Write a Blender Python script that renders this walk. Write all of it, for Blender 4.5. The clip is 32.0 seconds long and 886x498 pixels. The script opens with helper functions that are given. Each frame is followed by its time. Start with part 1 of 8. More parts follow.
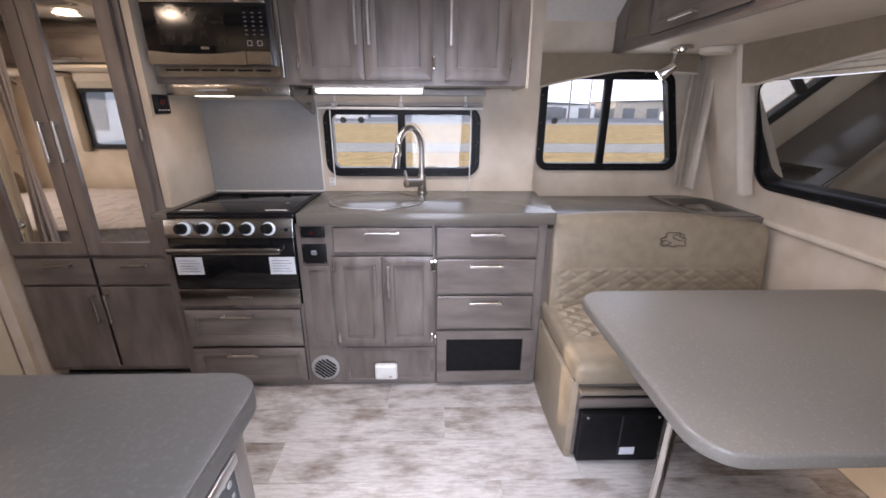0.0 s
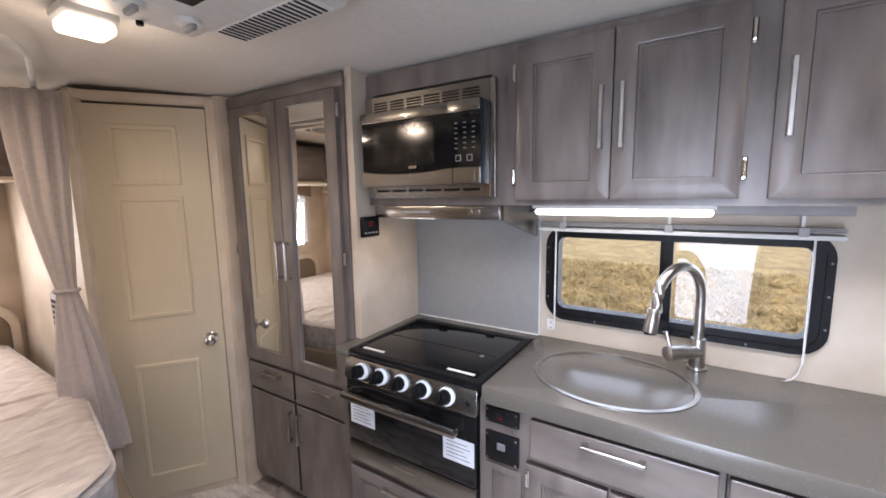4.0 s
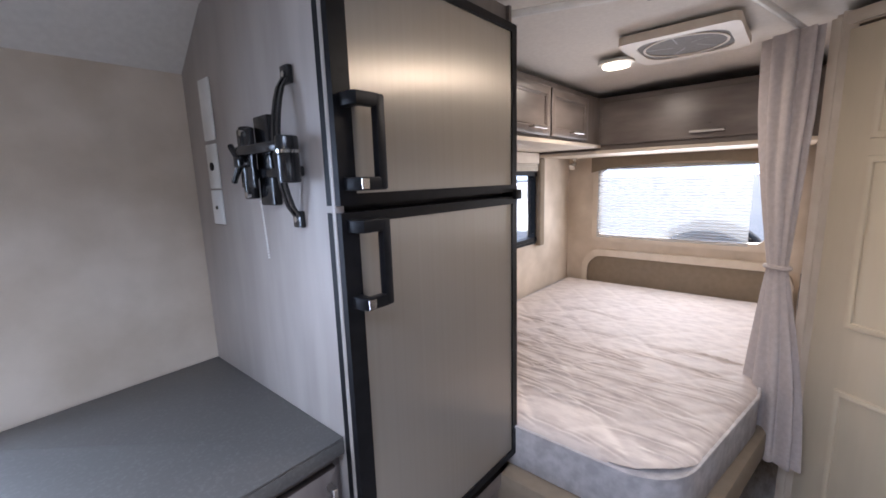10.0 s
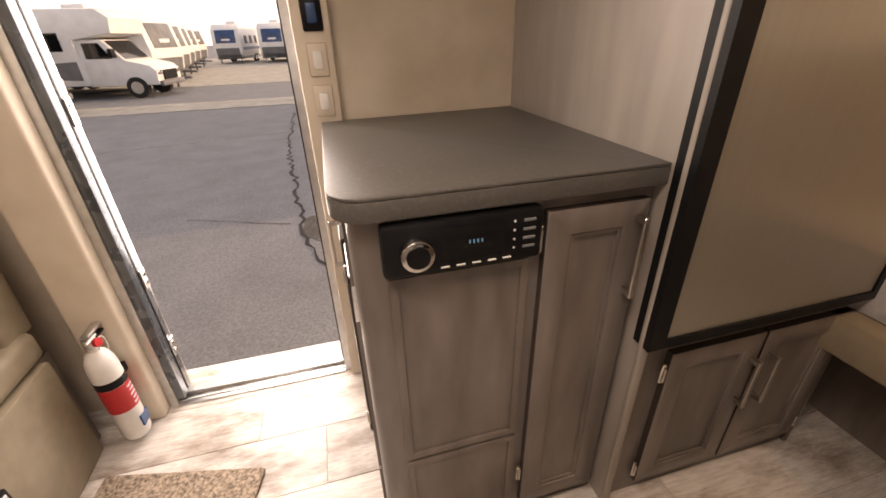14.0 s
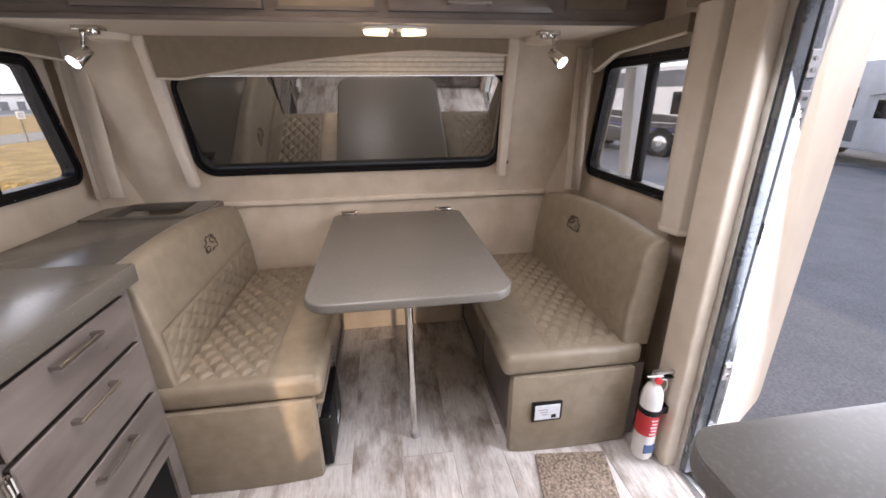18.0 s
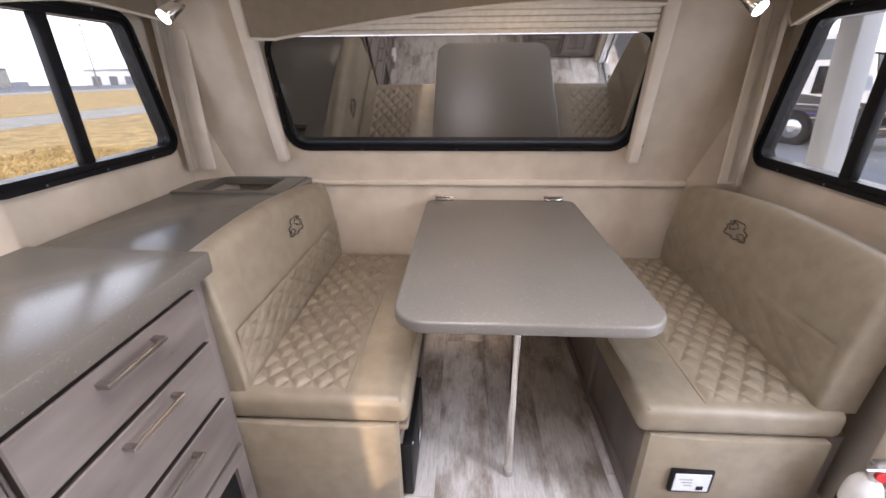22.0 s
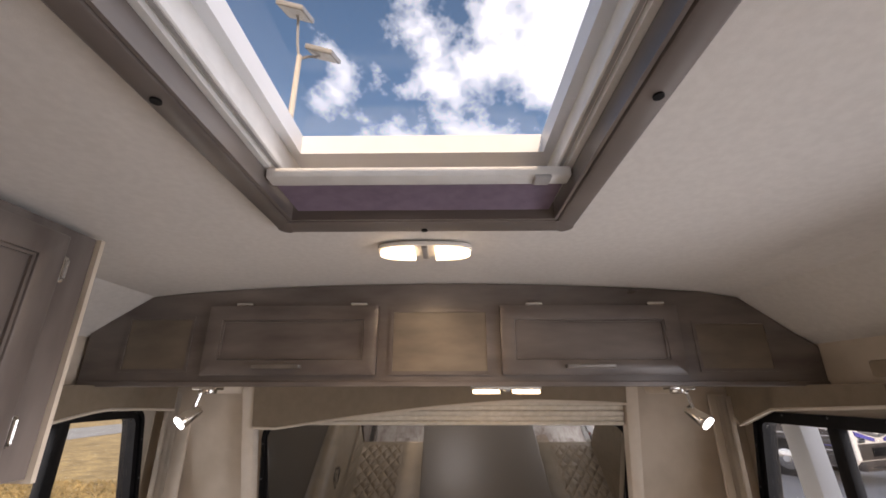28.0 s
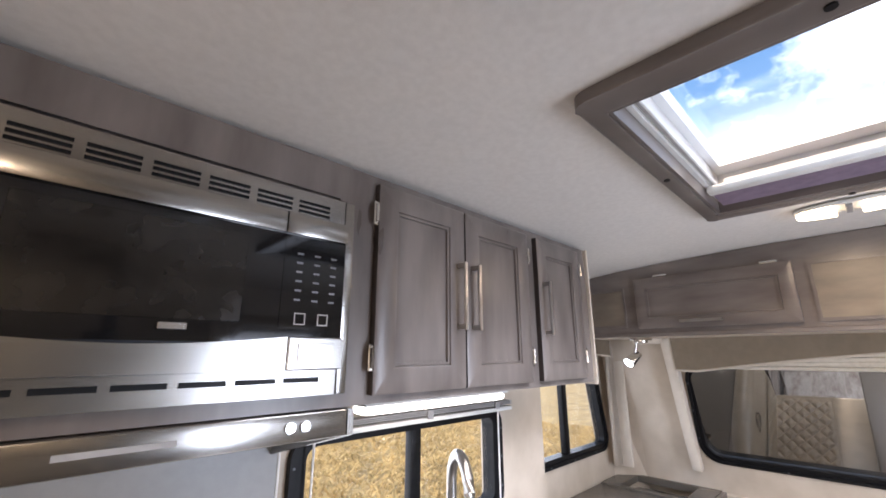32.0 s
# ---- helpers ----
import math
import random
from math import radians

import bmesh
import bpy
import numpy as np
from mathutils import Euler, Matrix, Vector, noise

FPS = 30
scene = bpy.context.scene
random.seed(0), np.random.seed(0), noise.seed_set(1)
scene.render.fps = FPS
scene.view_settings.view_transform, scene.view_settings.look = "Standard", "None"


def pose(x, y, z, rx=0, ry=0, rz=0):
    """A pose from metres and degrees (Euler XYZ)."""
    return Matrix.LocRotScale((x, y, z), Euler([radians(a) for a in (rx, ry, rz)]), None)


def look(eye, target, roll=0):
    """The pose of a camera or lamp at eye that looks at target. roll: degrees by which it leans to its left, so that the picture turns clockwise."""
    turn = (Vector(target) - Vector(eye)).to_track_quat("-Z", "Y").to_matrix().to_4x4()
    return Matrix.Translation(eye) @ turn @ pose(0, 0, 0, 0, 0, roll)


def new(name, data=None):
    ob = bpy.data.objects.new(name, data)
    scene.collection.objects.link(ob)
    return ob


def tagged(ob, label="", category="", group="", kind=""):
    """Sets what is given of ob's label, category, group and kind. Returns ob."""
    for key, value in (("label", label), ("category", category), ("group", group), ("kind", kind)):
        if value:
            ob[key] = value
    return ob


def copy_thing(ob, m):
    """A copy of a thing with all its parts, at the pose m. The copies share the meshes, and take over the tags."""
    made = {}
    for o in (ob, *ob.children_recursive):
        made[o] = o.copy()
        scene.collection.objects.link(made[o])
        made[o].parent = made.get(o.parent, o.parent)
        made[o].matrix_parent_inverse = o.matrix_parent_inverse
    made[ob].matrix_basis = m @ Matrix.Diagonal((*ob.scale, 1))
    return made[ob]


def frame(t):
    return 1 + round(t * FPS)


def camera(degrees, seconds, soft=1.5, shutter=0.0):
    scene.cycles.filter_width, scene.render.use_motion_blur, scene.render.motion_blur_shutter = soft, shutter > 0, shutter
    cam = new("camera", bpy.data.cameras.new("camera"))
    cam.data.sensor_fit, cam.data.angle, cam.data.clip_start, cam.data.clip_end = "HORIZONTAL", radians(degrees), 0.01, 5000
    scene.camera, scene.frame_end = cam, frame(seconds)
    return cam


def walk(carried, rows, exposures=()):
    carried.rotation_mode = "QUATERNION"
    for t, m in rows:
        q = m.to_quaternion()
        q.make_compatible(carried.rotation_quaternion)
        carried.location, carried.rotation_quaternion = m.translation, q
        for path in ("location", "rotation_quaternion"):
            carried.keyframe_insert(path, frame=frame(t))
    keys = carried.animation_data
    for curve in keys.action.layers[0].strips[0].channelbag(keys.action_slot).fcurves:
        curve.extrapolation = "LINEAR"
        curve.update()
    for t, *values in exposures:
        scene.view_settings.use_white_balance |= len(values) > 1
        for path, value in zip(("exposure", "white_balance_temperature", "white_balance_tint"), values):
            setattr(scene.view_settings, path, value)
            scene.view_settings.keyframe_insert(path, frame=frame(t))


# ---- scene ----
# The camera and its walk
cam = camera(94.9, 32.0, soft=1.7)
METRES, EYE, TILT, LEAN, TURN = 4.96, 1.364, 0.0, 0.0, -1.5
ROWS = [
    (0.0, 0.0, 0.0, 0.0, 0.1, -19.07, -0.29),
    (0.5, -0.0018, 0.021, 0.007, 0.96, -18.94, -0.21),
    (1.0, -0.005, 0.0406, 0.011, 3.8, -16.92, -0.07),
    (1.5, -0.0075, 0.0613, 0.013, 8.67, -13.77, 0.17),
    (2.0, -0.0077, 0.0787, 0.0189, 14.6, -10.88, 0.26),
    (2.5, -0.0066, 0.0974, 0.0224, 19.35, -10.0, 0.47),
    (4.5, -0.0215, 0.1618, 0.0294, 40.15, -7.11, 0.86),
    (5.0, -0.0228, 0.1829, 0.0317, 47.54, -7.0, 0.93),
    (5.5, -0.0225, 0.2014, 0.0332, 56.38, -6.99, 1.07),
    (6.0, -0.0269, 0.2115, 0.0301, 64.93, -7.24, 1.22),
    (6.5, -0.0409, 0.2175, 0.0263, 71.61, -8.12, 1.4),
    (7.0, -0.0595, 0.2236, 0.0232, 79.27, -8.78, 1.31),
    (7.5, -0.0721, 0.2317, 0.0273, 88.0, -8.86, 1.63),
    (8.0, -0.0863, 0.2433, 0.0276, 94.32, -8.7, 1.72),
    (8.5, -0.0973, 0.2565, 0.0283, 104.24, -8.48, 1.61),
    (9.0, -0.098, 0.2654, 0.0276, 117.6, -8.71, 1.75),
    (9.5, -0.0947, 0.2654, 0.0271, 125.56, -9.33, 1.78),
    (10.0, -0.0904, 0.2613, 0.0226, 132.27, -9.74, 1.77),
    (10.5, -0.0767, 0.2569, 0.0151, 136.29, -10.99, 1.7),
    (11.0, -0.0503, 0.2567, 0.006, 139.34, -13.26, 1.81),
    (11.5, -0.0344, 0.2618, 0.003, 142.8, -15.66, 1.79),
    (12.0, -0.0266, 0.2678, -0.0015, 145.1, -17.42, 1.74),
    (12.5, -0.0233, 0.2674, -0.0099, 145.76, -19.42, 1.68),
    (13.0, -0.0255, 0.2597, -0.0223, 148.34, -22.02, 1.62),
    (13.5, -0.0394, 0.2455, -0.04, 153.29, -26.04, 1.65),
    (14.0, -0.0698, 0.2327, -0.0462, 166.14, -27.85, 1.59),
    (14.5, -0.0974, 0.2284, -0.0433, 189.33, -29.39, 1.81),
    (15.0, -0.1122, 0.2166, -0.0365, 211.18, -29.76, 1.63),
    (15.5, -0.117, 0.2118, -0.0205, 234.69, -29.12, 1.26),
    (17.5, -0.1444, 0.2011, 0.0049, 263.89, -20.31, 0.6),
    (18.0, -0.1461, 0.1975, 0.0035, 263.15, -20.4, 0.58),
    (18.5, -0.1446, 0.1982, 0.0026, 262.88, -20.86, 0.56),
    (19.0, -0.143, 0.1983, 0.0018, 263.49, -21.74, 0.54),
    (19.5, -0.1414, 0.2014, 0.0025, 264.42, -22.3, 0.46),
    (20.0, -0.141, 0.2059, 0.0029, 267.61, -22.51, 0.4),
    (20.5, -0.1383, 0.2076, 0.0031, 270.46, -22.75, 0.36),
    (21.0, -0.1247, 0.2141, -0.0029, 272.97, -22.92, 0.38),
    (21.5, -0.1045, 0.2214, -0.0053, 274.41, -23.19, 0.38),
    (22.0, -0.0797, 0.2209, -0.0054, 274.46, -23.18, 0.37),
    (22.5, -0.0466, 0.2151, -0.0022, 274.06, -21.78, 0.35),
    (23.0, -0.0273, 0.2031, 0.0077, 274.29, -18.29, 0.39),
    (23.5, -0.0156, 0.1985, 0.0134, 274.14, -12.77, 0.31),
    (24.0, -0.0133, 0.2022, 0.0188, 273.77, -7.37, 0.29),
    (24.5, -0.0143, 0.2064, 0.0259, 273.94, -2.01, 0.29),
    (25.0, -0.019, 0.2087, 0.0319, 275.45, 2.5, 0.23),
    (25.5, -0.0244, 0.2095, 0.038, 276.35, 6.64, 0.25),
    (26.0, -0.0359, 0.2112, 0.0422, 276.54, 10.15, 0.26),
    (26.5, -0.0485, 0.21, 0.0454, 276.55, 13.43, 0.16),
    (28.5, -0.1182, 0.2271, 0.0534, 270.95, 20.85, 0.17),
    (29.0, -0.1379, 0.2225, 0.056, 270.3, 21.96, 0.17),
    (29.5, -0.1595, 0.2187, 0.0579, 271.19, 22.74, 0.15),
    (30.0, -0.1794, 0.2188, 0.0578, 273.14, 22.92, 0.16),
    (30.5, -0.2011, 0.228, 0.0509, 274.34, 22.34, 0.15),
    (31.0, -0.2207, 0.2408, 0.0435, 280.49, 18.77, 0.22),
    (31.5, -0.2284, 0.2436, 0.0391, 294.54, 16.51, 0.15),
    (32.0, -0.2219, 0.2408, 0.0387, 316.98, 14.59, 0.11),
]
EXPOSURES = [
    (0.0, -0.54, 6450, 24),
    (2.5, -0.2, 6550, 22),
    (5.0, -0.18, 5800, 20),
    (9.0, -0.13, 5600, 20),
    (10.5, -0.15, 5200, 16),
    (11.0, -0.25, 5000, 13),
    (12.0, -0.46, 7200, 25),
    (12.8, -0.7, 10300, 31),
    (14.2, -0.7, 10000, 29),
    (15.0, -0.72, 8500, 26),
    (15.5, -0.55, 7400, 24),
    (19.0, -0.56, 7000, 24),
    (21.0, -0.45, 7000, 24),
    (23.0, -0.03, 6400, 21),
    (25.0, 0.12, 6800, 20),
    (26.0, 0.08, 6600, 20),
    (28.5, -0.82, 7500, 25),
    (30.0, -0.8, 7600, 25),
    (31.0, -0.08, 6500, 20),
    (32.0, 0.05, 6300, 20),
]
walk(cam, [(t, pose(0, 0, EYE, TILT, LEAN, TURN) @ pose(METRES * x, METRES * y, METRES * z, 90 + pitch, roll, yaw)) for t, x, y, z, yaw, pitch, roll in ROWS], EXPOSURES)

# World, sun and large lights
SUN_DIR = Vector((1.0, 0.062, -0.225)).normalized()
world = bpy.data.worlds.new("sky")
scene.world = world
world.use_nodes = True
wn, wl = world.node_tree.nodes, world.node_tree.links
wn.clear()
w_out = wn.new("ShaderNodeOutputWorld")
w_bg = wn.new("ShaderNodeBackground")
w_sky = wn.new("ShaderNodeTexSky")
w_sky.sky_type = "NISHITA"
w_sky.sun_disc = False
w_sky.sun_elevation = math.asin(-SUN_DIR.z)
w_sky.sun_rotation = math.atan2(-SUN_DIR.x, -SUN_DIR.y)
w_bg.inputs["Strength"].default_value = 0.15
w_tc = wn.new("ShaderNodeTexCoord")
w_map = wn.new("ShaderNodeMapping")
w_map.inputs["Scale"].default_value = (1.0, 1.6, 2.4)
w_map.inputs["Location"].default_value = (0.35, 0.1, 0.0)
w_noise = wn.new("ShaderNodeTexNoise")
w_noise.inputs["Scale"].default_value = 2.3
w_noise.inputs["Detail"].default_value = 9
w_noise.inputs["Roughness"].default_value = 0.6
w_ramp = wn.new("ShaderNodeValToRGB")
w_ramp.color_ramp.elements[0].position = 0.47
w_ramp.color_ramp.elements[1].position = 0.62
w_mix = wn.new("ShaderNodeMix")
w_mix.data_type = "RGBA"
w_mix.inputs["B"].default_value = (18.0, 19.6, 21.6, 1)
wl.new(w_tc.outputs["Generated"], w_map.inputs["Vector"])
wl.new(w_map.outputs["Vector"], w_noise.inputs["Vector"])
w_side = wn.new("ShaderNodeMath")
w_side.operation = "MULTIPLY_ADD"
w_side.inputs[1].default_value = -0.22
w_sep0 = wn.new("ShaderNodeSeparateXYZ")
wl.new(w_tc.outputs["Generated"], w_sep0.inputs["Vector"])
wl.new(w_sep0.outputs["Y"], w_side.inputs[0])
wl.new(w_noise.outputs["Fac"], w_side.inputs[2])
wl.new(w_side.outputs["Value"], w_ramp.inputs["Fac"])
w_sep = wn.new("ShaderNodeSeparateXYZ")
wl.new(w_tc.outputs["Generated"], w_sep.inputs["Vector"])
w_haze = wn.new("ShaderNodeMapRange")
w_haze.inputs["From Min"].default_value, w_haze.inputs["From Max"].default_value = 0.06, 0.5
w_haze.inputs["To Min"].default_value, w_haze.inputs["To Max"].default_value = 1.0, 0.0
wl.new(w_sep.outputs["Z"], w_haze.inputs["Value"])
w_max = wn.new("ShaderNodeMath")
w_max.operation = "MAXIMUM"
wl.new(w_ramp.outputs["Color"], w_max.inputs[0])
wl.new(w_haze.outputs["Result"], w_max.inputs[1])
wl.new(w_max.outputs["Value"], w_mix.inputs["Factor"])
w_gain = wn.new("ShaderNodeVectorMath")
w_gain.operation = "MULTIPLY"
w_gain.inputs[1].default_value = (1.6, 2.0, 2.3)
wl.new(w_sky.outputs["Color"], w_gain.inputs[0])
wl.new(w_gain.outputs["Vector"], w_mix.inputs["A"])
wl.new(w_mix.outputs["Result"], w_bg.inputs["Color"])
wl.new(w_bg.outputs["Background"], w_out.inputs["Surface"])

sun = new("sun", bpy.data.lights.new("sun", "SUN"))
sun.data.energy, sun.data.angle, sun.data.color = 5.0, radians(0.6), (1.0, 0.84, 0.62)
sun.matrix_basis = look((-20, -8, 12), Vector((-20, -8, 12)) + SUN_DIR)


def area_lamp(name, eye, target, w, h, watts, color=(1, 1, 1), spread=180):
    lamp = new(name, bpy.data.lights.new(name, "AREA"))
    d = lamp.data
    d.shape, d.size, d.size_y, d.energy, d.color, d.spread = "RECTANGLE", w, h, watts, color, radians(spread)
    lamp.matrix_basis = look(eye, target)
    return lamp


def bulb_lamp(name, at, watts, color, size=0.05):
    lamp = new(name, bpy.data.lights.new(name, "POINT"))
    lamp.data.energy, lamp.data.color, lamp.data.shadow_soft_size = watts, color, size
    lamp.location = at
    return lamp


DAY = (0.86, 0.93, 1.0)
WARM = (1.0, 0.77, 0.49)
area_lamp("skylight_daylight", (-0.04, 1.18, 1.98), (-0.04, 1.18, 0), 0.68, 0.46, 23, DAY, 140)
area_lamp("doorway_daylight", (0.0, -0.33, 0.95), (0.0, 2, -0.25), 0.64, 1.55, 45, (0.76, 0.88, 1.0), 165)
area_lamp("sink_window_daylight", (-0.16, 2.36, 1.18), (-0.16, 0, 1.0), 0.75, 0.3, 2.2, DAY)
area_lamp("dinette_window_daylight", (0.95, 2.47, 1.27), (0.95, 0, 1.0), 0.7, 0.45, 2.6, DAY)
area_lamp("door_side_window_daylight", (1.05, -0.20, 1.25), (1.05, 2, 1.0), 0.6, 0.5, 3.0, DAY)
area_lamp("rear_window_daylight", (-3.50, 0.72, 1.22), (0, 0.72, 1.0), 0.95, 0.42, 12.0, (1, 0.93, 0.80))
area_lamp("ceiling_lamp_glow", (0.563, 1.188, 1.945), (0.563, 1.188, 0), 0.22, 0.06, 2.4, WARM)
area_lamp("cabinet_lamp_glow", (1.074, 0.923, 1.60), (1.074, 0.923, 0), 0.2, 0.06, 0.9, WARM)
area_lamp("galley_lamp_glow", (-1.455, 1.17, 1.852), (-1.455, 1.17, 0), 0.10, 0.10, 4.2, (1.0, 0.80, 0.55))
bulb_lamp("galley_lens_glow", (-1.455, 1.17, 1.858), 1.7, (1.0, 0.80, 0.55), 0.04)
area_lamp("bedroom_lamp_glow", (-2.36, 0.655, 1.93), (-2.36, 0.655, 0), 0.10, 0.10, 5.5, (1.0, 0.80, 0.55))
area_lamp("counter_strip_glow", (-0.27, 2.03, 1.425), (-0.27, 2.03, 0), 0.5, 0.03, 0.5, (1, 0.93, 0.82))
area_lamp("range_hood_glow", (-1.0, 1.98, 1.405), (-1.0, 1.98, 0), 0.12, 0.04, 0.5, WARM)

# Materials


def material(name, c1, c2, scale=8.0, rough=0.5, metal=0.0, bump=0.0, bscale=60.0, stretch=(1, 1, 1), spec=0.5,
             big=0.25, rvar=0.08, coat=0.0, per_piece=0.0, emit=None, lo=0.35, hi=0.65, detail=6.0):
    """A procedural surface: fine noise between two colours, large soft variation, bump and uneven gloss."""
    m = bpy.data.materials.new(name)
    m.use_nodes = True
    n, l = m.node_tree.nodes, m.node_tree.links
    b = n["Principled BSDF"]
    tc = n.new("ShaderNodeTexCoord")
    mp = n.new("ShaderNodeMapping")
    mp.inputs["Scale"].default_value = stretch
    l.new(tc.outputs["Object"], mp.inputs["Vector"])
    n1 = n.new("ShaderNodeTexNoise")
    n1.inputs["Scale"].default_value, n1.inputs["Detail"].default_value = scale, detail
    l.new(mp.outputs["Vector"], n1.inputs["Vector"])
    r = n.new("ShaderNodeValToRGB")
    r.color_ramp.elements[0].position, r.color_ramp.elements[1].position = lo, hi
    r.color_ramp.elements[0].color, r.color_ramp.elements[1].color = (*c1, 1), (*c2, 1)
    l.new(n1.outputs["Fac"], r.inputs["Fac"])
    n2 = n.new("ShaderNodeTexNoise")
    n2.inputs["Scale"].default_value, n2.inputs["Detail"].default_value = 2.1, 3.0
    l.new(tc.outputs["Object"], n2.inputs["Vector"])
    mr = n.new("ShaderNodeMapRange")
    mr.inputs["From Min"].default_value, mr.inputs["From Max"].default_value = 0.3, 0.7
    mr.inputs["To Min"].default_value, mr.inputs["To Max"].default_value = 1 - big, 1 + big
    l.new(n2.outputs["Fac"], mr.inputs["Value"])
    hs = n.new("ShaderNodeHueSaturation")
    l.new(r.outputs["Color"], hs.inputs["Color"])
    if per_piece:
        oi = n.new("ShaderNodeObjectInfo")
        m2 = n.new("ShaderNodeMapRange")
        m2.inputs["To Min"].default_value, m2.inputs["To Max"].default_value = 1 - per_piece, 1 + per_piece
        l.new(oi.outputs["Random"], m2.inputs["Value"])
        mu = n.new("ShaderNodeMath")
        mu.operation = "MULTIPLY"
        l.new(mr.outputs["Result"], mu.inputs[0])
        l.new(m2.outputs["Result"], mu.inputs[1])
        l.new(mu.outputs["Value"], hs.inputs["Value"])
    else:
        l.new(mr.outputs["Result"], hs.inputs["Value"])
    l.new(hs.outputs["Color"], b.inputs["Base Color"])
    rr = n.new("ShaderNodeMapRange")
    rr.inputs["To Min"].default_value, rr.inputs["To Max"].default_value = max(rough - rvar, 0.02), min(rough + rvar, 1)
    l.new(n1.outputs["Fac"], rr.inputs["Value"])
    l.new(rr.outputs["Result"], b.inputs["Roughness"])
    b.inputs["Metallic"].default_value = metal
    b.inputs["Specular IOR Level"].default_value = spec
    b.inputs["Coat Weight"].default_value = coat
    if bump:
        n3 = n.new("ShaderNodeTexNoise")
        n3.inputs["Scale"].default_value, n3.inputs["Detail"].default_value = bscale, 4.0
        l.new(mp.outputs["Vector"], n3.inputs["Vector"])
        bp = n.new("ShaderNodeBump")
        bp.inputs["Strength"].default_value, bp.inputs["Distance"].default_value = bump, 0.002
        l.new(n3.outputs["Fac"], bp.inputs["Height"])
        l.new(bp.outputs["Normal"], b.inputs["Normal"])
    if emit:
        b.inputs["Emission Color"].default_value = (*emit[:3], 1)
        b.inputs["Emission Strength"].default_value = emit[3]
    return m


def glassy(name, tint, gloss, rough=0.0, body=None):
    """A thin pane: clear (or a dark body behind it) under a gloss that grows towards grazing angles."""
    m = bpy.data.materials.new(name)
    m.use_nodes = True
    n, l = m.node_tree.nodes, m.node_tree.links
    n.clear()
    out = n.new("ShaderNodeOutputMaterial")
    mix = n.new("ShaderNodeMixShader")
    if body:
        under = n.new("ShaderNodeBsdfDiffuse")
        under.inputs["Color"].default_value = (*body, 1)
    else:
        under = n.new("ShaderNodeBsdfTransparent")
        under.inputs["Color"].default_value = (*tint, 1)
    gl = n.new("ShaderNodeBsdfGlossy")
    gl.inputs["Roughness"].default_value = rough
    gl.inputs["Color"].default_value = (*tint, 1) if body else (1, 1, 1, 1)
    lw = n.new("ShaderNodeLayerWeight")
    lw.inputs["Blend"].default_value = 0.5
    pw = n.new("ShaderNodeMath")
    pw.operation = "POWER"
    pw.inputs[1].default_value = 4.0
    l.new(lw.outputs["Facing"], pw.inputs[0])
    fr = n.new("ShaderNodeMapRange")
    fr.inputs["To Min"].default_value, fr.inputs["To Max"].default_value = gloss, 0.95
    l.new(pw.outputs["Value"], fr.inputs["Value"])
    l.new(fr.outputs["Result"], mix.inputs["Fac"])
    l.new(under.outputs["BSDF"], mix.inputs[1])
    l.new(gl.outputs["BSDF"], mix.inputs[2])
    l.new(mix.outputs["Shader"], out.inputs["Surface"])
    return m


WALL = material("cream_mottled_vinyl_wall", (0.50, 0.42, 0.325), (0.63, 0.545, 0.445), 5, 0.55, bump=0.15, bscale=220, big=0.08)
CEIL = material("textured_white_ceiling", (0.67, 0.635, 0.585), (0.72, 0.685, 0.635), 60, 0.8, bump=0.12, bscale=420, big=0.03)
TRIM = material("cream_trim", (0.60, 0.52, 0.42), (0.66, 0.58, 0.48), 12, 0.45, bump=0.05, big=0.05)
WOOD = material("grey_stained_wood_upright", (0.106, 0.087, 0.077), (0.205, 0.176, 0.158), 4.5, 0.31, bump=0.05, bscale=40, stretch=(3.4, 3.4, 0.8), big=0.14, lo=0.28, hi=0.72)
WOOD_H = material("grey_stained_wood_level", (0.106, 0.087, 0.077), (0.205, 0.176, 0.158), 4.5, 0.31, bump=0.05, bscale=40, stretch=(0.8, 0.8, 3.4), big=0.14, lo=0.28, hi=0.72)
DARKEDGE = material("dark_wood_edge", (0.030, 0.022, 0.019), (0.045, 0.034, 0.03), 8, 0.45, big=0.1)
STITCH = material("dark_brown_thread", (0.06, 0.047, 0.036), (0.085, 0.068, 0.052), 30, 0.8, big=0.1)
LEDRING = material("lit_knob_ring", (0.7, 0.72, 0.75), (0.75, 0.77, 0.8), 10, 0.3, emit=(0.72, 0.88, 1.0, 0.32))
PANELWOOD = material("pale_grey_wood_panel", (0.30, 0.265, 0.236), (0.385, 0.345, 0.312), 3, 0.36, bump=0.05, bscale=40, stretch=(4, 4, 0.7), big=0.1)
LAMINATE = material("grey_brown_laminate", (0.125, 0.112, 0.095), (0.17, 0.155, 0.134), 150, 0.22, big=0.07, lo=0.62, hi=0.74, rvar=0.0, detail=2)
NICKEL = material("brushed_nickel_handle", (0.42, 0.40, 0.375), (0.50, 0.475, 0.45), 30, 0.31, metal=1.0, big=0.03)
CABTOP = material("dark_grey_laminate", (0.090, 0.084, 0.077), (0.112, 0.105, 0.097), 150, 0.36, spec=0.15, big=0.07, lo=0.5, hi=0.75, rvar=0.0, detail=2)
TABLETOP = material("speckled_table_laminate", (0.172, 0.157, 0.137), (0.222, 0.205, 0.184), 170, 0.36, big=0.07, lo=0.58, hi=0.72, rvar=0.0, detail=2)
TANPANEL = material("pale_tan_wood_panel", (0.150, 0.122, 0.094), (0.225, 0.185, 0.140), 5, 0.4, stretch=(1, 1, 3), big=0.2)
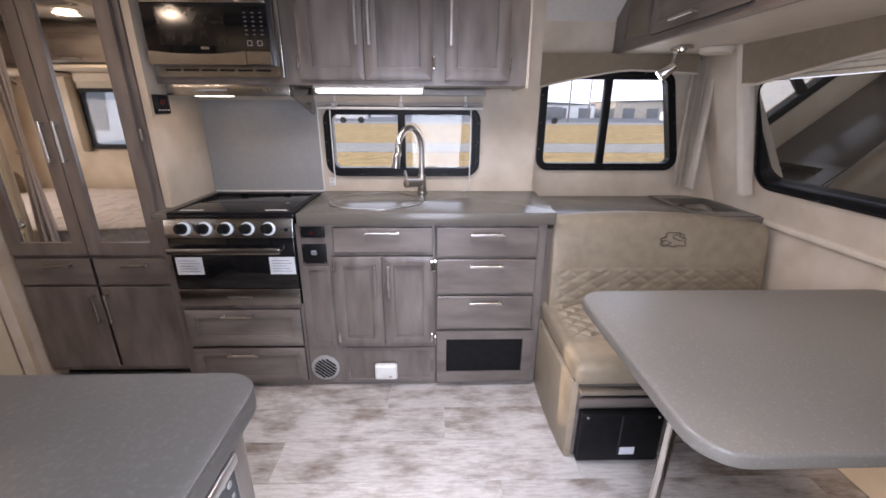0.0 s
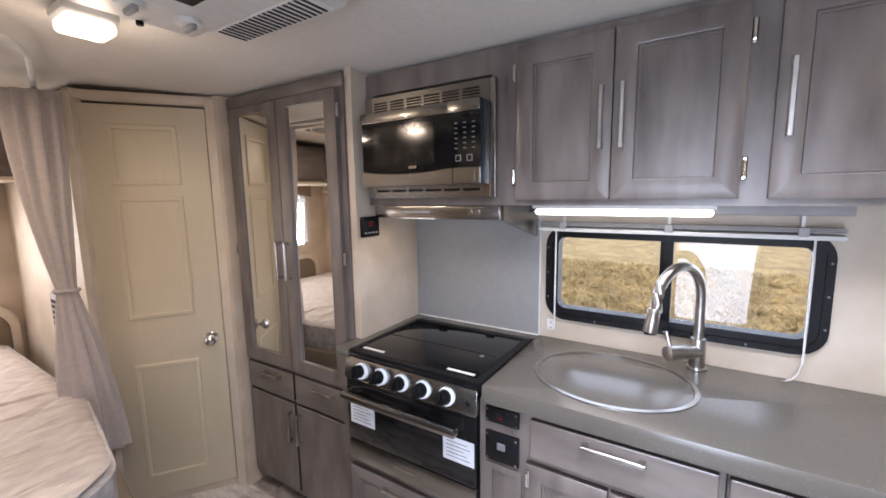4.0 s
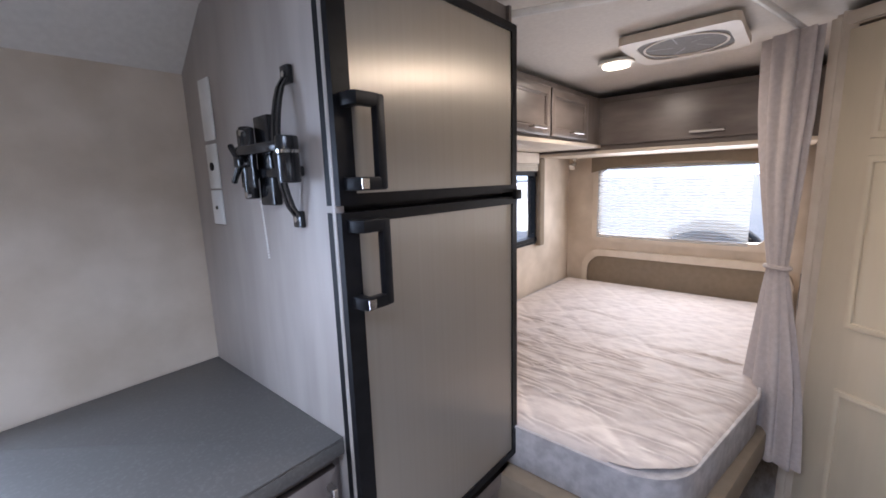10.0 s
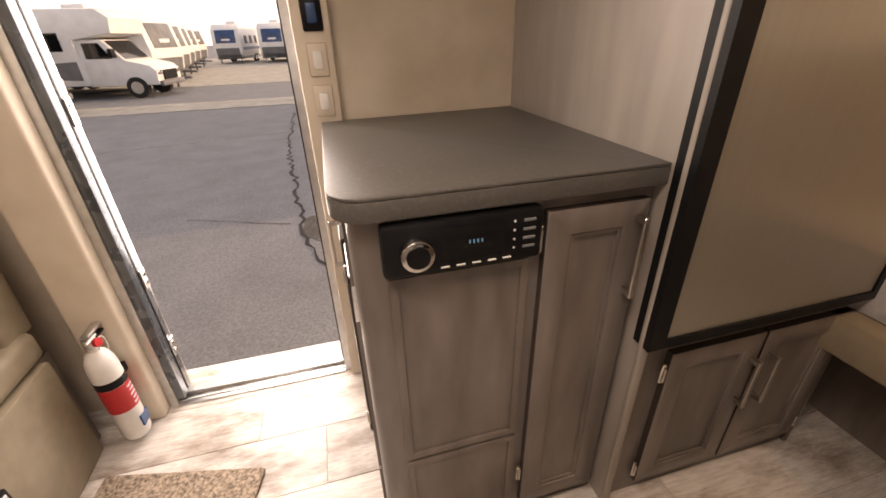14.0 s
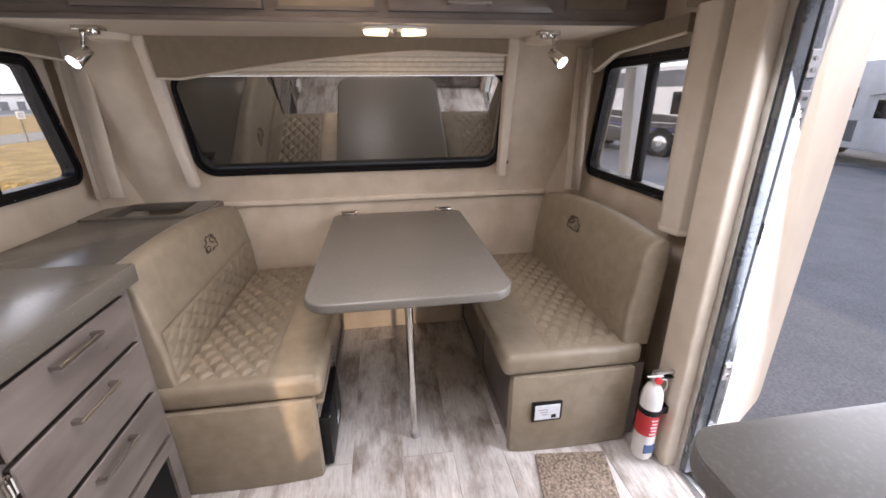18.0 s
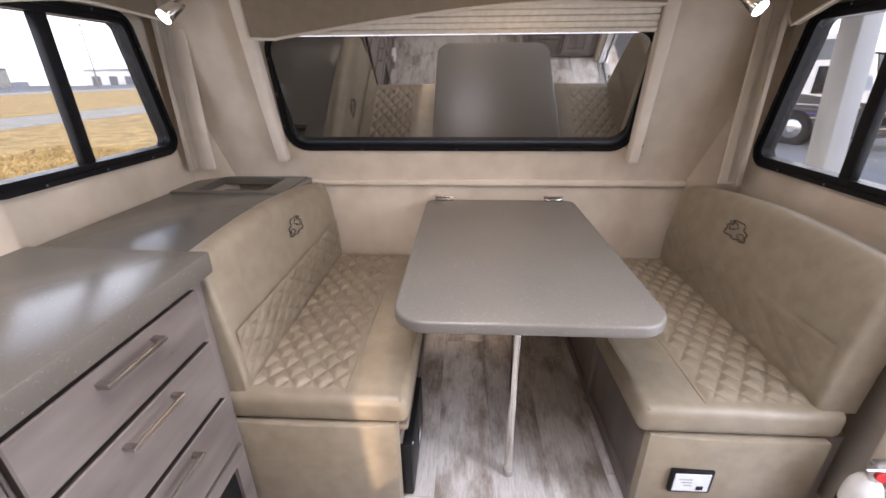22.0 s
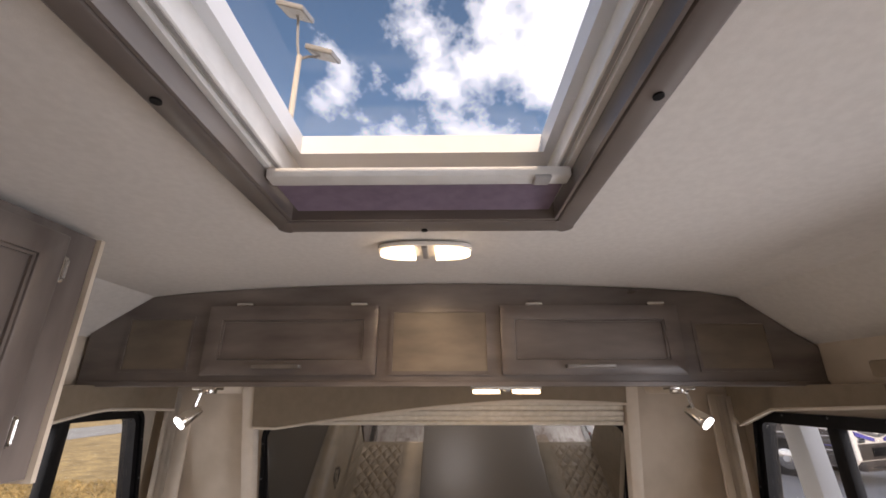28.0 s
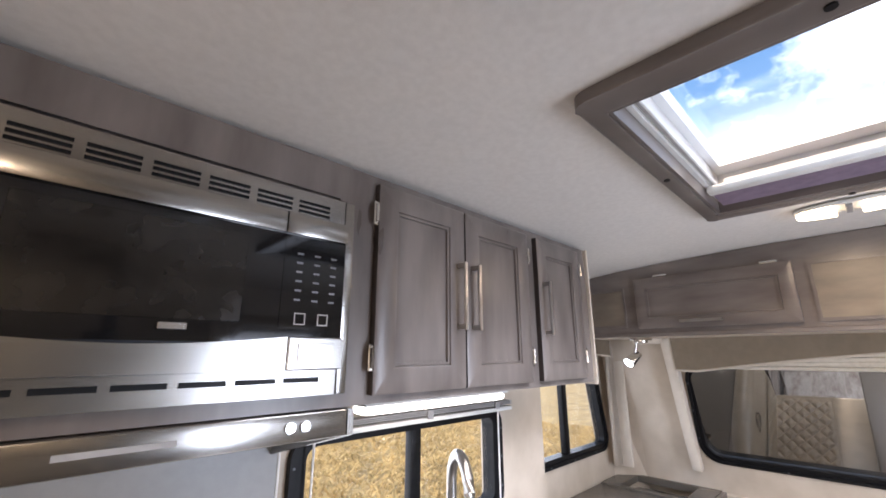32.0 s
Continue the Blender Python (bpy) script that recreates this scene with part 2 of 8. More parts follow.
STEEL = material("brushed_stainless_steel", (0.33, 0.315, 0.295), (0.38, 0.362, 0.335), 40, 0.23, metal=1.0, stretch=(0.6, 6, 40), big=0.04)
FRIDGE_STEEL = material("satin_fridge_steel", (0.40, 0.365, 0.31), (0.415, 0.38, 0.325), 20, 0.40, metal=0.7, stretch=(6, 6, 0.03), big=0.02, rvar=0.02)
_ft = FRIDGE_STEEL.node_tree
_ft.nodes["Principled BSDF"].inputs["Anisotropic"].default_value = 0.9
_tg = _ft.nodes.new("ShaderNodeTangent")
_tg.direction_type, _tg.axis = "RADIAL", "Z"
_ft.links.new(_tg.outputs["Tangent"], _ft.nodes["Principled BSDF"].inputs["Tangent"])
CHROME = material("polished_nickel", (0.62, 0.60, 0.57), (0.70, 0.68, 0.65), 20, 0.16, metal=1.0, big=0.02)
BLACK = material("black_plastic", (0.005, 0.005, 0.006), (0.009, 0.009, 0.01), 30, 0.42, bump=0.05, bscale=400, big=0.1, spec=0.18)
NAVYPL = material("blue_black_plastic", (0.008, 0.011, 0.019), (0.012, 0.016, 0.026), 30, 0.35, big=0.1)
BLACKGLASS = material("black_glass", (0.006, 0.006, 0.007), (0.009, 0.009, 0.01), 10, 0.06, big=0.1, rvar=0.02)
GREYPL = material("grey_plastic", (0.30, 0.29, 0.28), (0.36, 0.35, 0.34), 20, 0.5, big=0.05)
WHITEPL = material("white_plastic", (0.68, 0.67, 0.64), (0.76, 0.75, 0.72), 20, 0.4, big=0.04)
LEATHER = material("taupe_leatherette", (0.235, 0.19, 0.135), (0.285, 0.235, 0.17), 18, 0.42, bump=0.18, bscale=500, big=0.07)
DOORPAINT = material("cream_moulded_door", (0.64, 0.56, 0.42), (0.655, 0.575, 0.435), 14, 0.45, bump=0.03, bscale=30, stretch=(4, 4, 0.6), big=0.04)
SPLASH = material("grey_backsplash", (0.27, 0.27, 0.268), (0.29, 0.29, 0.288), 40, 0.36, bump=0.05, bscale=300, big=0.04)
FABRIC = material("mauve_grey_curtain", (0.46, 0.415, 0.40), (0.52, 0.47, 0.455), 60, 0.85, bump=0.1, bscale=500, big=0.05)
VALANCE = material("taupe_fabric", (0.205, 0.162, 0.112), (0.228, 0.183, 0.13), 30, 0.85, bump=0.1, bscale=700, big=0.06)
DRAPE = material("beige_side_drape", (0.62, 0.55, 0.46), (0.66, 0.59, 0.50), 20, 0.75, bump=0.08, bscale=600, big=0.05)
BLIND = material("pleated_shade_fabric", (0.60, 0.55, 0.46), (0.68, 0.63, 0.54), 40, 0.8, bump=0.1, big=0.03)
MATTRESS = material("quilted_mattress_ticking", (0.49, 0.43, 0.40), (0.60, 0.54, 0.50), 13, 0.62, bump=0.6, bscale=22, stretch=(2.6, 1.1, 1), big=0.1, lo=0.36, hi=0.58, detail=9)
MATSIDE = material("mattress_side_fabric", (0.36, 0.34, 0.34), (0.50, 0.48, 0.48), 25, 0.8, bump=0.4, bscale=60, big=0.08)


def plank_material():
    """Whitewashed boards: pale wash over brown, worn through in streaks along the grain, differing from board to board."""
    m = material("whitewashed_vinyl_plank", (0.255, 0.205, 0.170), (0.60, 0.57, 0.54), 3.4, 0.34, bump=0.15, bscale=26, stretch=(1.1, 2.5, 1), big=0.12, per_piece=0.13, lo=0.35, hi=0.55, detail=12)
    n, l = m.node_tree.nodes, m.node_tree.links
    b = n["Principled BSDF"]
    src = b.inputs["Base Color"].links[0].from_socket
    for node in n:
        if node.type == "TEX_NOISE":
            node.inputs["Roughness"].default_value = 0.66
    tc = n.new("ShaderNodeTexCoord")
    oi = n.new("ShaderNodeObjectInfo")
    off = n.new("ShaderNodeVectorMath")
    off.operation = "MULTIPLY_ADD"
    off.inputs[1].default_value = (7.0, 5.0, 3.0)
    l.new(oi.outputs["Random"], off.inputs[0])
    l.new(tc.outputs["Object"], off.inputs[2])
    for node in list(n):
        if node.type == "MAPPING":
            l.new(off.outputs["Vector"], node.inputs["Vector"])
    mp = n.new("ShaderNodeMapping")
    mp.inputs["Scale"].default_value = (1.0, 9.0, 1.0)
    l.new(off.outputs["Vector"], mp.inputs["Vector"])
    gr = n.new("ShaderNodeTexNoise")
    gr.inputs["Scale"].default_value, gr.inputs["Detail"].default_value, gr.inputs["Roughness"].default_value = 13.0, 9.0, 0.8
    l.new(mp.outputs["Vector"], gr.inputs["Vector"])
    rp = n.new("ShaderNodeValToRGB")
    rp.color_ramp.elements[0].position, rp.color_ramp.elements[1].position = 0.36, 0.56
    rp.color_ramp.elements[0].color, rp.color_ramp.elements[1].color = (0.56, 0.50, 0.45, 1), (1.08, 1.08, 1.08, 1)
    l.new(gr.outputs["Fac"], rp.inputs["Fac"])
    mx = n.new("ShaderNodeMix")
    mx.data_type, mx.blend_type = "RGBA", "MULTIPLY"
    mx.inputs["Factor"].default_value = 0.62
    l.new(src, mx.inputs["A"])
    l.new(rp.outputs["Color"], mx.inputs["B"])
    l.new(mx.outputs["Result"], b.inputs["Base Color"])
    return m


PLANK = plank_material()
CARPET = material("brown_loop_carpet", (0.10, 0.075, 0.055), (0.36, 0.28, 0.215), 110, 0.95, bump=1.0, bscale=110, big=0.1)
ALU = material("bare_aluminium", (0.60, 0.60, 0.60), (0.72, 0.72, 0.72), 30, 0.35, metal=1.0, big=0.05)
MIRROR = material("mirror", (0.84, 0.85, 0.84), (0.86, 0.87, 0.86), 5, 0.025, metal=1.0, big=0.005, rvar=0.005)
GLASS = glassy("window_glass", (0.96, 0.97, 0.97), 0.022)
TINTED = glassy("dark_covered_glass", (0.80, 0.78, 0.74), 0.42, 0.02, body=(0.035, 0.032, 0.028))
ASPHALT = material("worn_asphalt", (0.160, 0.170, 0.188), (0.236, 0.248, 0.270), 45, 0.9, bump=0.4, bscale=90, big=0.1)
PATCH = material("crumbling_dark_asphalt", (0.06, 0.058, 0.055), (0.13, 0.125, 0.12), 30, 0.95, bump=0.9, bscale=40, big=0.25)
PAVE_LIGHT = material("pale_concrete_and_sunlit_asphalt", (0.36, 0.34, 0.30), (0.44, 0.42, 0.38), 3, 0.9, bump=0.3, bscale=20, big=0.15)
GRASS = material("dry_straw_grass", (0.32, 0.205, 0.083), (0.58, 0.405, 0.165), 11, 0.95, bump=0.9, bscale=40, big=0.3, lo=0.34, hi=0.6, detail=12)
BLADE = material("dry_grass_blades", (0.32, 0.225, 0.095), (0.54, 0.41, 0.19), 6, 0.9, big=0.3)
RVWHITE = material("white_fibreglass", (0.74, 0.75, 0.76), (0.80, 0.81, 0.82), 3, 0.35, big=0.04)
RVBLUE = material("blue_decal", (0.02, 0.06, 0.16), (0.03, 0.09, 0.22), 3, 0.35, big=0.1)
SCREENBLUE = material("dark_slate_frame", (0.11, 0.125, 0.14), (0.15, 0.165, 0.18), 20, 0.28, metal=0.6, big=0.1)
LAVENDER = material("lavender_pleated_shade", (0.31, 0.245, 0.32), (0.37, 0.295, 0.38), 40, 0.8, big=0.05)
RVGREY = material("grey_decal", (0.13, 0.14, 0.155), (0.18, 0.19, 0.205), 3, 0.4, big=0.1)
DARKPAINT = material("dark_brown_grey_paint", (0.05, 0.045, 0.045), (0.075, 0.068, 0.066), 3, 0.3, big=0.1)
RVVIOLET = material("violet_blue_decal", (0.09, 0.09, 0.42), (0.12, 0.12, 0.5), 3, 0.35, big=0.1)
SATINBLACK = material("glossy_black_metal", (0.006, 0.006, 0.007), (0.010, 0.010, 0.011), 20, 0.2, big=0.1, spec=0.6)
SLATE = material("dark_slate_face", (0.030, 0.036, 0.042), (0.045, 0.052, 0.06), 20, 0.35, big=0.1)
DOORWHITE = material("cream_white_moulded_door", (0.52, 0.505, 0.48), (0.57, 0.555, 0.53), 6, 0.45, big=0.04)
RUBBER = material("black_rubber", (0.012, 0.012, 0.013), (0.025, 0.025, 0.026), 20, 0.8, big=0.1)
RED = material("red_label", (0.50, 0.02, 0.025), (0.56, 0.03, 0.035), 20, 0.4, big=0.05)
PAPER = material("white_paper", (0.62, 0.64, 0.68), (0.70, 0.72, 0.76), 30, 0.7, big=0.03)
BLUELIT = material("blue_display", (0.02, 0.05, 0.08), (0.03, 0.06, 0.1), 30, 0.2, emit=(0.15, 0.55, 0.9, 0.5))
REDLIT = material("red_display", (0.1, 0.0, 0.0), (0.12, 0.0, 0.0), 30, 0.2, emit=(1.0, 0.03, 0.03, 0.12))
LAMPLIT = material("lit_lamp_lens", (0.8, 0.75, 0.65), (0.85, 0.8, 0.7), 10, 0.3, emit=(1.0, 0.80, 0.52, 7.0))
SPOTLIT = material("lit_spot_lens", (0.8, 0.8, 0.8), (0.85, 0.85, 0.85), 10, 0.3, emit=(0.85, 0.95, 1.0, 16.0))
STRIPLIT = material("lit_strip_lens", (0.8, 0.8, 0.78), (0.85, 0.84, 0.82), 10, 0.3, emit=(1.0, 0.94, 0.84, 5.0))
FANMESH = material("brown_grey_fan_mesh", (0.13, 0.115, 0.10), (0.17, 0.15, 0.135), 90, 0.7, bump=0.4, bscale=300, big=0.05)
FROST = material("frosted_lens", (0.75, 0.72, 0.66), (0.8, 0.77, 0.7), 30, 0.35, emit=(1.0, 0.85, 0.62, 1.6))

# Building helpers


def part(name, bm, mat, parent=None, label="", m=None, kind="", sharp=35, edge=None):
    """Links a bmesh as one mesh object, under a thing or a part if one is given."""
    if m is not None:
        bm.transform(m)
        if m.determinant() < 0:
            bmesh.ops.reverse_faces(bm, faces=bm.faces)
    me = bpy.data.meshes.new(name)
    bm.normal_update()
    for f in bm.faces:
        f.smooth = True
    bm.to_mesh(me)
    bm.free()
    me.materials.append(mat)
    if edge is not None:
        me.materials.append(edge)
    me.set_sharp_from_angle(angle=radians(sharp))
    ob = new(name, me)
    if parent is not None:
        ob.parent = parent
        if parent.type == "EMPTY":
            ob.matrix_parent_inverse = parent.matrix_basis.inverted()
    if label:
        ob["label"] = label
    if kind:
        ob["kind"] = kind
    return ob


def thing(name, at, label, category, group="", kind=""):
    """An Empty at the base of a thing, to carry its parts."""
    return tagged(new(name), label, category, group, kind) if at is None else _placed(tagged(new(name), label, category, group, kind), at)


def _placed(ob, at):
    ob.matrix_basis = pose(*at)
    ob.empty_display_size = 0.05
    return ob


def single(name, bm, mat, label, category, group="", kind="", m=None):
    return tagged(part(name, bm, mat, m=m), label, category, group, kind)


def box(x0, x1, y0, y1, z0, z1, bevel=0.0, seg=2, bm=None):
    """A box, with rounded edges if bevel is given; added to bm if one is given."""
    b = bmesh.new()
    v = [b.verts.new((x, y, z)) for x in (x0, x1) for y in (y0, y1) for z in (z0, z1)]
    for f in ((0, 1, 3, 2), (4, 6, 7, 5), (0, 4, 5, 1), (2, 3, 7, 6), (0, 2, 6, 4), (1, 5, 7, 3)):
        b.faces.new([v[i] for i in f])
    bmesh.ops.recalc_face_normals(b, faces=b.faces)
    if bevel:
        bmesh.ops.bevel(b, geom=list(b.edges), offset=bevel, segments=seg, profile=0.5, affect="EDGES")
    return b if bm is None else _into(bm, b)


def _into(bm, b):
    me = bpy.data.meshes.new("tmp")
    b.to_mesh(me)
    b.free()
    bm.from_mesh(me)
    bpy.data.meshes.remove(me)
    return bm


def cyl(p, q, r, seg=20, r2=None, bevel=0.0, bm=None):
    """A rod from p to q."""
    p, q = Vector(p), Vector(q)
    b = bmesh.new()
    bmesh.ops.create_cone(b, cap_ends=True, segments=seg, radius1=r, radius2=r if r2 is None else r2, depth=(q - p).length)
    if bevel:
        bmesh.ops.bevel(b, geom=[e for e in b.edges if len(e.link_faces) == 2 and min(len(f.verts) for f in e.link_faces) == 4 and max(len(f.verts) for f in e.link_faces) > 4],
                        offset=bevel, segments=2, profile=0.5, affect="EDGES")
    b.transform(Matrix.Translation((p + q) / 2) @ (q - p).to_track_quat("Z", "Y").to_matrix().to_4x4())
    return b if bm is None else _into(bm, b)


def tube(points, r, seg=10, bm=None, closed=False):
    """A bent rod along points."""
    pts = [Vector(p) for p in points]
    b = bmesh.new()
    rings = []
    n = len(pts)
    up = Vector((0.31, 0.17, 0.93))
    for i, p in enumerate(pts):
        a = pts[(i - 1) % n] if closed or i else p
        c = pts[(i + 1) % n] if closed or i < n - 1 else p
        d = (c - a).normalized()
        s = d.cross(up).normalized()
        t = s.cross(d)
        rings.append([b.verts.new(p + r * (math.cos(k * 2 * math.pi / seg) * s + math.sin(k * 2 * math.pi / seg) * t)) for k in range(seg)])
    for i in range(n if closed else n - 1):
        A, B = rings[i], rings[(i + 1) % n]
        for k in range(seg):
            b.faces.new((A[k], A[(k + 1) % seg], B[(k + 1) % seg], B[k]))
    if not closed:
        b.faces.new(rings[0][::-1])
        b.faces.new(rings[-1])
    bmesh.ops.recalc_face_normals(b, faces=b.faces)
    return b if bm is None else _into(bm, b)


def prism(outline, lo, hi, axis="z", bevel=0.0, seg=2, bm=None):
    """An outline (pairs) drawn out along an axis: z takes (x, y), y takes (x, z), x takes (y, z)."""
    b = bmesh.new()
    put = {"z": lambda p, h: (p[0], p[1], h), "y": lambda p, h: (p[0], h, p[1]), "x": lambda p, h: (h, p[0], p[1])}[axis]
    A = [b.verts.new(put(p, lo)) for p in outline]
    B = [b.verts.new(put(p, hi)) for p in outline]
    b.faces.new(A)
    b.faces.new(B)
    n = len(outline)
    for i in range(n):
        b.faces.new((A[i], A[(i + 1) % n], B[(i + 1) % n], B[i]))
    bmesh.ops.recalc_face_normals(b, faces=b.faces)
    if bevel:
        caps = [e for e in b.edges if any(len(f.verts) == n for f in e.link_faces)] if n > 4 else list(b.edges)
        bmesh.ops.bevel(b, geom=caps, offset=bevel, segments=seg, profile=0.5, affect="EDGES")
    return b if bm is None else _into(bm, b)


def rounded(pts, radii, n=6):
    """A closed outline with its corners rounded."""
    out = []
    k = len(pts)
    for i in range(k):
        p, a, c = Vector(pts[i]), Vector(pts[i - 1]), Vector(pts[(i + 1) % k])
        r = radii[i] if isinstance(radii, (list, tuple)) else radii
        if r <= 0:
            out.append(tuple(p))
            continue
        u, w = (a - p).normalized(), (c - p).normalized()
        half = u.angle(w) / 2
        t = r / math.tan(half)
        centre = p + (u + w).normalized() * (r / math.sin(half))
        s, e = p + u * t - centre, p + w * t - centre
        turn = s.angle_signed(e)
        for j in range(n + 1):
            g = -turn * j / n
            out.append((centre.x + s.x * math.cos(g) - s.y * math.sin(g), centre.y + s.x * math.sin(g) + s.y * math.cos(g)))
    return out


def ring(outer, inner, lo, hi, axis="y", bm=None):
    """A frame between two outlines with equally many points."""
    b = bmesh.new()
    put = {"z": lambda p, h: (p[0], p[1], h), "y": lambda p, h: (p[0], h, p[1]), "x": lambda p, h: (h, p[0], p[1])}[axis]
    n = len(outer)
    V = [[b.verts.new(put(p, h)) for p in o] for o, h in ((outer, lo), (outer, hi), (inner, hi), (inner, lo))]
    for i in range(n):
        j = (i + 1) % n
        for a, c in ((0, 1), (1, 2), (2, 3), (3, 0)):
            b.faces.new((V[a][i], V[a][j], V[c][j], V[c][i]))
    bmesh.ops.recalc_face_normals(b, faces=b.faces)
    return b if bm is None else _into(bm, b)


def rect(x0, x1, z0, z1):
    return [(x0, z0), (x1, z0), (x1, z1), (x0, z1)]


def wall_with_holes(x0, x1, z0, z1, y0, y1, holes, axis="y"):
    """A wall slab cut into upright strips round rectangular holes (x0, x1, z0, z1)."""
    bm = bmesh.new()
    xs = sorted({x0, x1, *[h[0] for h in holes], *[h[1] for h in holes]})
    for a, c in zip(xs, xs[1:]):
        spans, at = [], z0
        for h in sorted((h for h in holes if h[0] < c - 1e-6 and h[1] > a + 1e-6), key=lambda h: h[2]):
            if h[2] > at + 1e-6:
                spans.append((at, h[2]))
            at = h[3]
        if at < z1 - 1e-6:
            spans.append((at, z1))
        for s, e in spans:
            if axis == "y":
                box(a, c, y0, y1, s, e, bm=bm)
            else:
                box(y0, y1, a, c, s, e, bm=bm)
    bmesh.ops.remove_doubles(bm, verts=bm.verts, dist=1e-5)
    return bm


KITCHEN, DOORSIDE, FRONT, REAR = pose(0, 0, 0), pose(0, 0, 0, 0, 0, 180), pose(0, 0, 0, 0, 0, -90), pose(0, 0, 0, 0, 0, 90)

# Structure
REARX = -3.56


def arch(y):
    """The height of the slightly vaulted ceiling."""
    return 1.99 - 0.042 * ((y - 1.15) / 1.05) ** 2


single("floor_slab", box(REARX - 0.05, 1.75, -0.26, 2.46, -0.09, -0.004), PLANK, "dark gaps under the vinyl plank floor", "floor", kind="structure")

WIN1 = (-0.555, 0.235, 1.03, 1.36)
WIN2 = (0.62, 1.42, 1.05, 1.545)
kw = wall_with_holes(REARX - 0.06, 0.56, 0, 1.98, 2.27, 2.34, [WIN1])
single("wall_kitchen", kw, WALL, "cream mottled vinyl wall behind the galley", "wall", kind="structure")
single("wall_kitchen_return", box(0.53, 0.56, 2.34, 2.40, 0, 1.98), WALL, "cream wall return beside the dinette", "wall", kind="structure")
single("wall_dinette_north", wall_with_holes(0.531, 1.76, 0, 1.98, 2.40, 2.46, [WIN2]), WALL, "cream mottled vinyl wall by the dinette", "wall", kind="structure")
WINR = (0.66, 1.44, 1.0, 1.53)
single("wall_dinette_south", wall_with_holes(0.45, 1.76, 0, 1.98, -0.19, -0.13, [WINR]), WALL, "cream mottled vinyl wall by the dinette", "wall", kind="structure")
single("wall_dinette_north_corner", prism([(1.414, 1.05), (1.4205, 1.05), (1.4205, 1.5455), (1.308, 1.5455)], 2.402, 2.458, "y"), WALL, "cream wall corner beside the slanted window", "wall", kind="structure")
single("wall_dinette_south_corner", prism([(1.435, 1.0), (1.4405, 1.0), (1.4405, 1.5305), (1.328, 1.5305)], -0.188, -0.132, "y"), WALL, "cream wall corner beside the slanted window", "wall", kind="structure")
WINB = (-3.0, -2.2, 1.03, 1.50)
DOOR = (-0.25, 0.362, -0.09, 1.72)
single("wall_door_side", wall_with_holes(REARX, 0.449, -0.09, 1.98, -0.14, -0.08, [WINB, DOOR]), WALL, "cream mottled vinyl wall beside the entry door", "wall", kind="structure")
single("wall_door_return", box(0.45, 0.50, -0.129, -0.08, 0, 1.98), WALL, "cream wall return beside the entry door", "wall", kind="structure")


def front_x(z):
    """The front wall leans inwards above the rail."""
    return 1.625 if z < 0.85 else 1.618 - 0.21 * (z - 0.85)


TILT_FRONT = math.degrees(math.atan(0.21))
FW = Matrix.Translation((front_x(1.0), 0, 1.0)) @ Matrix.Rotation(radians(-TILT_FRONT), 4, "Y") @ Matrix.Rotation(radians(-90), 4, "Z")
fw = wall_with_holes(-2.4, 0.13, -0.152, 1.0, 0.0, 0.06, [(-1.93, -0.36, 0.03, 0.51)])
fw.transform(FW)
box(1.625, 1.69, -0.13, 2.4, 0.0, 0.85, bm=fw)
single("wall_front", fw, WALL, "cream mottled vinyl front wall leaning inwards", "wall", kind="structure")
for ya, yb in ((2.255, 2.40), (0.043, -0.13)):
    pc = bmesh.new()
    A = [(1.625, ya, 0.0), (1.617, ya, 0.85), (front_x(1.70), ya, 1.70)]
    B = [(1.50, yb, 0.0), (1.50, yb, 0.85), (1.50, yb, 1.70)]
    va_, vb_ = [pc.verts.new(p) for p in A], [pc.verts.new(p) for p in B]
    vo = [pc.verts.new((1.70, yb, p[2])) for p in A]
    for i in range(2):
        pc.faces.new((va_[i], vb_[i], vb_[i + 1], va_[i + 1]))
        pc.faces.new((vb_[i], vo[i], vo[i + 1], vb_[i + 1]))
        pc.faces.new((vo[i], va_[i], va_[i + 1], vo[i + 1]))
    pc.faces.new((va_[0], vo[0], vb_[0]))
    pc.faces.new((va_[2], vb_[2], vo[2]))
    bmesh.ops.recalc_face_normals(pc, faces=pc.faces)
    single("wall_front_corner", pc, WALL, "cream angled corner panel beside the front wall", "wall", kind="structure")
RWIN = (0.17, 1.24, 1.0, 1.53)
single("wall_rear", wall_with_holes(-0.14, 2.40, 0, 1.98, REARX - 0.06, REARX, [RWIN], axis="x"), WALL, "cream rear wall behind the bed", "wall", kind="structure")
single("wall_bath_side", box(REARX, -2.33, 1.37, 1.41, 0, 1.965), WALL, "cream bathroom wall beside the bed", "wall", kind="structure")

# Vaulted ceiling with sloped sides, and the hole for the roof hatch
SKY = (-0.425, 0.345, 0.89, 1.472)
prof = [(-0.26, 1.70), (-0.08, 1.80), (0.105, 1.937)] + [(0.1 + 2.1 * i / 14, arch(0.1 + 2.1 * i / 14)) for i in range(1, 14)] + [(2.19, 1.944), (2.36, 1.83), (2.46, 1.76)]


def ceil_at(y):
    for (a, za), (c, zc) in zip(prof, prof[1:]):
        if a <= y <= c:
            return za + (zc - za) * (y - a) / (c - a)
    return 1.8


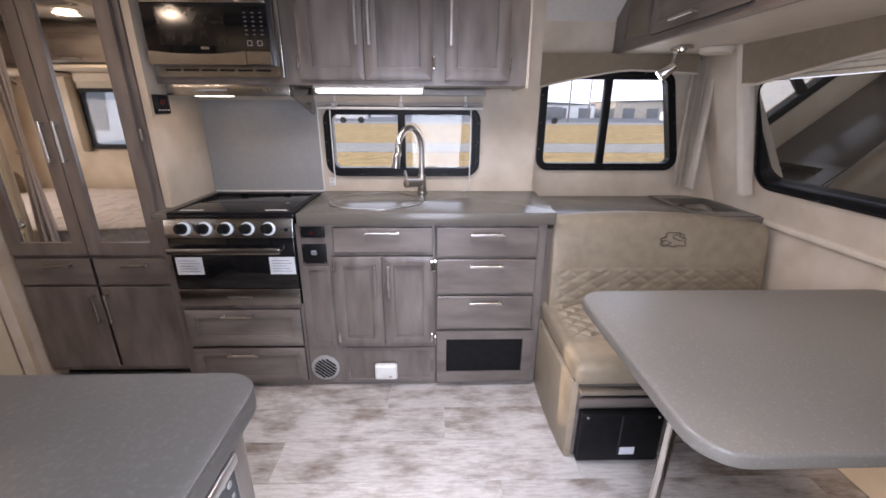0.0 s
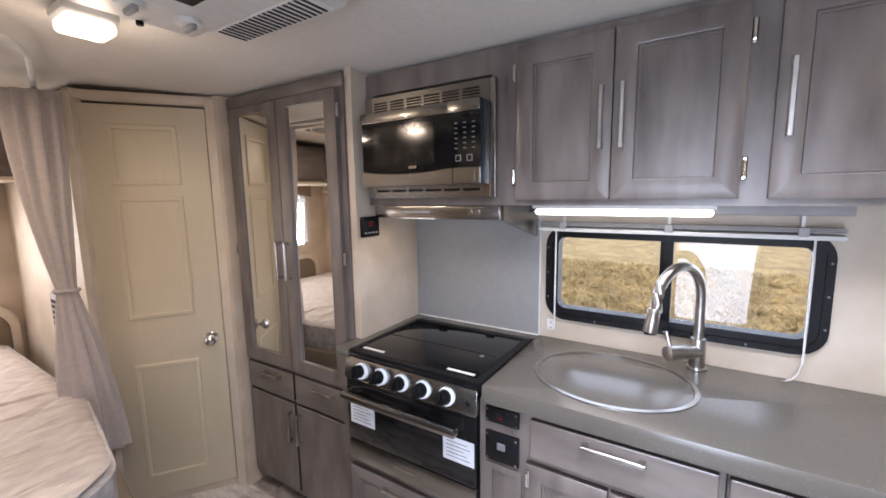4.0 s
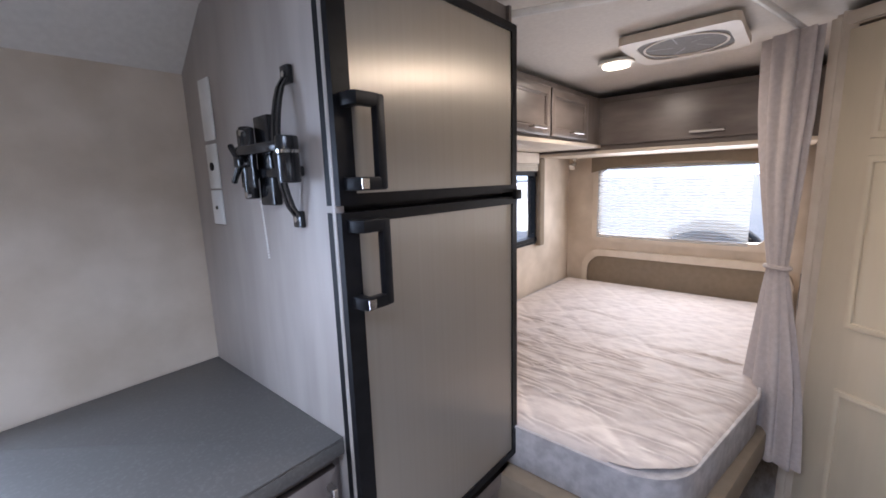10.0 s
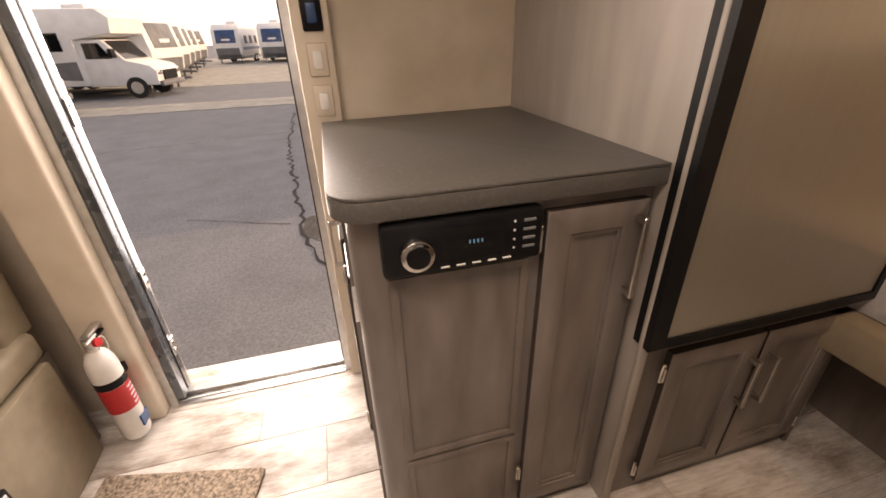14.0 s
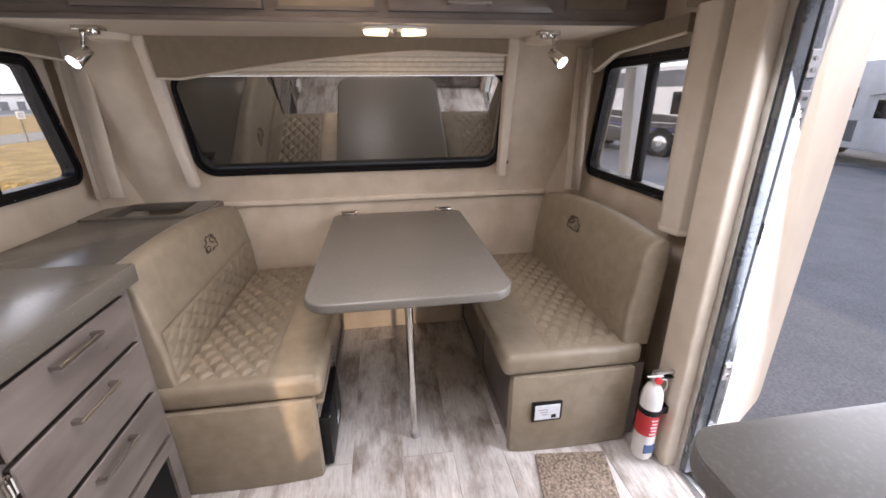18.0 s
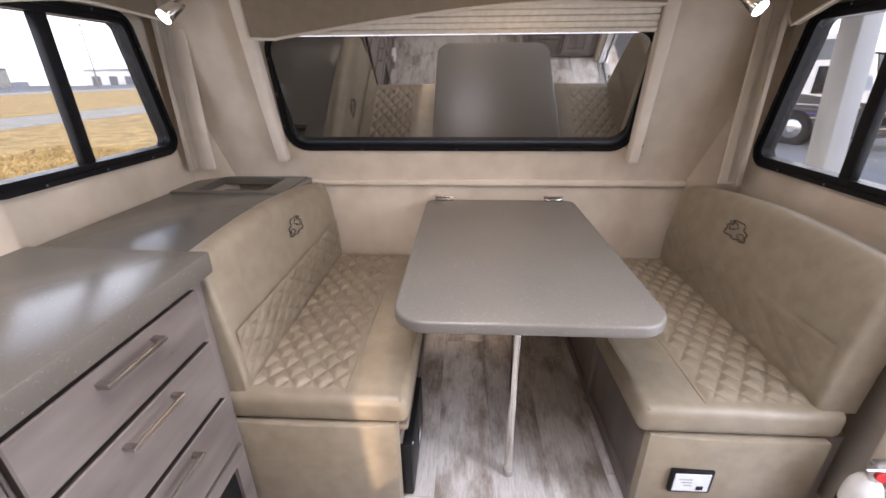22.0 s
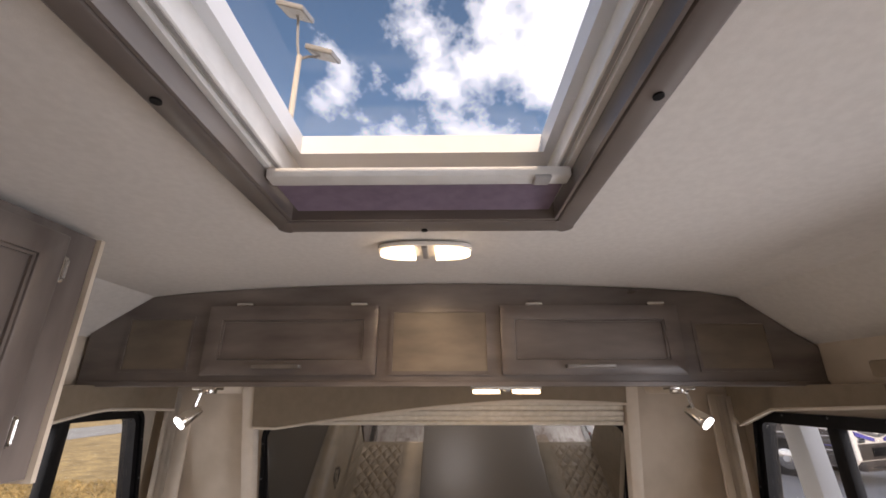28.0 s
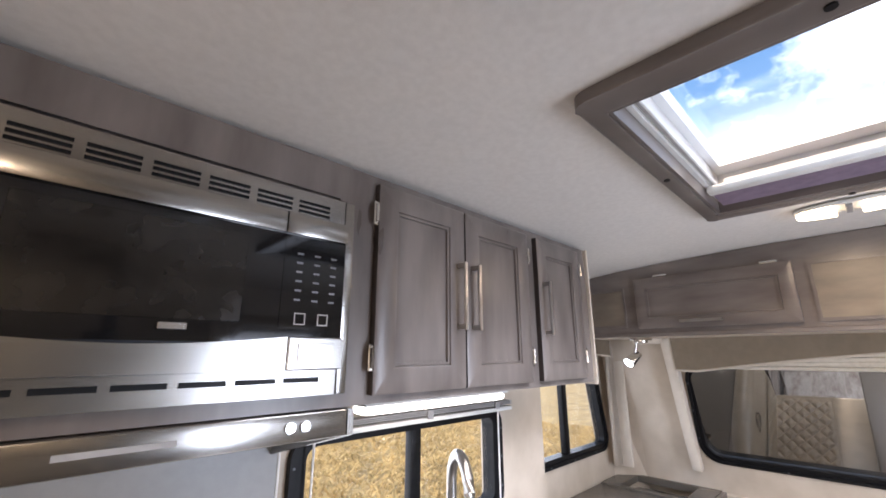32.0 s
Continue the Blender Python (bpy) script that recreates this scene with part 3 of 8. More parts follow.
cb = bmesh.new()
ys = sorted({p[0] for p in prof} | {SKY[2], SKY[3]})
for xa, xb in ((REARX - 0.06, SKY[0]), (SKY[0], SKY[1]), (SKY[1], 1.76)):
    for ya, yb in zip(ys, ys[1:]):
        if xa == SKY[0] and ya >= SKY[2] - 1e-6 and yb <= SKY[3] + 1e-6:
            continue
        za, zb = ceil_at(ya), ceil_at(yb)
        b = bmesh.new()
        lo = [b.verts.new(p) for p in ((xa, ya, za), (xb, ya, za), (xb, yb, zb), (xa, yb, zb))]
        hi = [b.verts.new((p.co.x, p.co.y, p.co.z + 0.1)) for p in lo]
        b.faces.new(lo)
        b.faces.new(hi)
        for i in range(4):
            b.faces.new((lo[i], lo[(i + 1) % 4], hi[(i + 1) % 4], hi[i]))
        bmesh.ops.recalc_face_normals(b, faces=b.faces)
        _into(cb, b)
bmesh.ops.remove_doubles(cb, verts=cb.verts, dist=1e-5)
single("ceiling", cb, CEIL, "off-white textured vaulted ceiling", "ceiling", kind="structure")

# Windows


def framed_window(name, pts, r, width, y, glass, m, label, mullion=None, depth=0.05, frame_mat=BLACK, lean=0):
    """A window with a rounded frame of the given width, in a plane of local y; pts in local x and z."""
    c = sum((Vector((p[0], 0, p[1])) for p in pts), Vector()) / 4
    w = _placed(tagged(new(name), label, "window", kind="structure"), (*(m @ Vector((c.x, y, min(p[1] for p in pts)))),))
    outer = rounded(pts, r)
    ctr = Vector((c.x, c.z))
    inner = rounded([inset(pts, i, width) for i in range(4)], max(r - width, 0.012))
    rim = rounded([inset(pts, i, width * 0.45) for i in range(4)], max(r - width * 0.45, 0.012))
    fr = ring(outer, rim, y - 0.012, y + depth, "y")
    ring(rim, inner, y - 0.004, y + depth, "y", bm=fr)
    frame_ = part("window_frame", fr, frame_mat, w, m=m)
    mid = [Vector(inset(pts, i, width * 0.22)) for i in range(4)]
    for i in range(4):
        for k in (0.22, 0.5, 0.78):
            q = mid[i].lerp(mid[(i + 1) % 4], k)
            part("screw", cyl((q.x, y - 0.0115, q.y), (q.x, y - 0.0138, q.y), 0.0035, 8), RVGREY, frame_, m=m)
    pb = prism(inner, y + 0.012, y + (0.0135 if lean else 0.017), "y")
    if lean:
        pb.transform(Matrix.Translation((0, y + 0.012, c.z - 0.19)) @ Matrix.Rotation(radians(lean), 4, "X") @ Matrix.Translation((0, -y, 0.19 - c.z)))
    pane = part("pane", pb, glass, w, m=m)
    pane.visible_shadow = False
    if mullion is not None:
        x, half = mullion
        zz = [p[1] for p in inner]
        part("mullion", box(x - half, x + half, y - 0.002, y + 0.03, min(zz) - 0.005, max(zz) + 0.005, 0.004), frame_mat, w, m=m)
    return w


def inset(pts, i, d):
    p, a, c = Vector(pts[i]), Vector(pts[i - 1]), Vector(pts[(i + 1) % 4])
    u, w = (a - p).normalized(), (c - p).normalized()
    s = math.sin(u.angle(w))
    return tuple(p + (u + w) * (d / s))


framed_window("window_sink", [(-0.575, 1.01), (0.255, 1.01), (0.255, 1.375), (-0.575, 1.375)], 0.075, 0.045, 2.262, GLASS, KITCHEN, "sliding window in a black frame above the sink", mullion=(-0.165, 0.02))
framed_window("window_dinette_north", [(0.60, 1.025), (1.44, 1.025), (1.325, 1.56), (0.60, 1.56)], 0.07, 0.04, 2.392, GLASS, KITCHEN, "slanted window in a black frame above the bench", mullion=(0.975, 0.022))
framed_window("window_dinette_south", [(-1.46, 0.98), (-0.64, 0.98), (-0.64, 1.545), (-1.345, 1.545)], 0.07, 0.04, 0.122, GLASS, DOORSIDE, "slanted window in a black frame above the bench", mullion=(-1.0, 0.022))
framed_window("window_bedroom", [(2.18, 1.01), (3.02, 1.01), (3.02, 1.52), (2.18, 1.52)], 0.07, 0.04, 0.072, GLASS, DOORSIDE, "window in a black frame beside the bed")
framed_window("window_front", [(-1.95, 0.01), (-0.34, 0.01), (-0.34, 0.535), (-1.95, 0.535)], 0.10, 0.032, 0.0, TINTED, FW, "wide dark covered front window in a black frame", depth=0.085, lean=8)

# The floor's planks come last in the file; here the galley


def handle(x, y, z, length, parent, m, upright=False, label="brushed nickel bar handle", out=0.028):
    """A flat bow handle that stands off its door."""
    h = length / 2
    bm = bmesh.new()
    if upright:
        box(x - 0.006, x + 0.006, y - out, y - out + 0.007, z - h, z + h, 0.002, 1, bm)
        for s in (-1, 1):
            box(x - 0.005, x + 0.005, y - out + 0.006, y + 0.001, z + s * (h - 0.008) - 0.006, z + s * (h - 0.008) + 0.006, bm=bm)
    else:
        box(x - h, x + h, y - out, y - out + 0.007, z - 0.006, z + 0.006, 0.002, 1, bm)
        for s in (-1, 1):
            box(x + s * (h - 0.008) - 0.006, x + s * (h - 0.008) + 0.006, y - out + 0.006, y + 0.001, z - 0.005, z + 0.005, bm=bm)
    return part("handle", bm, NICKEL, parent, label, m)


def hinge(x, y, z, parent, m):
    bm = box(x - 0.006, x + 0.006, y - 0.006, y, z - 0.028, z + 0.028, 0.003, 1)
    cyl((x, y - 0.007, z - 0.02), (x, y - 0.007, z + 0.02), 0.004, 8, bm=bm)
    return part("hinge", bm, CHROME, parent, m=m)


def shaker(name, x0, x1, z0, z1, y, parent, m, mat=None, stile=0.055, depth=0.019, panel=None):
    """A cabinet door: frame proud of a recessed panel with sloped edges."""
    mat = mat or WOOD
    bm = ring(rect(x0, x1, z0, z1), rect(x0 + stile, x1 - stile, z0 + stile, z1 - stile), y - depth, y, "y")
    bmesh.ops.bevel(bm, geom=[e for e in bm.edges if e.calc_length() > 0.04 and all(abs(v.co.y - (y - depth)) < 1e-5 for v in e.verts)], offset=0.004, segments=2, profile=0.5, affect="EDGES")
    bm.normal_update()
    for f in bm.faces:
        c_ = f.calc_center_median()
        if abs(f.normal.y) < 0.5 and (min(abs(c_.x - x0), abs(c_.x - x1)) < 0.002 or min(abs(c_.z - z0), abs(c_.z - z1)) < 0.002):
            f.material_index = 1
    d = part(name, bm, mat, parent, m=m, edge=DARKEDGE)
    s = stile + 0.001
    pb = ring(rect(x0 + s, x1 - s, z0 + s, z1 - s), rect(x0 + s + 0.006, x1 - s - 0.006, z0 + s + 0.006, z1 - s - 0.006), y - depth + 0.004, y - 0.002, "y")
    box(x0 + stile, x1 - stile, y - depth + 0.010, y, z0 + stile, z1 - stile, bm=pb)
    part("panel", pb, panel or mat, d, m=m)
    return d


def slab_front(name, x0, x1, z0, z1, y, parent, m, mat=None):
    bm = box(x0, x1, y - 0.019, y, z0, z1, 0.003, 1)
    bm.normal_update()
    for f in bm.faces:
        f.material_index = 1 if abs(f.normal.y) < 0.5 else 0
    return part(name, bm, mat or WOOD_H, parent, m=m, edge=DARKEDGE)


def carcass(parent, x0, x1, y0, y1, z0, z1, m, mat=None):
    return part("body", box(x0, x1, y0, y1, z0, z1, 0.002, 1), mat or WOOD, parent, m=m)


K = KITCHEN
YB = 1.779
# sink base cabinet, with the control panels and the heat outlet
c = thing("sink_cabinet", (-0.30, 2.0, 0.0), "grey-stained wood sink cabinet with two doors and a false drawer", "cabinet", "base cabinets")
carcass(c, -0.623, 0.012, YB, 2.265, 0.022, 0.870, K)
part("toe_strip", box(-0.622, 0.011, YB + 0.012, 2.2, 0.001, 0.022), WOOD_H, c)
d = slab_front("drawer_front", -0.452, -0.002, 0.738, 0.856, YB, c, K)
handle(-0.228, YB - 0.019, 0.834, 0.156, d, K)
for x0, x1, hx, gx in ((-0.465, -0.239, -0.268, -0.458), (-0.232, 0.001, -0.206, -0.006)):
    d = shaker("door", x0, x1, 0.244, 0.718, YB, c, K, stile=0.05)
    handle(hx, YB - 0.019, 0.600, 0.16, d, K, True)
    for z in (0.296, 0.671):
        hinge(gx, YB - 0.019, z, d, K)
part("narrow_panel", ring(rect(-0.598, -0.481, 0.239, 0.671), rect(-0.577, -0.502, 0.26, 0.65), YB - 0.008, YB), WOOD, c)
part("kick_panel", ring(rect(-0.437, 0.001, 0.036, 0.229), rect(-0.421, -0.015, 0.051, 0.213), YB - 0.008, YB), WOOD_H, c)
for z0, z1, bw, bz, lit in ((0.808, 0.858, 0.014, 0.832, True), (0.683, 0.777, 0.013, 0.738, False)):
    p = part("switch_panel", box(-0.598, -0.489, YB - 0.012, YB, z0, z1, 0.003), BLACK, c, "black control panel")
    part("rocker", box(-0.5435 - bw, -0.5435 + bw, YB - 0.018, YB - 0.012, bz - 0.011, bz + 0.011, 0.002, 1), BLACK if lit else RVGREY, p)
    if lit:
        part("indicator", box(-0.5475, -0.5395, YB - 0.0188, YB - 0.017, bz - 0.003, bz + 0.003), REDLIT, p, "small red indicator light")
    for sx in (-0.590, -0.497):
        for sz in (z0 + 0.008, z1 - 0.008):
            part("screw", cyl((sx, YB - 0.014, sz), (sx, YB - 0.011, sz), 0.004, 8), CHROME, p)
v = part("heat_outlet", cyl((-0.546, YB - 0.012, 0.115), (-0.546, YB, 0.115), 0.071, 28, bevel=0.004), GREYPL, c, "round grey plastic heating outlet")
for i in range(-3, 4):
    w = math.sqrt(0.054 ** 2 - (i * 0.015) ** 2)
    q = box(-w, w, -0.004, 0.001, i * 0.015 - 0.0036, i * 0.015 + 0.0036)
    q.transform(Matrix.Translation((-0.546, YB - 0.0125, 0.115)) @ Matrix.Rotation(radians(40), 4, "Y"))
    part("slot", q, BLACK, v)
o = thing("power_outlet", (-0.237, YB - 0.01, 0.06), "white plastic outlet box low on the cabinet", "outlet")
part("cover", box(-0.294, -0.182, YB - 0.045, YB - 0.009, 0.062, 0.146, 0.012, 3), WHITEPL, o)
part("button", box(-0.223, -0.208, YB - 0.047, YB - 0.044, 0.078, 0.088, 0.001, 1), GREYPL, o)

# drawer stack with the dark grille
c = thing("drawer_cabinet", (0.25, 2.0, 0.0), "grey-stained wood drawer cabinet with a dark grille panel", "cabinet", "base cabinets")
carcass(c, 0.014, 0.524, YB, 2.265, 0.022, 0.870, K)
part("toe_strip", box(0.015, 0.523, YB + 0.012, 2.2, 0.001, 0.022), WOOD_H, c)
for z0, z1 in ((0.716, 0.856), (0.530, 0.702), (0.340, 0.514)):
    d = slab_front("drawer_front", 0.018, 0.481, z0, z1, YB, c, K)
    handle(0.248, YB - 0.019, z1 - 0.029, 0.156, d, K)
d = part("grille_frame", ring(rect(0.018, 0.495, 0.03, 0.325), rect(0.065, 0.447, 0.088, 0.28), YB - 0.019, YB), WOOD_H, c)
part("grille", box(0.064, 0.448, YB - 0.008, YB + 0.004, 0.087, 0.281), BLACK, d, "dark perforated grille")
for z in (0.671, 0.275):
    hinge(0.010, YB - 0.012, z, c, K)

# range with its drawers below
c = thing("range_cabinet", (-0.91, 2.0, 0.0), "grey-stained wood cabinet with two drawers under the range", "cabinet", "base cabinets")
carcass(c, -1.231, -0.625, YB, 2.265, 0.022, 0.470, K)
part("side_stile", box(-1.231, -1.196, YB, 2.265, 0.471, 0.895), WOOD, c)
part("toe_strip", box(-1.230, -0.626, YB + 0.012, 2.2, 0.001, 0.022), WOOD_H, c)
for z0, z1 in ((0.255, 0.450), (0.041, 0.239)):
    d = shaker("drawer_front", -1.186, -0.639, z0, z1, YB, c, K, WOOD_H, 0.045)
    handle(-0.936, YB - 0.019, z1 - 0.029, 0.146, d, K)

r = thing("gas_range", (-0.91, 1.98, 0.471), "stainless steel gas range with five black knobs and a glass cover", "range")
part("body", box(-1.193, -0.626, 1.788, 2.19, 0.472, 0.885), BLACK, r)
kp = prism([(1.753, 0.812), (1.788, 0.812), (1.788, 0.903), (1.768, 0.903)], -1.192, -0.625, "x", bevel=0.003)
part("control_panel", kp, STEEL, r)
for i in range(5):
    x = -1.103 + i * 0.0930
    kx = Matrix.Translation((x, 1.762, 0.853)) @ Matrix.Rotation(radians(-14), 4, "X")
    k = part("knob", cyl((0, 0.004, 0), (0, -0.015, 0), 0.030, 24, bevel=0.003), LEDRING, r, "lit white knob ring", kx)
    part("grip", cyl((0, -0.015, 0), (0, -0.049, 0), 0.025, 20, 0.021, bevel=0.004), BLACK, k, m=kx)
    part("grip_bar", box(-0.006, 0.006, -0.058, -0.046, -0.020, 0.020, 0.003), BLACK, k, m=kx)
part("igniter", cyl((-0.655, 1.763, 0.850), (-0.655, 1.755, 0.850), 0.009, 12), BLACK, r)
d = part("oven_door", box(-1.190, -0.630, 1.763, 1.792, 0.562, 0.808, 0.004), BLACKGLASS, r, "black glass oven door")
part("door_bar", box(-1.172, -0.676, 1.706, 1.725, 0.748, 0.777, 0.006), STEEL, d)
for x in (-1.162, -0.686):
    part("bar_bracket", box(x - 0.01, x + 0.01, 1.721, 1.765, 0.753, 0.773, 0.003), STEEL, d)
for x0, x1 in ((-1.172, -1.052), (-0.750, -0.634)):
    part("paper_notice", box(x0, x1, 1.761, 1.7625, 0.634, 0.718), PAPER, d, "white printed paper notice")
    for j in range(5):
        part("print_line", box(x0 + 0.012, x1 - 0.014 - 0.012 * (j % 3), 1.7604, 1.7612, 0.648 + j * 0.013, 0.6505 + j * 0.013), RVGREY, d)
part("bottom_trim", box(-1.190, -0.630, 1.763, 1.792, 0.474, 0.558, 0.003), STEEL, r)
part("name_bar", box(-0.968, -0.853, 1.7615, 1.763, 0.512, 0.52), NICKEL, r)
part("cooktop_rim", ring(rect(-1.156, -0.606, 1.748, 2.196), rect(-1.138, -0.632, 1.774, 2.166), 0.904, 0.931, "z"), BLACK, r)
part("rim_lip", box(-1.150, -0.612, 1.744, 1.752, 0.906, 0.921, 0.003), BLACKGLASS, r)
t = part("glass_cover", box(-1.140, -0.636, 1.776, 2.164, 0.921, 0.929, 0.002), BLACKGLASS, r, "black glass cooktop cover")
part("cover_seam", box(-1.138, -0.638, 1.963, 1.966, 0.9285, 0.9300), BLACK, t)
for x in (-1.073, -0.700):
    part("cover_label", box(x - 0.05, x + 0.05, 1.790, 1.803, 0.929, 0.9300), WHITEPL, t)
for x in (-1.00, -0.77):
    part("cover_hinge", box(x - 0.018, x + 0.018, 2.155, 2.170, 0.929, 0.9345, 0.001, 1), BLACK, t)
part("maker_mark", cyl((-0.70, 1.945, 0.929), (-0.70, 1.945, 0.9298), 0.009, 16), RVGREY, t)

# worktop round the range and the sink
ct = thing("worktop", (-0.03, 1.99, 0.871), "grey-brown speckled laminate worktop with rounded edges", "worktop")
wt = prism(rounded([(-0.604, 1.752), (0.556, 1.752), (0.572, 2.268), (-0.604, 2.268)], [0.004, 0.014, 0.004, 0.004]), 0.871, 0.926, "z", bevel=0.004)
part("slab", wt, LAMINATE, ct)
part("back_strip", box(-1.158, -0.605, 2.198, 2.268, 0.898, 0.926), LAMINATE, ct)
part("side_strip", prism(rounded([(-1.231, 1.746), (-1.158, 1.746), (-1.158, 2.268), (-1.231, 2.268)], [0.012, 0.003, 0.002, 0.002]), 0.898, 0.926, "z", bevel=0.003), LAMINATE, ct)
s = thing("sink_cover", (-0.28, 2.0, 0.926), "round sink with a laminate cover and a steel rim", "sink")
SC = (-0.28, 2.0)
circ = [(SC[0] + 0.235 * math.cos(a * math.pi / 24), SC[1] + 0.198 * math.sin(a * math.pi / 24)) for a in range(48)]
circ2 = [(SC[0] + 0.222 * math.cos(a * math.pi / 24), SC[1] + 0.185 * math.sin(a * math.pi / 24)) for a in range(48)]
part("rim", ring(circ, circ2, 0.924, 0.931, "z"), NICKEL, s)
part("cover", prism([(SC[0] + (x - SC[0]) * 0.995, SC[1] + (y - SC[1]) * 0.995) for x, y in circ2], 0.920, 0.930, "z", bevel=0.002), LAMINATE, s)
f = thing("faucet", (-0.059, 2.213, 0.926), "brushed nickel gooseneck faucet with a pull-down spout", "faucet")
FB, FD = Vector((-0.059, 2.213, 0)), Vector((-0.53, -0.85, 0)).normalized()
part("base_ring", cyl((FB.x, FB.y, 0.926), (FB.x, FB.y, 0.934), 0.03, 24, bevel=0.003), NICKEL, f)
part("base", cyl((FB.x, FB.y, 0.93), (FB.x, FB.y, 1.03), 0.022, 20, bevel=0.003), NICKEL, f)
arc = [(FB.x, FB.y, 1.02), (FB.x, FB.y, 1.10)]
for i in range(0, 14):
    a = math.pi * 1.06 * i / 13
    p = FB + FD * (0.105 - 0.105 * math.cos(a))
    arc.append((p.x, p.y, 1.165 + 0.105 * math.sin(a)))
tip = FB + FD * 0.218
part("neck", tube(arc + [(tip.x, tip.y, 1.13)], 0.0158, 16), NICKEL, f)
tip2 = FB + FD * 0.232
part("spout", cyl((tip.x, tip.y, 1.155), (tip2.x, tip2.y, 1.085), 0.017, 18, 0.020, bevel=0.003), NICKEL, f)
part("spout_mouth", cyl((tip2.x, tip2.y, 1.086), (tip2.x, tip2.y, 1.082), 0.016, 16), BLACK, f)
part("side_body", cyl((FB.x, FB.y, 0.985), (-0.14, 2.124, 0.992), 0.0225, 18, bevel=0.004), NICKEL, f)
part("lever", cyl((-0.128, 2.137, 0.995), (-0.146, 2.15, 1.055), 0.005, 10, 0.0065), NICKEL, f)

# backsplash, heat shield
bsp = thing("backsplash", (-0.9, 2.263, 0.928), "plain grey backsplash panel behind the range", "backsplash")
part("panel", box(-1.194, -0.604, 2.258, 2.268, 0.930, 1.40), SPLASH, bsp)
part("edge_trim", box(-0.604, -0.598, 2.255, 2.268, 0.928, 1.40, 0.001, 1), WHITEPL, bsp)
part("corner_trim", box(-1.199, -1.194, 2.253, 2.268, 0.928, 1.40, 0.001, 1), SPLASH, bsp)
part("seam_bead", box(-1.194, -0.604, 2.254, 2.262, 0.926, 0.931, 0.001, 1), WHITEPL, bsp)
single("wall_range_side", box(-1.232, -1.20, 1.865, 2.268, 0.0, 1.975), WALL, "cream end wall beside the range", "wall", kind="structure")
wp_ = thing("wall_plate", (-0.555, 2.262, 0.955), "small white plate on the wall above the worktop", "wall plate")
part("plate", box(-0.572, -0.538, 2.262, 2.268, 0.955, 1.0, 0.002), WHITEPL, wp_)
for z in (0.967, 0.988):
    part("screw", cyl((-0.555, 2.262, z), (-0.555, 2.2605, z), 0.004, 10), GREYPL, wp_)
# monitor panel
p = thing("control_display", (-1.20, 1.93, 1.33), "small black control display with red digits", "control panel")
part("case", box(-1.199, -1.186, 1.88, 1.98, 1.335, 1.415, 0.004), BLACK, p)
dsp = part("display", box(-1.1865, -1.185, 1.908, 1.952, 1.372, 1.398), BLACKGLASS, p)
for i in range(2):
    for z in (1.378, 1.385, 1.392):
        part("digit", box(-1.1855, -1.1845, 1.918 + i * 0.015, 1.927 + i * 0.015, z - 0.0012, z + 0.0012), REDLIT, dsp)
    part("digit", box(-1.1855, -1.1845, 1.918 + i * 0.015, 1.9205 + i * 0.015, 1.378, 1.392), REDLIT, dsp)
for i in range(4):
    part("button", box(-1.1865, -1.1845, 1.892 + i * 0.021, 1.904 + i * 0.021, 1.348, 1.354), GREYPL, p)

# Upper cabinets, with the microwave
YU = 1.945
c = thing("upper_cabinet", (-0.4, 2.1, 1.46), "grey-stained wood upper cabinet with three doors and a microwave bay", "cabinet")
part("body", wall_with_holes(-1.20, 0.413, 1.46, 1.952, YU, YU + 0.02, [(-1.165, -0.66, 1.50, 1.875)]), WOOD, c)
part("underside", box(-1.20, 0.413, YU + 0.02, 2.268, 1.46, 1.475), WOOD_H, c)
part("end_panel", box(0.414, 0.424, YU - 0.012, 2.268, 1.452, 1.952), TRIM, c, "cream edge panel")
for x0, x1, hx, gx in ((-0.572, -0.295, -0.32, -0.578), (-0.290, 0.0, -0.266, 0.006), (0.055, 0.335, 0.08, 0.341)):
    d = shaker("door", x0, x1, 1.478, 1.93, YU, c, K, stile=0.055)
    handle(hx, YU - 0.019, 1.70, 0.17, d, K, True)
    for z in (1.55, 1.86):
        hinge(gx, YU - 0.012, z, d, K)
mw = thing("microwave", (-0.91, 2.05, 1.49), "built-in stainless steel microwave with a dark door", "microwave")
part("case", box(-1.16, -0.665, YU + 0.004, 2.26, 1.505, 1.87), BLACK, mw)
part("trim_frame", ring(rect(-1.185, -0.66, 1.487, 1.86), rect(-1.175, -0.675, 1.535, 1.775), YU - 0.022, YU - 0.002), STEEL, mw)
part("side_rail", box(-0.659, -0.638, YU - 0.024, YU - 0.002, 1.487, 1.86, 0.002), STEEL, mw)
MD = 0.055
d = part("door", box(-1.178, -0.672, YU - MD, YU + 0.006, 1.531, 1.799, 0.005), NAVYPL, mw, "dark blue-black door with a glass front")
part("glass_front", box(-1.176, -0.674, YU - MD - 0.001, YU - MD + 0.003, 1.575, 1.775), BLACKGLASS, d)
low = prism([(-1.178, 1.532), (-0.775, 1.532), (-0.775, 1.585)] + [(-0.775 - 0.403 * i / 10, 1.585 - 0.014 * math.sin(math.pi * i / 10)) for i in range(1, 11)], YU - MD - 0.008, YU - MD + 0.002, "y")
part("lower_trim", low, STEEL, d)
part("upper_trim", box(-1.178, -0.793, YU - MD - 0.008, YU - MD + 0.002, 1.760, 1.797, 0.002), STEEL, d)
part("upper_trim", box(-0.792, -0.674, YU - MD - 0.008, YU - MD + 0.002, 1.760, 1.797, 0.002), STEEL, d)
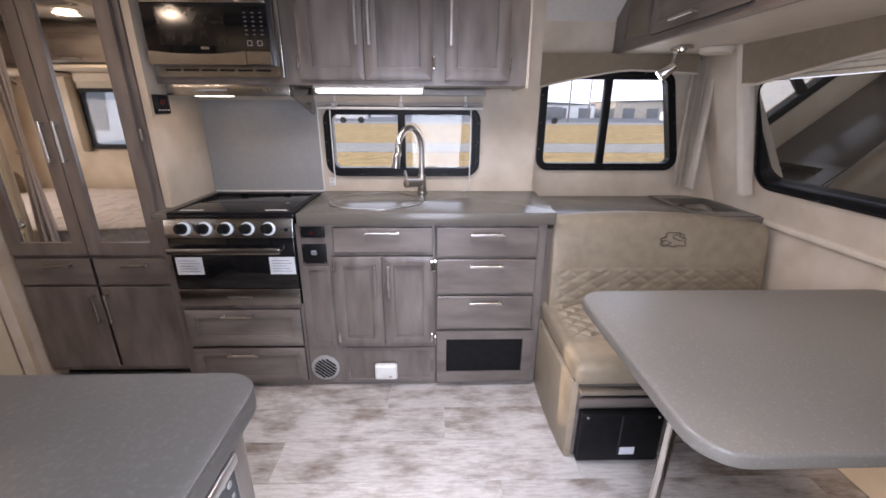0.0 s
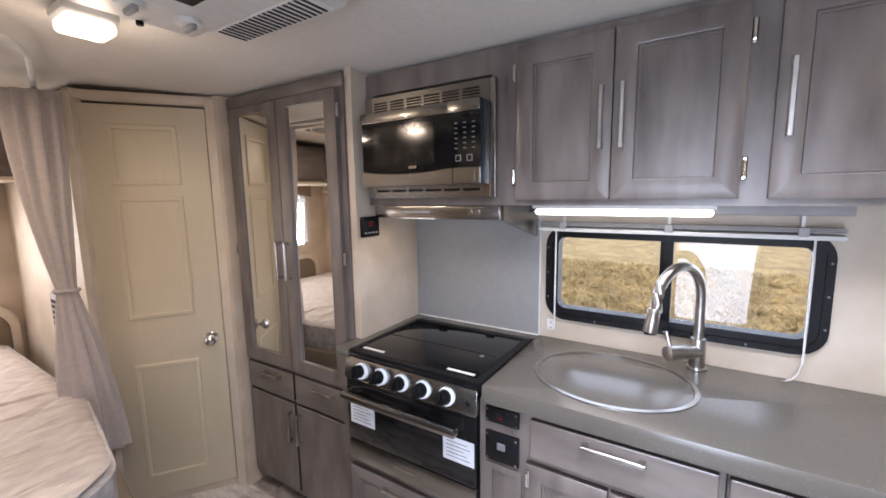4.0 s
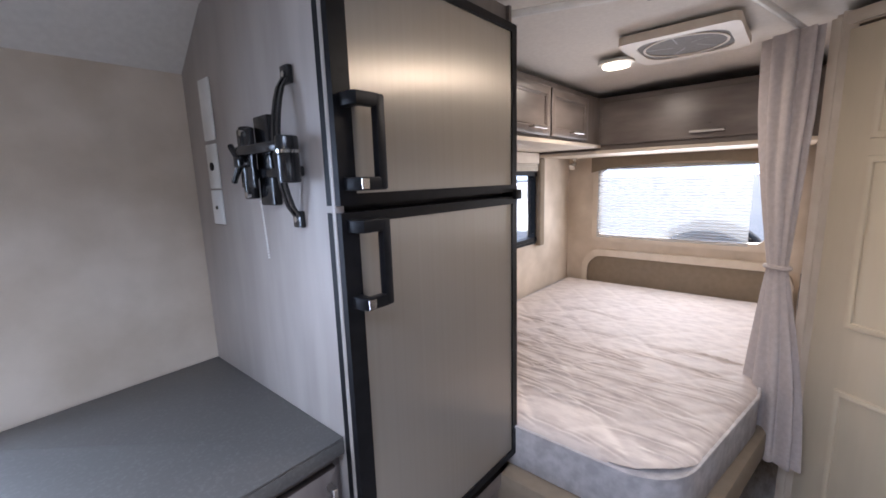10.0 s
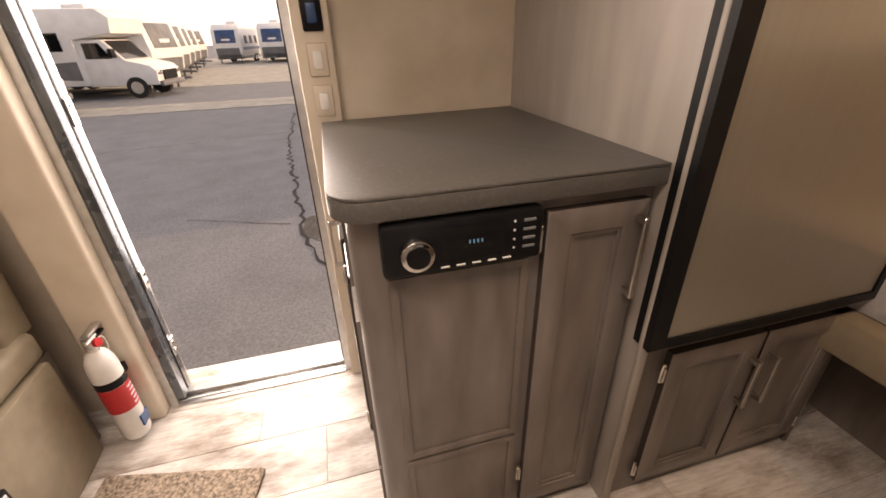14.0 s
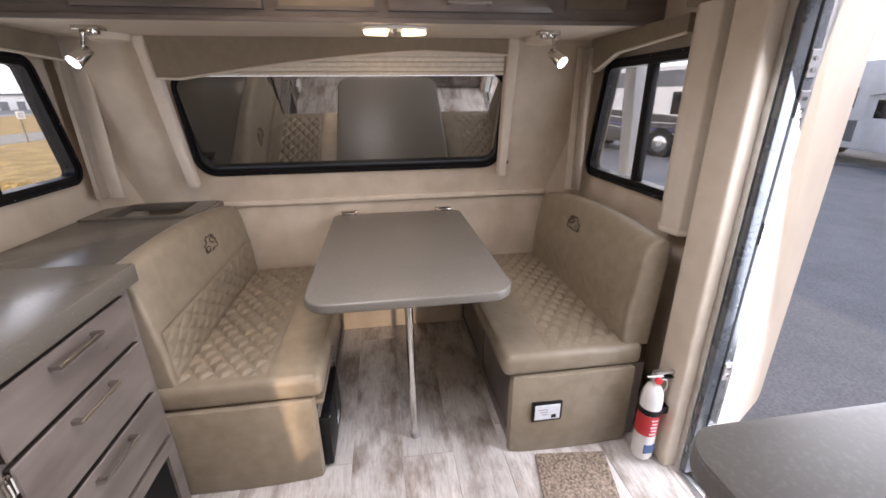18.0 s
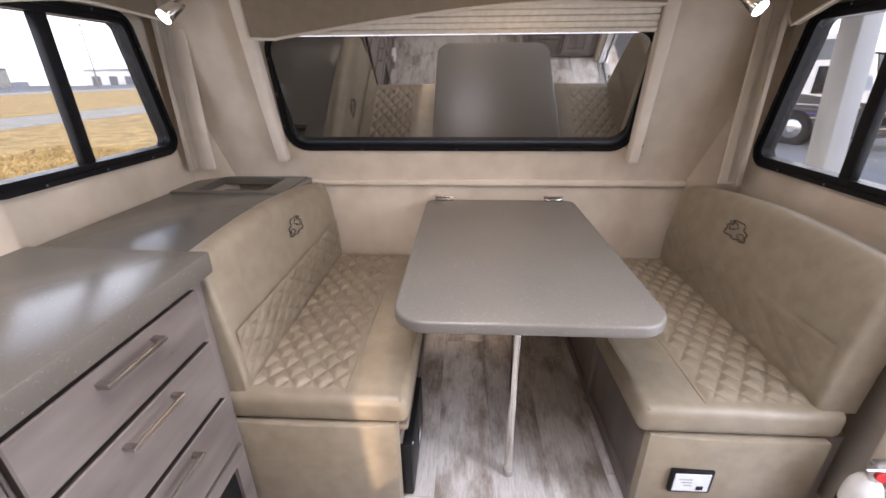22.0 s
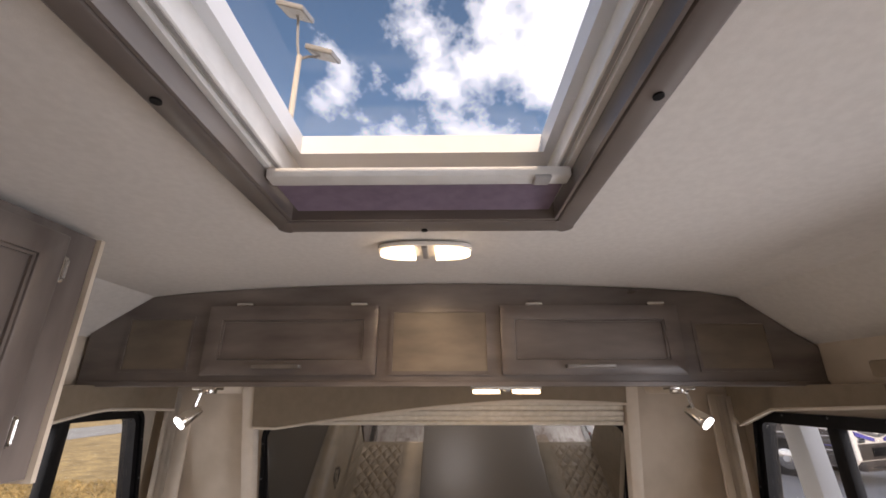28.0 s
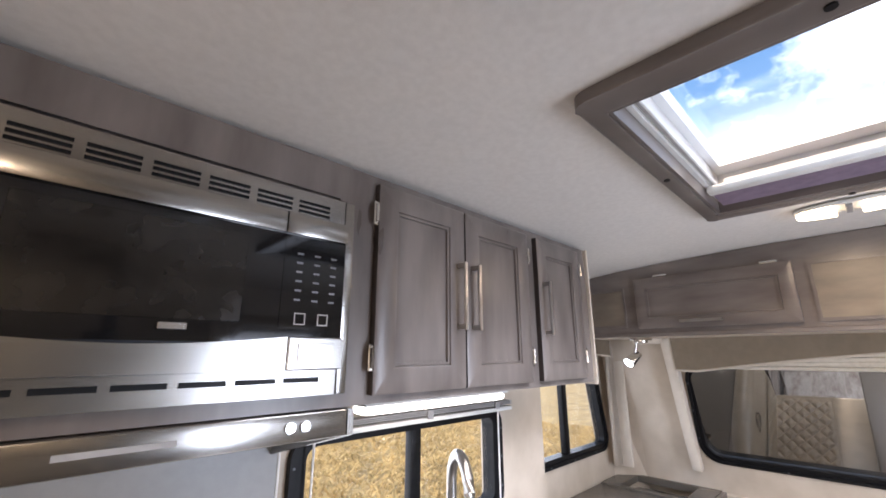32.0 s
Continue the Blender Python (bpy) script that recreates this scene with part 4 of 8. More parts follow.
part("window", box(-1.12, -0.85, YU - MD - 0.0025, YU - MD + 0.001, 1.605, 1.745, 0.0005, 1), material("smoked_oven_window", (0.012, 0.011, 0.010), (0.02, 0.018, 0.016), 30, 0.12), d)
kpd = part("keypad", box(-0.79, -0.675, YU - MD - 0.0022, YU - MD + 0.001, 1.60, 1.755), BLACKGLASS, mw)
for i in range(3):
    for j in range(6):
        part("key", box(-0.768 + i * 0.032, -0.757 + i * 0.032, YU - MD - 0.003, YU - MD - 0.002, 1.645 + j * 0.016, 1.6485 + j * 0.016), RVGREY, kpd)
for i in range(2):
    part("key", ring(rect(-0.765 + i * 0.042, -0.745 + i * 0.042, 1.605, 1.625), rect(-0.763 + i * 0.042, -0.747 + i * 0.042, 1.607, 1.623), YU - MD - 0.003, YU - MD - 0.002), GREYPL, kpd)
part("open_button", box(-0.773, -0.674, YU - MD - 0.010, YU - MD + 0.002, 1.532, 1.585, 0.002, 1), STEEL, mw)
part("button_face", box(-0.757, -0.69, YU - MD - 0.012, YU - MD - 0.009, 1.54, 1.575, 0.001, 1), STEEL, mw)
part("badge", box(-0.955, -0.92, YU - MD - 0.010, YU - MD, 1.59, 1.6, 0.001, 1), CHROME, mw)
for i in range(6):
    for j in range(4):
        part("vent_slot", box(-1.14 + i * 0.0765, -1.077 + i * 0.0765, YU - 0.0235, YU - 0.018, 1.806 + j * 0.0095, 1.811 + j * 0.0095), BLACK, mw)
for i in range(6):
    part("vent_slot", box(-1.14 + i * 0.0765, -1.077 + i * 0.0765, YU - 0.0235, YU - 0.018, 1.510, 1.518), BLACK, mw)

h = thing("range_hood", (-0.9, 2.05, 1.38), "slim stainless steel range hood under the cabinet", "range hood")
part("front", box(-1.162, -0.625, 1.93, 1.955, 1.412, 1.458, 0.003), STEEL, h)
part("body", box(-1.162, -0.625, 1.955, 2.255, 1.420, 1.458), STEEL, h)
part("side_shield", prism([(1.93, 1.458), (1.93, 1.412), (2.255, 1.33), (2.255, 1.458)], -0.624, -0.612, "x"), STEEL, h)
part("lamp_lens", box(-1.06, -0.90, 1.962, 2.0, 1.409, 1.4205, 0.003), STRIPLIT, h)
part("name_bar", box(-1.03, -0.90, 1.9285, 1.93, 1.432, 1.44), GREYPL, h)
for x in (-0.735, -0.708):
    part("button", cyl((x, 1.93, 1.437), (x, 1.926, 1.437), 0.009, 14), CHROME, h)
l = thing("strip_light", (-0.27, 2.03, 1.435), "lit white strip light under the upper cabinet", "light")
part("base", box(-0.54, -0.04, 1.995, 2.065, 1.448, 1.459), WHITEPL, l)
part("lens", box(-0.536, -0.045, 2.0, 2.06, 1.428, 1.449, 0.012, 3), STRIPLIT, l)
b = thing("window_blind", (-0.16, 2.22, 1.38), "raised white mini blind above the sink window", "blind")
part("head_rail", box(-0.60, 0.27, 2.20, 2.25, 1.425, 1.455, 0.004), GREYPL, b)
for i in range(3):
    part("slat", box(-0.59, 0.26, 2.205, 2.245, 1.3775 + i * 0.005, 1.3805 + i * 0.005), GREYPL, b)
part("bottom_rail", box(-0.59, 0.26, 2.203, 2.247, 1.357, 1.371, 0.004), WHITEPL, b)
for x in (-0.50, -0.16, 0.17):
    part("lift_cord", box(x - 0.004, x + 0.004, 2.222, 2.228, 1.37, 1.43), WHITEPL, b)
    part("cord_clip", box(x - 0.012, x + 0.012, 2.199, 2.206, 1.366, 1.392, 0.002, 1), GREYPL, b)
for x in (-0.53, 0.20):
    part("cord", cyl((x, 2.225, 0.99), (x, 2.225, 1.36), 0.003, 6), WHITEPL, b)

# Wardrobe with mirrored doors
YW = 1.855
c = thing("wardrobe", (-1.61, 2.05, 0.0), "tall grey-stained wardrobe with two mirrored doors and drawers", "wardrobe")
part("body", box(-1.985, -1.235, YW, 2.265, 0.06, 1.945), WOOD, c)
part("toe_kick", box(-1.985, -1.235, YW + 0.06, 2.2, 0.0, 0.06), BLACK, c)
part("top_trim", box(-1.99, -1.225, YW - 0.012, YW, 1.905, 1.955, 0.003), WOOD_H, c)
for x0, x1, hx, gx in ((-1.97, -1.618, -1.645, -1.98), (-1.612, -1.26, -1.585, -1.25)):
    d = part("mirror_door", ring(rect(x0, x1, 0.705, 1.90), rect(x0 + 0.06, x1 - 0.06, 0.765, 1.865), YW - 0.02, YW), WOOD, c)
    part("mirror", box(x0 + 0.059, x1 - 0.059, YW - 0.01, YW - 0.004, 0.764, 1.866), MIRROR, d, "clear mirror panel")
    handle(hx, YW - 0.02, 1.22, 0.17, d, K, True)
    for z in (1.25, 1.82):
        hinge(gx, YW - 0.012, z, d, K)
    d = slab_front("drawer_front", x0 + 0.005, x1 - 0.005, 0.552, 0.685, YW, c, K)
    handle((x0 + x1) / 2 + 0.03, YW - 0.019, 0.655, 0.12, d, K)
    d = slab_front("door", x0 + 0.005, x1 - 0.005, 0.09, 0.54, YW, c, K, WOOD)
    handle(hx, YW - 0.019, 0.43, 0.15, d, K, True)

# Door-side cabinet with the radio (local x runs along -X, so D maps world (x, y) to local (-x, -y))
D = DOORSIDE
FY = -0.58
c = thing("radio_cabinet", (-0.59, 0.25, 0.0), "grey-brown wood cabinet with a radio, beside the entry door", "cabinet")
part("body", prism(rounded([(0.315, 0.06), (0.870, 0.06), (0.870, FY), (0.315, FY)], [0, 0, 0, 0.05]), 0.02, 0.888, "z"), WOOD, c, m=D)
part("front_panel", ring(rect(0.37, 0.625, 0.31, 0.775), rect(0.385, 0.61, 0.325, 0.76), FY - 0.006, FY, "y"), WOOD, c, m=D)
part("lower_panel", ring(rect(0.37, 0.625, 0.03, 0.30), rect(0.385, 0.61, 0.045, 0.285), FY - 0.006, FY, "y"), WOOD, c, m=D)
d = shaker("door", 0.648, 0.852, 0.04, 0.865, FY, c, D, stile=0.05)
handle(0.828, FY - 0.019, 0.755, 0.17, d, D, True)
for z in (0.16, 0.81):
    hinge(0.641, FY - 0.006, z, d, D)
# its end towards the doorway (facing +X)
E_ = REAR
d = shaker("side_door", 0.03, 0.27, 0.05, 0.715, 0.315, c, E_, stile=0.05)
handle(0.055, 0.296, 0.60, 0.15, d, E_, True)
for z in (0.12, 0.62):
    hinge(0.277, 0.303, z, d, E_)
part("drawer_niche", ring(rect(0.03, 0.27, 0.76, 0.862), rect(0.05, 0.25, 0.775, 0.848), 0.305, 0.315), WOOD_H, c, m=E_)
part("niche_back", box(0.05, 0.25, 0.311, 0.316, 0.775, 0.848), BLACK, c, m=E_)
part("side_panel", ring(rect(0.30, 0.50, 0.20, 0.64), rect(0.318, 0.482, 0.22, 0.62), 0.307, 0.315), WOOD, c, m=E_)
part("side_panel", ring(rect(0.30, 0.50, 0.04, 0.185), rect(0.318, 0.482, 0.058, 0.165), 0.307, 0.315), WOOD, c, m=E_)
t = thing("cabinet_top", (-0.59, 0.27, 0.89), "dark grey laminate top with rounded corner over the radio cabinet", "worktop")
TOPLINE = [(-0.871, -0.078), (-0.292, -0.04), (-0.292, 0.605), (-0.871, 0.605)]
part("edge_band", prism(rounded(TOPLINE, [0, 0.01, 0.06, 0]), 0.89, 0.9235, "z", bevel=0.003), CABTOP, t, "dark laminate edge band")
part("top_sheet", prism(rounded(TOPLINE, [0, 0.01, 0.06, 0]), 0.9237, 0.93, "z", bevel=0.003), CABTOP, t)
r = thing("car_radio", (-0.5, 0.58, 0.785), "black radio with a silver volume ring in the cabinet", "radio")
part("face", box(0.362, 0.635, FY - 0.028, FY, 0.788, 0.882, 0.008), BLACK, r, m=D)
k = part("volume_knob", cyl((0.415, FY - 0.028, 0.835), (0.415, FY - 0.05, 0.835), 0.027, 24, bevel=0.003), CHROME, r, m=D)
part("knob_cap", cyl((0.415, FY - 0.05, 0.835), (0.415, FY - 0.053, 0.835), 0.019, 20), BLACK, k, m=D)
dsp = part("display", box(0.46, 0.565, FY - 0.0295, FY - 0.027, 0.81, 0.868), BLACKGLASS, r, m=D)
for i in range(4):
    part("digit", box(0.503 + i * 0.007, 0.5055 + i * 0.007, FY - 0.0305, FY - 0.029, 0.836, 0.842), BLUELIT, dsp, m=D)
for j in range(4):
    part("button", box(0.598, 0.62, FY - 0.030, FY - 0.027, 0.812 + j * 0.016, 0.817 + j * 0.016, 0.001, 1), RVGREY, r, m=D)
    part("light_dot", cyl((0.582, FY - 0.0295, 0.815 + j * 0.016), (0.582, FY - 0.028, 0.815 + j * 0.016), 0.002, 8), PAPER, r, m=D)
for j in range(5):
    part("button", box(0.455 + j * 0.027, 0.47 + j * 0.027, FY - 0.030, FY - 0.027, 0.797, 0.8, 0.0005, 1), WHITEPL, r, m=D)
m_ = thing("thermostat", (-0.31, 0.40, 0.60), "dark control panel with a blue display and silver top bar", "control panel")
part("frame", ring(rect(0.336, 0.504, 0.726, 0.880), rect(0.345, 0.495, 0.735, 0.871), 0.309, 0.315, "y"), WOOD, m_, m=E_)
fc_ = part("face", box(0.3455, 0.4945, 0.311, 0.315, 0.736, 0.870), SLATE, m_, "dark slate control face", E_)
part("top_bar", box(0.346, 0.494, 0.300, 0.3125, 0.846, 0.868, 0.005, 3), ALU, m_, "silver top bar", E_)
part("bottom_bar", box(0.346, 0.494, 0.306, 0.3125, 0.737, 0.744, 0.002, 1), ALU, m_, m=E_)
part("display", box(0.385, 0.448, 0.3095, 0.3115, 0.782, 0.822), BLUELIT, fc_, "lit blue display", E_)
for j in range(2):
    part("icon", cyl((0.468 + 0.014 * (j % 2) - 0.007, 0.3115, 0.835 - j * 0.014), (0.468 + 0.014 * (j % 2) - 0.007, 0.3098, 0.835 - j * 0.014), 0.006, 14), GREYPL, fc_, m=E_)
for j in range(6):
    part("button", box(0.462 + (j % 2) * 0.013, 0.470 + (j % 2) * 0.013, 0.3098, 0.3115, 0.758 + (j // 2) * 0.016, 0.766 + (j // 2) * 0.016), GREYPL, fc_, m=E_)

# Fridge and its tower
c = thing("fridge_cabinet", (-1.2, 0.25, 0.0), "tall wood fridge tower with two small doors below", "cabinet")
part("side_panel", box(-0.885, -0.872, -0.078, 0.632, 0.0, 1.975), PANELWOOD, c, "pale grey wood side panel")
part("edge_trim", box(-0.888, -0.866, 0.632, 0.645, 0.0, 1.965, 0.004), PANELWOOD, c)
part("far_panel", box(-1.525, -1.513, -0.078, 0.632, 0.0, 1.965), WOOD, c)
part("base", box(-1.512, -0.886, -0.07, 0.62, 0.0, 0.545), WOOD, c)
part("top_panel", box(-1.512, -0.886, -0.07, 0.62, 1.91, 1.965), WOOD, c)
for x0, x1, hx in ((0.965, 1.23, 1.205), (1.238, 1.50, 1.263)):
    d = shaker("door", x0, x1, 0.05, 0.50, -0.62, c, D, stile=0.05)
    handle(hx, -0.639, 0.36, 0.15, d, D, True)
    for z in (0.10, 0.44):
        hinge(0.958 if x0 < 1.1 else 1.507, -0.628, z, d, D)
f = thing("refrigerator", (-1.19, 0.3, 0.55), "two-door fridge with satin steel panels and black frame", "refrigerator")
part("body", box(-1.508, -0.889, 0.0, 0.615, 0.548, 1.905), BLACK, f)
for z0, z1, h0, h1 in ((0.552, 1.418, 1.228, 1.405), (1.432, 1.902, 1.46, 1.638)):
    d = part("door", ring(rect(0.868, 1.508, z0, z1), rect(0.908, 1.482, z0 + 0.022, z1 - 0.022), -0.66, -0.615, "y"), BLACK, f, m=D)
    part("steel_panel", box(0.907, 1.483, -0.655, -0.616, z0 + 0.021, z1 - 0.021), FRIDGE_STEEL, d, "satin steel door panel", D)
    hd_ = part("handle", box(0.932, 0.955, -0.702, -0.684, h0, h1, 0.005, 2), BLACK, d, "chunky black bow handle", D)
    for z in (h0, h1 - 0.025):
        part("handle_arm", prism([(0.880, -0.655), (0.880, -0.690), (0.888, -0.7018), (0.940, -0.7018), (0.940, -0.684), (0.906, -0.684), (0.903, -0.655)], z, z + 0.025, "z", bevel=0.003), BLACK, hd_, m=D)
    part("end_cap", box(0.888, 0.905, -0.7045, -0.7015, h0 + 0.003, h0 + 0.022), CHROME, d, m=D)
part("hinge", box(1.485, 1.52, -0.672, -0.62, 1.41, 1.44, 0.004), BLACK, f, m=D)

# TV bracket on the fridge tower's side (facing +X)
TX = -0.872
b = thing("tv_bracket", (TX, 0.42, 1.40), "black folded metal TV wall bracket", "tv mount")
part("wall_plate", box(TX, TX + 0.02, 0.375, 0.44, 1.43, 1.625, 0.004), SATINBLACK, b)
bow = [(0.004 + 0.034 * math.sin(math.pi * i / 12) ** 0.6, 1.405 + 0.285 * i / 12) for i in range(13)]
strap = bmesh.new()
for ya, yb in ((0.498, 0.506), (0.518, 0.526)):
    rows_ = [[strap.verts.new((TX + dx + q, yy, z)) for q, yy in ((0, ya), (0, yb), (0.006, yb), (0.006, ya))] for dx, z in bow]
    for A_, B_ in zip(rows_, rows_[1:]):
        for q in range(4):
            strap.faces.new((A_[q], A_[(q + 1) % 4], B_[(q + 1) % 4], B_[q]))
    strap.faces.new(rows_[0][::-1])
    strap.faces.new(rows_[-1])
for z in (1.402, 1.692):
    box(TX, TX + 0.012, 0.496, 0.528, z - 0.018, z + 0.018, 0.003, 2, strap)
bmesh.ops.recalc_face_normals(strap, faces=strap.faces)
part("upright_strap", strap, SATINBLACK, b)
for z in (1.402, 1.692):
    part("screw", cyl((TX + 0.011, 0.512, z), (TX + 0.015, 0.512, z), 0.006, 10), CHROME, b)
part("arm", box(TX + 0.005, TX + 0.028, 0.36, 0.55, 1.490, 1.512, 0.005), SATINBLACK, b)
part("arm", box(TX + 0.03, TX + 0.055, 0.35, 0.555, 1.540, 1.562, 0.005), SATINBLACK, b)
pv = part("pivot", cyl((TX + 0.042, 0.553, 1.478), (TX + 0.042, 0.553, 1.568), 0.022, 18, bevel=0.004), SATINBLACK, b)
part("collar", cyl((TX + 0.042, 0.553, 1.535), (TX + 0.042, 0.553, 1.541), 0.0235, 18), CHROME, pv)
part("pivot", cyl((TX + 0.03, 0.36, 1.445), (TX + 0.03, 0.36, 1.605), 0.016, 16, bevel=0.004), SATINBLACK, b)
part("screen_plate", box(TX + 0.03, TX + 0.042, 0.335, 0.40, 1.47, 1.60, 0.003), SATINBLACK, b)
part("hinge_block", box(TX + 0.02, TX + 0.06, 0.345, 0.375, 1.515, 1.54, 0.004), SATINBLACK, b)
for z in (1.455, 1.525, 1.59):
    part("bolt", cyl((TX + 0.04, 0.37, z), (TX + 0.049, 0.37, z), 0.007, 10), CHROME, b)
for s_ in (-1, 1):
    part("screen_claw", cyl((TX + 0.05, 0.318, 1.525 + s_ * 0.04), (TX + 0.05, 0.355, 1.525 + s_ * 0.004), 0.007, 8), SATINBLACK, b)
cord = thing("pull_chain", (TX + 0.03, 0.372, 1.30), "thin white beaded pull chain under the bracket", "chain")
for i in range(22):
    part("bead", cyl((TX + 0.018, 0.371 + 0.0006 * i, 1.44 - i * 0.0062), (TX + 0.018, 0.371 + 0.0006 * i, 1.4365 - i * 0.0062), 0.0022, 6), WHITEPL, cord)
for z0, z1, kind_ in ((1.60, 1.76, 0), (1.47, 1.59, 1), (1.37, 1.465, 2)):
    p = thing("wall_plate", (TX, 0.07, z0), "white wall plate with a socket beside the TV bracket", "wall plate", "wall plates")
    part("plate", box(TX, TX + 0.006, 0.045, 0.115, z0, z1, 0.003), WHITEPL, p)
    if kind_:
        part("socket", cyl((TX + 0.005, 0.08, (z0 + z1) / 2), (TX + 0.009, 0.08, (z0 + z1) / 2), 0.011 if kind_ == 1 else 0.005, 14), BLACK, p)

# Entry doorway: trims, switches, threshold
single("door_trim_post", box(-0.352, -0.258, -0.079, -0.038, 0.0, 1.80, 0.006), TRIM, "cream trim post with switches beside the doorway", "trim", kind="structure")
single("door_trim_front", box(0.372, 0.503, -0.079, -0.022, 0.0, 1.80, 0.012, 3), TRIM, "cream trim post on the hinge side of the doorway", "trim", kind="structure")
jamb = rounded([(-0.262, 0.0), (0.374, 0.0), (0.374, 1.745), (-0.262, 1.745)], [0, 0, 0.14, 0.14], 8)
inn = rounded([(-0.235, 0.0), (0.347, 0.0), (0.347, 1.715), (-0.235, 1.715)], [0, 0, 0.115, 0.115], 8)
fr = thing("door_frame", (0.03, -0.11, 0.0), "bare aluminium entry door frame with arched top", "door frame", kind="structure")
part("casing", ring(jamb, inn, -0.155, -0.072, "y"), ALU, fr)
part("seal", ring([(x * 0.995 + 0.0001, z) for x, z in inn], [(0.056 + (x - 0.056) * 0.975, z * 0.993) for x, z in inn], -0.13, -0.12, "y"), RUBBER, fr)
th = thing("threshold", (0.03, -0.1, -0.002), "aluminium threshold strip at the doorway", "threshold", kind="structure")
part("plate", box(-0.235, 0.347, -0.17, -0.062, -0.004, 0.007, 0.003), ALU, th)
part("lip", box(-0.235, 0.347, -0.125, -0.105, 0.007, 0.022, 0.003), ALU, th)
part("ridge", box(-0.235, 0.347, -0.085, -0.08, 0.007, 0.011), ALU, th)
for z, dark in ((1.19, True), (1.085, False), (0.985, False)):
    s = thing("light_switch", (-0.31, -0.037, z), ("black" if dark else "ivory") + " rocker switch on the doorway post", "switch", "switches")
    part("plate", box(-0.335, -0.285, -0.039, -0.031, z - 0.04, z + 0.04, 0.005), BLACK if dark else TRIM, s)
    part("rocker", box(-0.322, -0.298, -0.032, -0.026, z - 0.022, z + 0.022, 0.004), RVBLUE if dark else WHITEPL, s)

# The entry door, open outwards, hinged on the dinette side
def entry_door():
    d = _placed(tagged(new("entry_door"), "white entry door standing open outwards", "door", kind="structure"), (0.355, -0.16, 0.0))
    m = Matrix.Translation((0.372, -0.16, 0.0)) @ Matrix.Rotation(radians(119), 4, "Z") @ Matrix.Scale(-1, 4, (1, 0, 0))
    out = rounded([(0.0, 0.03), (0.59, 0.03), (0.59, 1.73), (0.0, 1.73)], [0.01, 0.05, 0.12, 0.01], 6)
    bm = prism(out, 0.0, 0.035, "y", bevel=0.004)
    leaf = part("leaf", bm, DOORWHITE, d, m=m)
    for z0, z1 in ((0.12, 0.70), (0.96, 1.60)):
        o_ = rounded([(0.10, z0), (0.50, z0), (0.50, z1), (0.10, z1)], 0.08, 6)
        i_ = rounded([(0.125, z0 + 0.025), (0.475, z0 + 0.025), (0.475, z1 - 0.025), (0.125, z1 - 0.025)], 0.06, 6)
        part("moulded_panel", ring(o_, i_, -0.012, 0.001, "y"), DOORWHITE, leaf, m=m)
        if z0 > 0.5:
            part("window_shade", prism(i_, -0.004, 0.002, "y"), GREYPL, leaf, "pale grey covered door window", m)
    part("edge_frame", ring(out, rounded([(0.02, 0.05), (0.57, 0.05), (0.57, 1.71), (0.02, 1.71)], [0.01, 0.04, 0.1, 0.01], 6), -0.006, 0.001, "y"), ALU, leaf, m=m)
    lt = part("latch", box(0.525, 0.575, -0.03, 0.0, 0.77, 0.90, 0.006), BLACK, leaf, m=m)
    part("latch_lever", box(0.51, 0.575, -0.045, -0.028, 0.83, 0.85, 0.005), CHROME, lt, m=m)
    part("lock_bolt", cyl((0.55, -0.03, 0.885), (0.55, -0.042, 0.885), 0.012, 14), CHROME, lt, m=m)
    part("grab_bar", tube([(0.55, -0.006, 0.92), (0.55, -0.035, 0.94), (0.55, -0.035, 1.03), (0.55, -0.006, 1.05)], 0.006, 8), ALU, leaf, m=m)
    # The shaded hinge edge of the leaf, painted as a grey strip
    part("hinge_shade_strip", box(0.0, 0.055, -0.009, 0.0, 0.05, 1.70, 0.002, 1), GREYPL, leaf, "grey strip that paints the shade by the hinges", m)
    part("edge_seal", box(0.058, 0.064, -0.010, 0.0, 0.08, 1.68), RUBBER, leaf, m=m)
    for z in (0.20, 0.34, 0.74, 0.86, 1.28, 1.40):
        h = part("hinge", box(-0.02, 0.05, -0.014, 0.01, z, z + 0.075, 0.003), NICKEL, d, "dark chrome door hinge", m)
        for qx, qz in ((0.012, 0.02), (0.034, 0.02), (0.012, 0.055), (0.034, 0.055)):
            part("screw", cyl((qx, -0.014, z + qz), (qx, -0.0175, z + qz), 0.005, 8), CHROME, h, m=m)
        part("hinge_pin", cyl((-0.01, -0.014, z - 0.006), (-0.01, -0.014, z + 0.081), 0.009, 10), CHROME, h, m=m)
    part("door_check", tube([(0.0, -0.03, 0.20), (0.04, -0.05, 0.22), (0.08, -0.02, 0.23)], 0.008, 8), CHROME, d, m=m)
    return d


entry_door()

# Screen-door edge strip with its hinges along the opening's front side
sd = thing("screen_door", (0.352, -0.14, 0.0), "folded screen door edge with hinges along the doorway", "screen door")
part("stile", box(0.320, 0.348, -0.150, -0.076, 0.02, 1.69, 0.004), SCREENBLUE, sd)
part("stile_groove", box(0.3185, 0.3205, -0.120, -0.112, 0.03, 1.68), BLACK, sd)
part("strip", box(0.322, 0.346, -0.160, -0.151, 0.02, 1.68), ALU, sd)
for z in (0.18, 0.45, 0.95, 1.32, 1.42):
    h = part("hinge", box(0.314, 0.321, -0.150, -0.118, z, z + 0.07, 0.002, 1), ALU, sd)
    for q in (0.02, 0.05):
        part("screw", cyl((0.314, -0.134, z + q), (0.311, -0.134, z + q), 0.006, 8), CHROME, h)

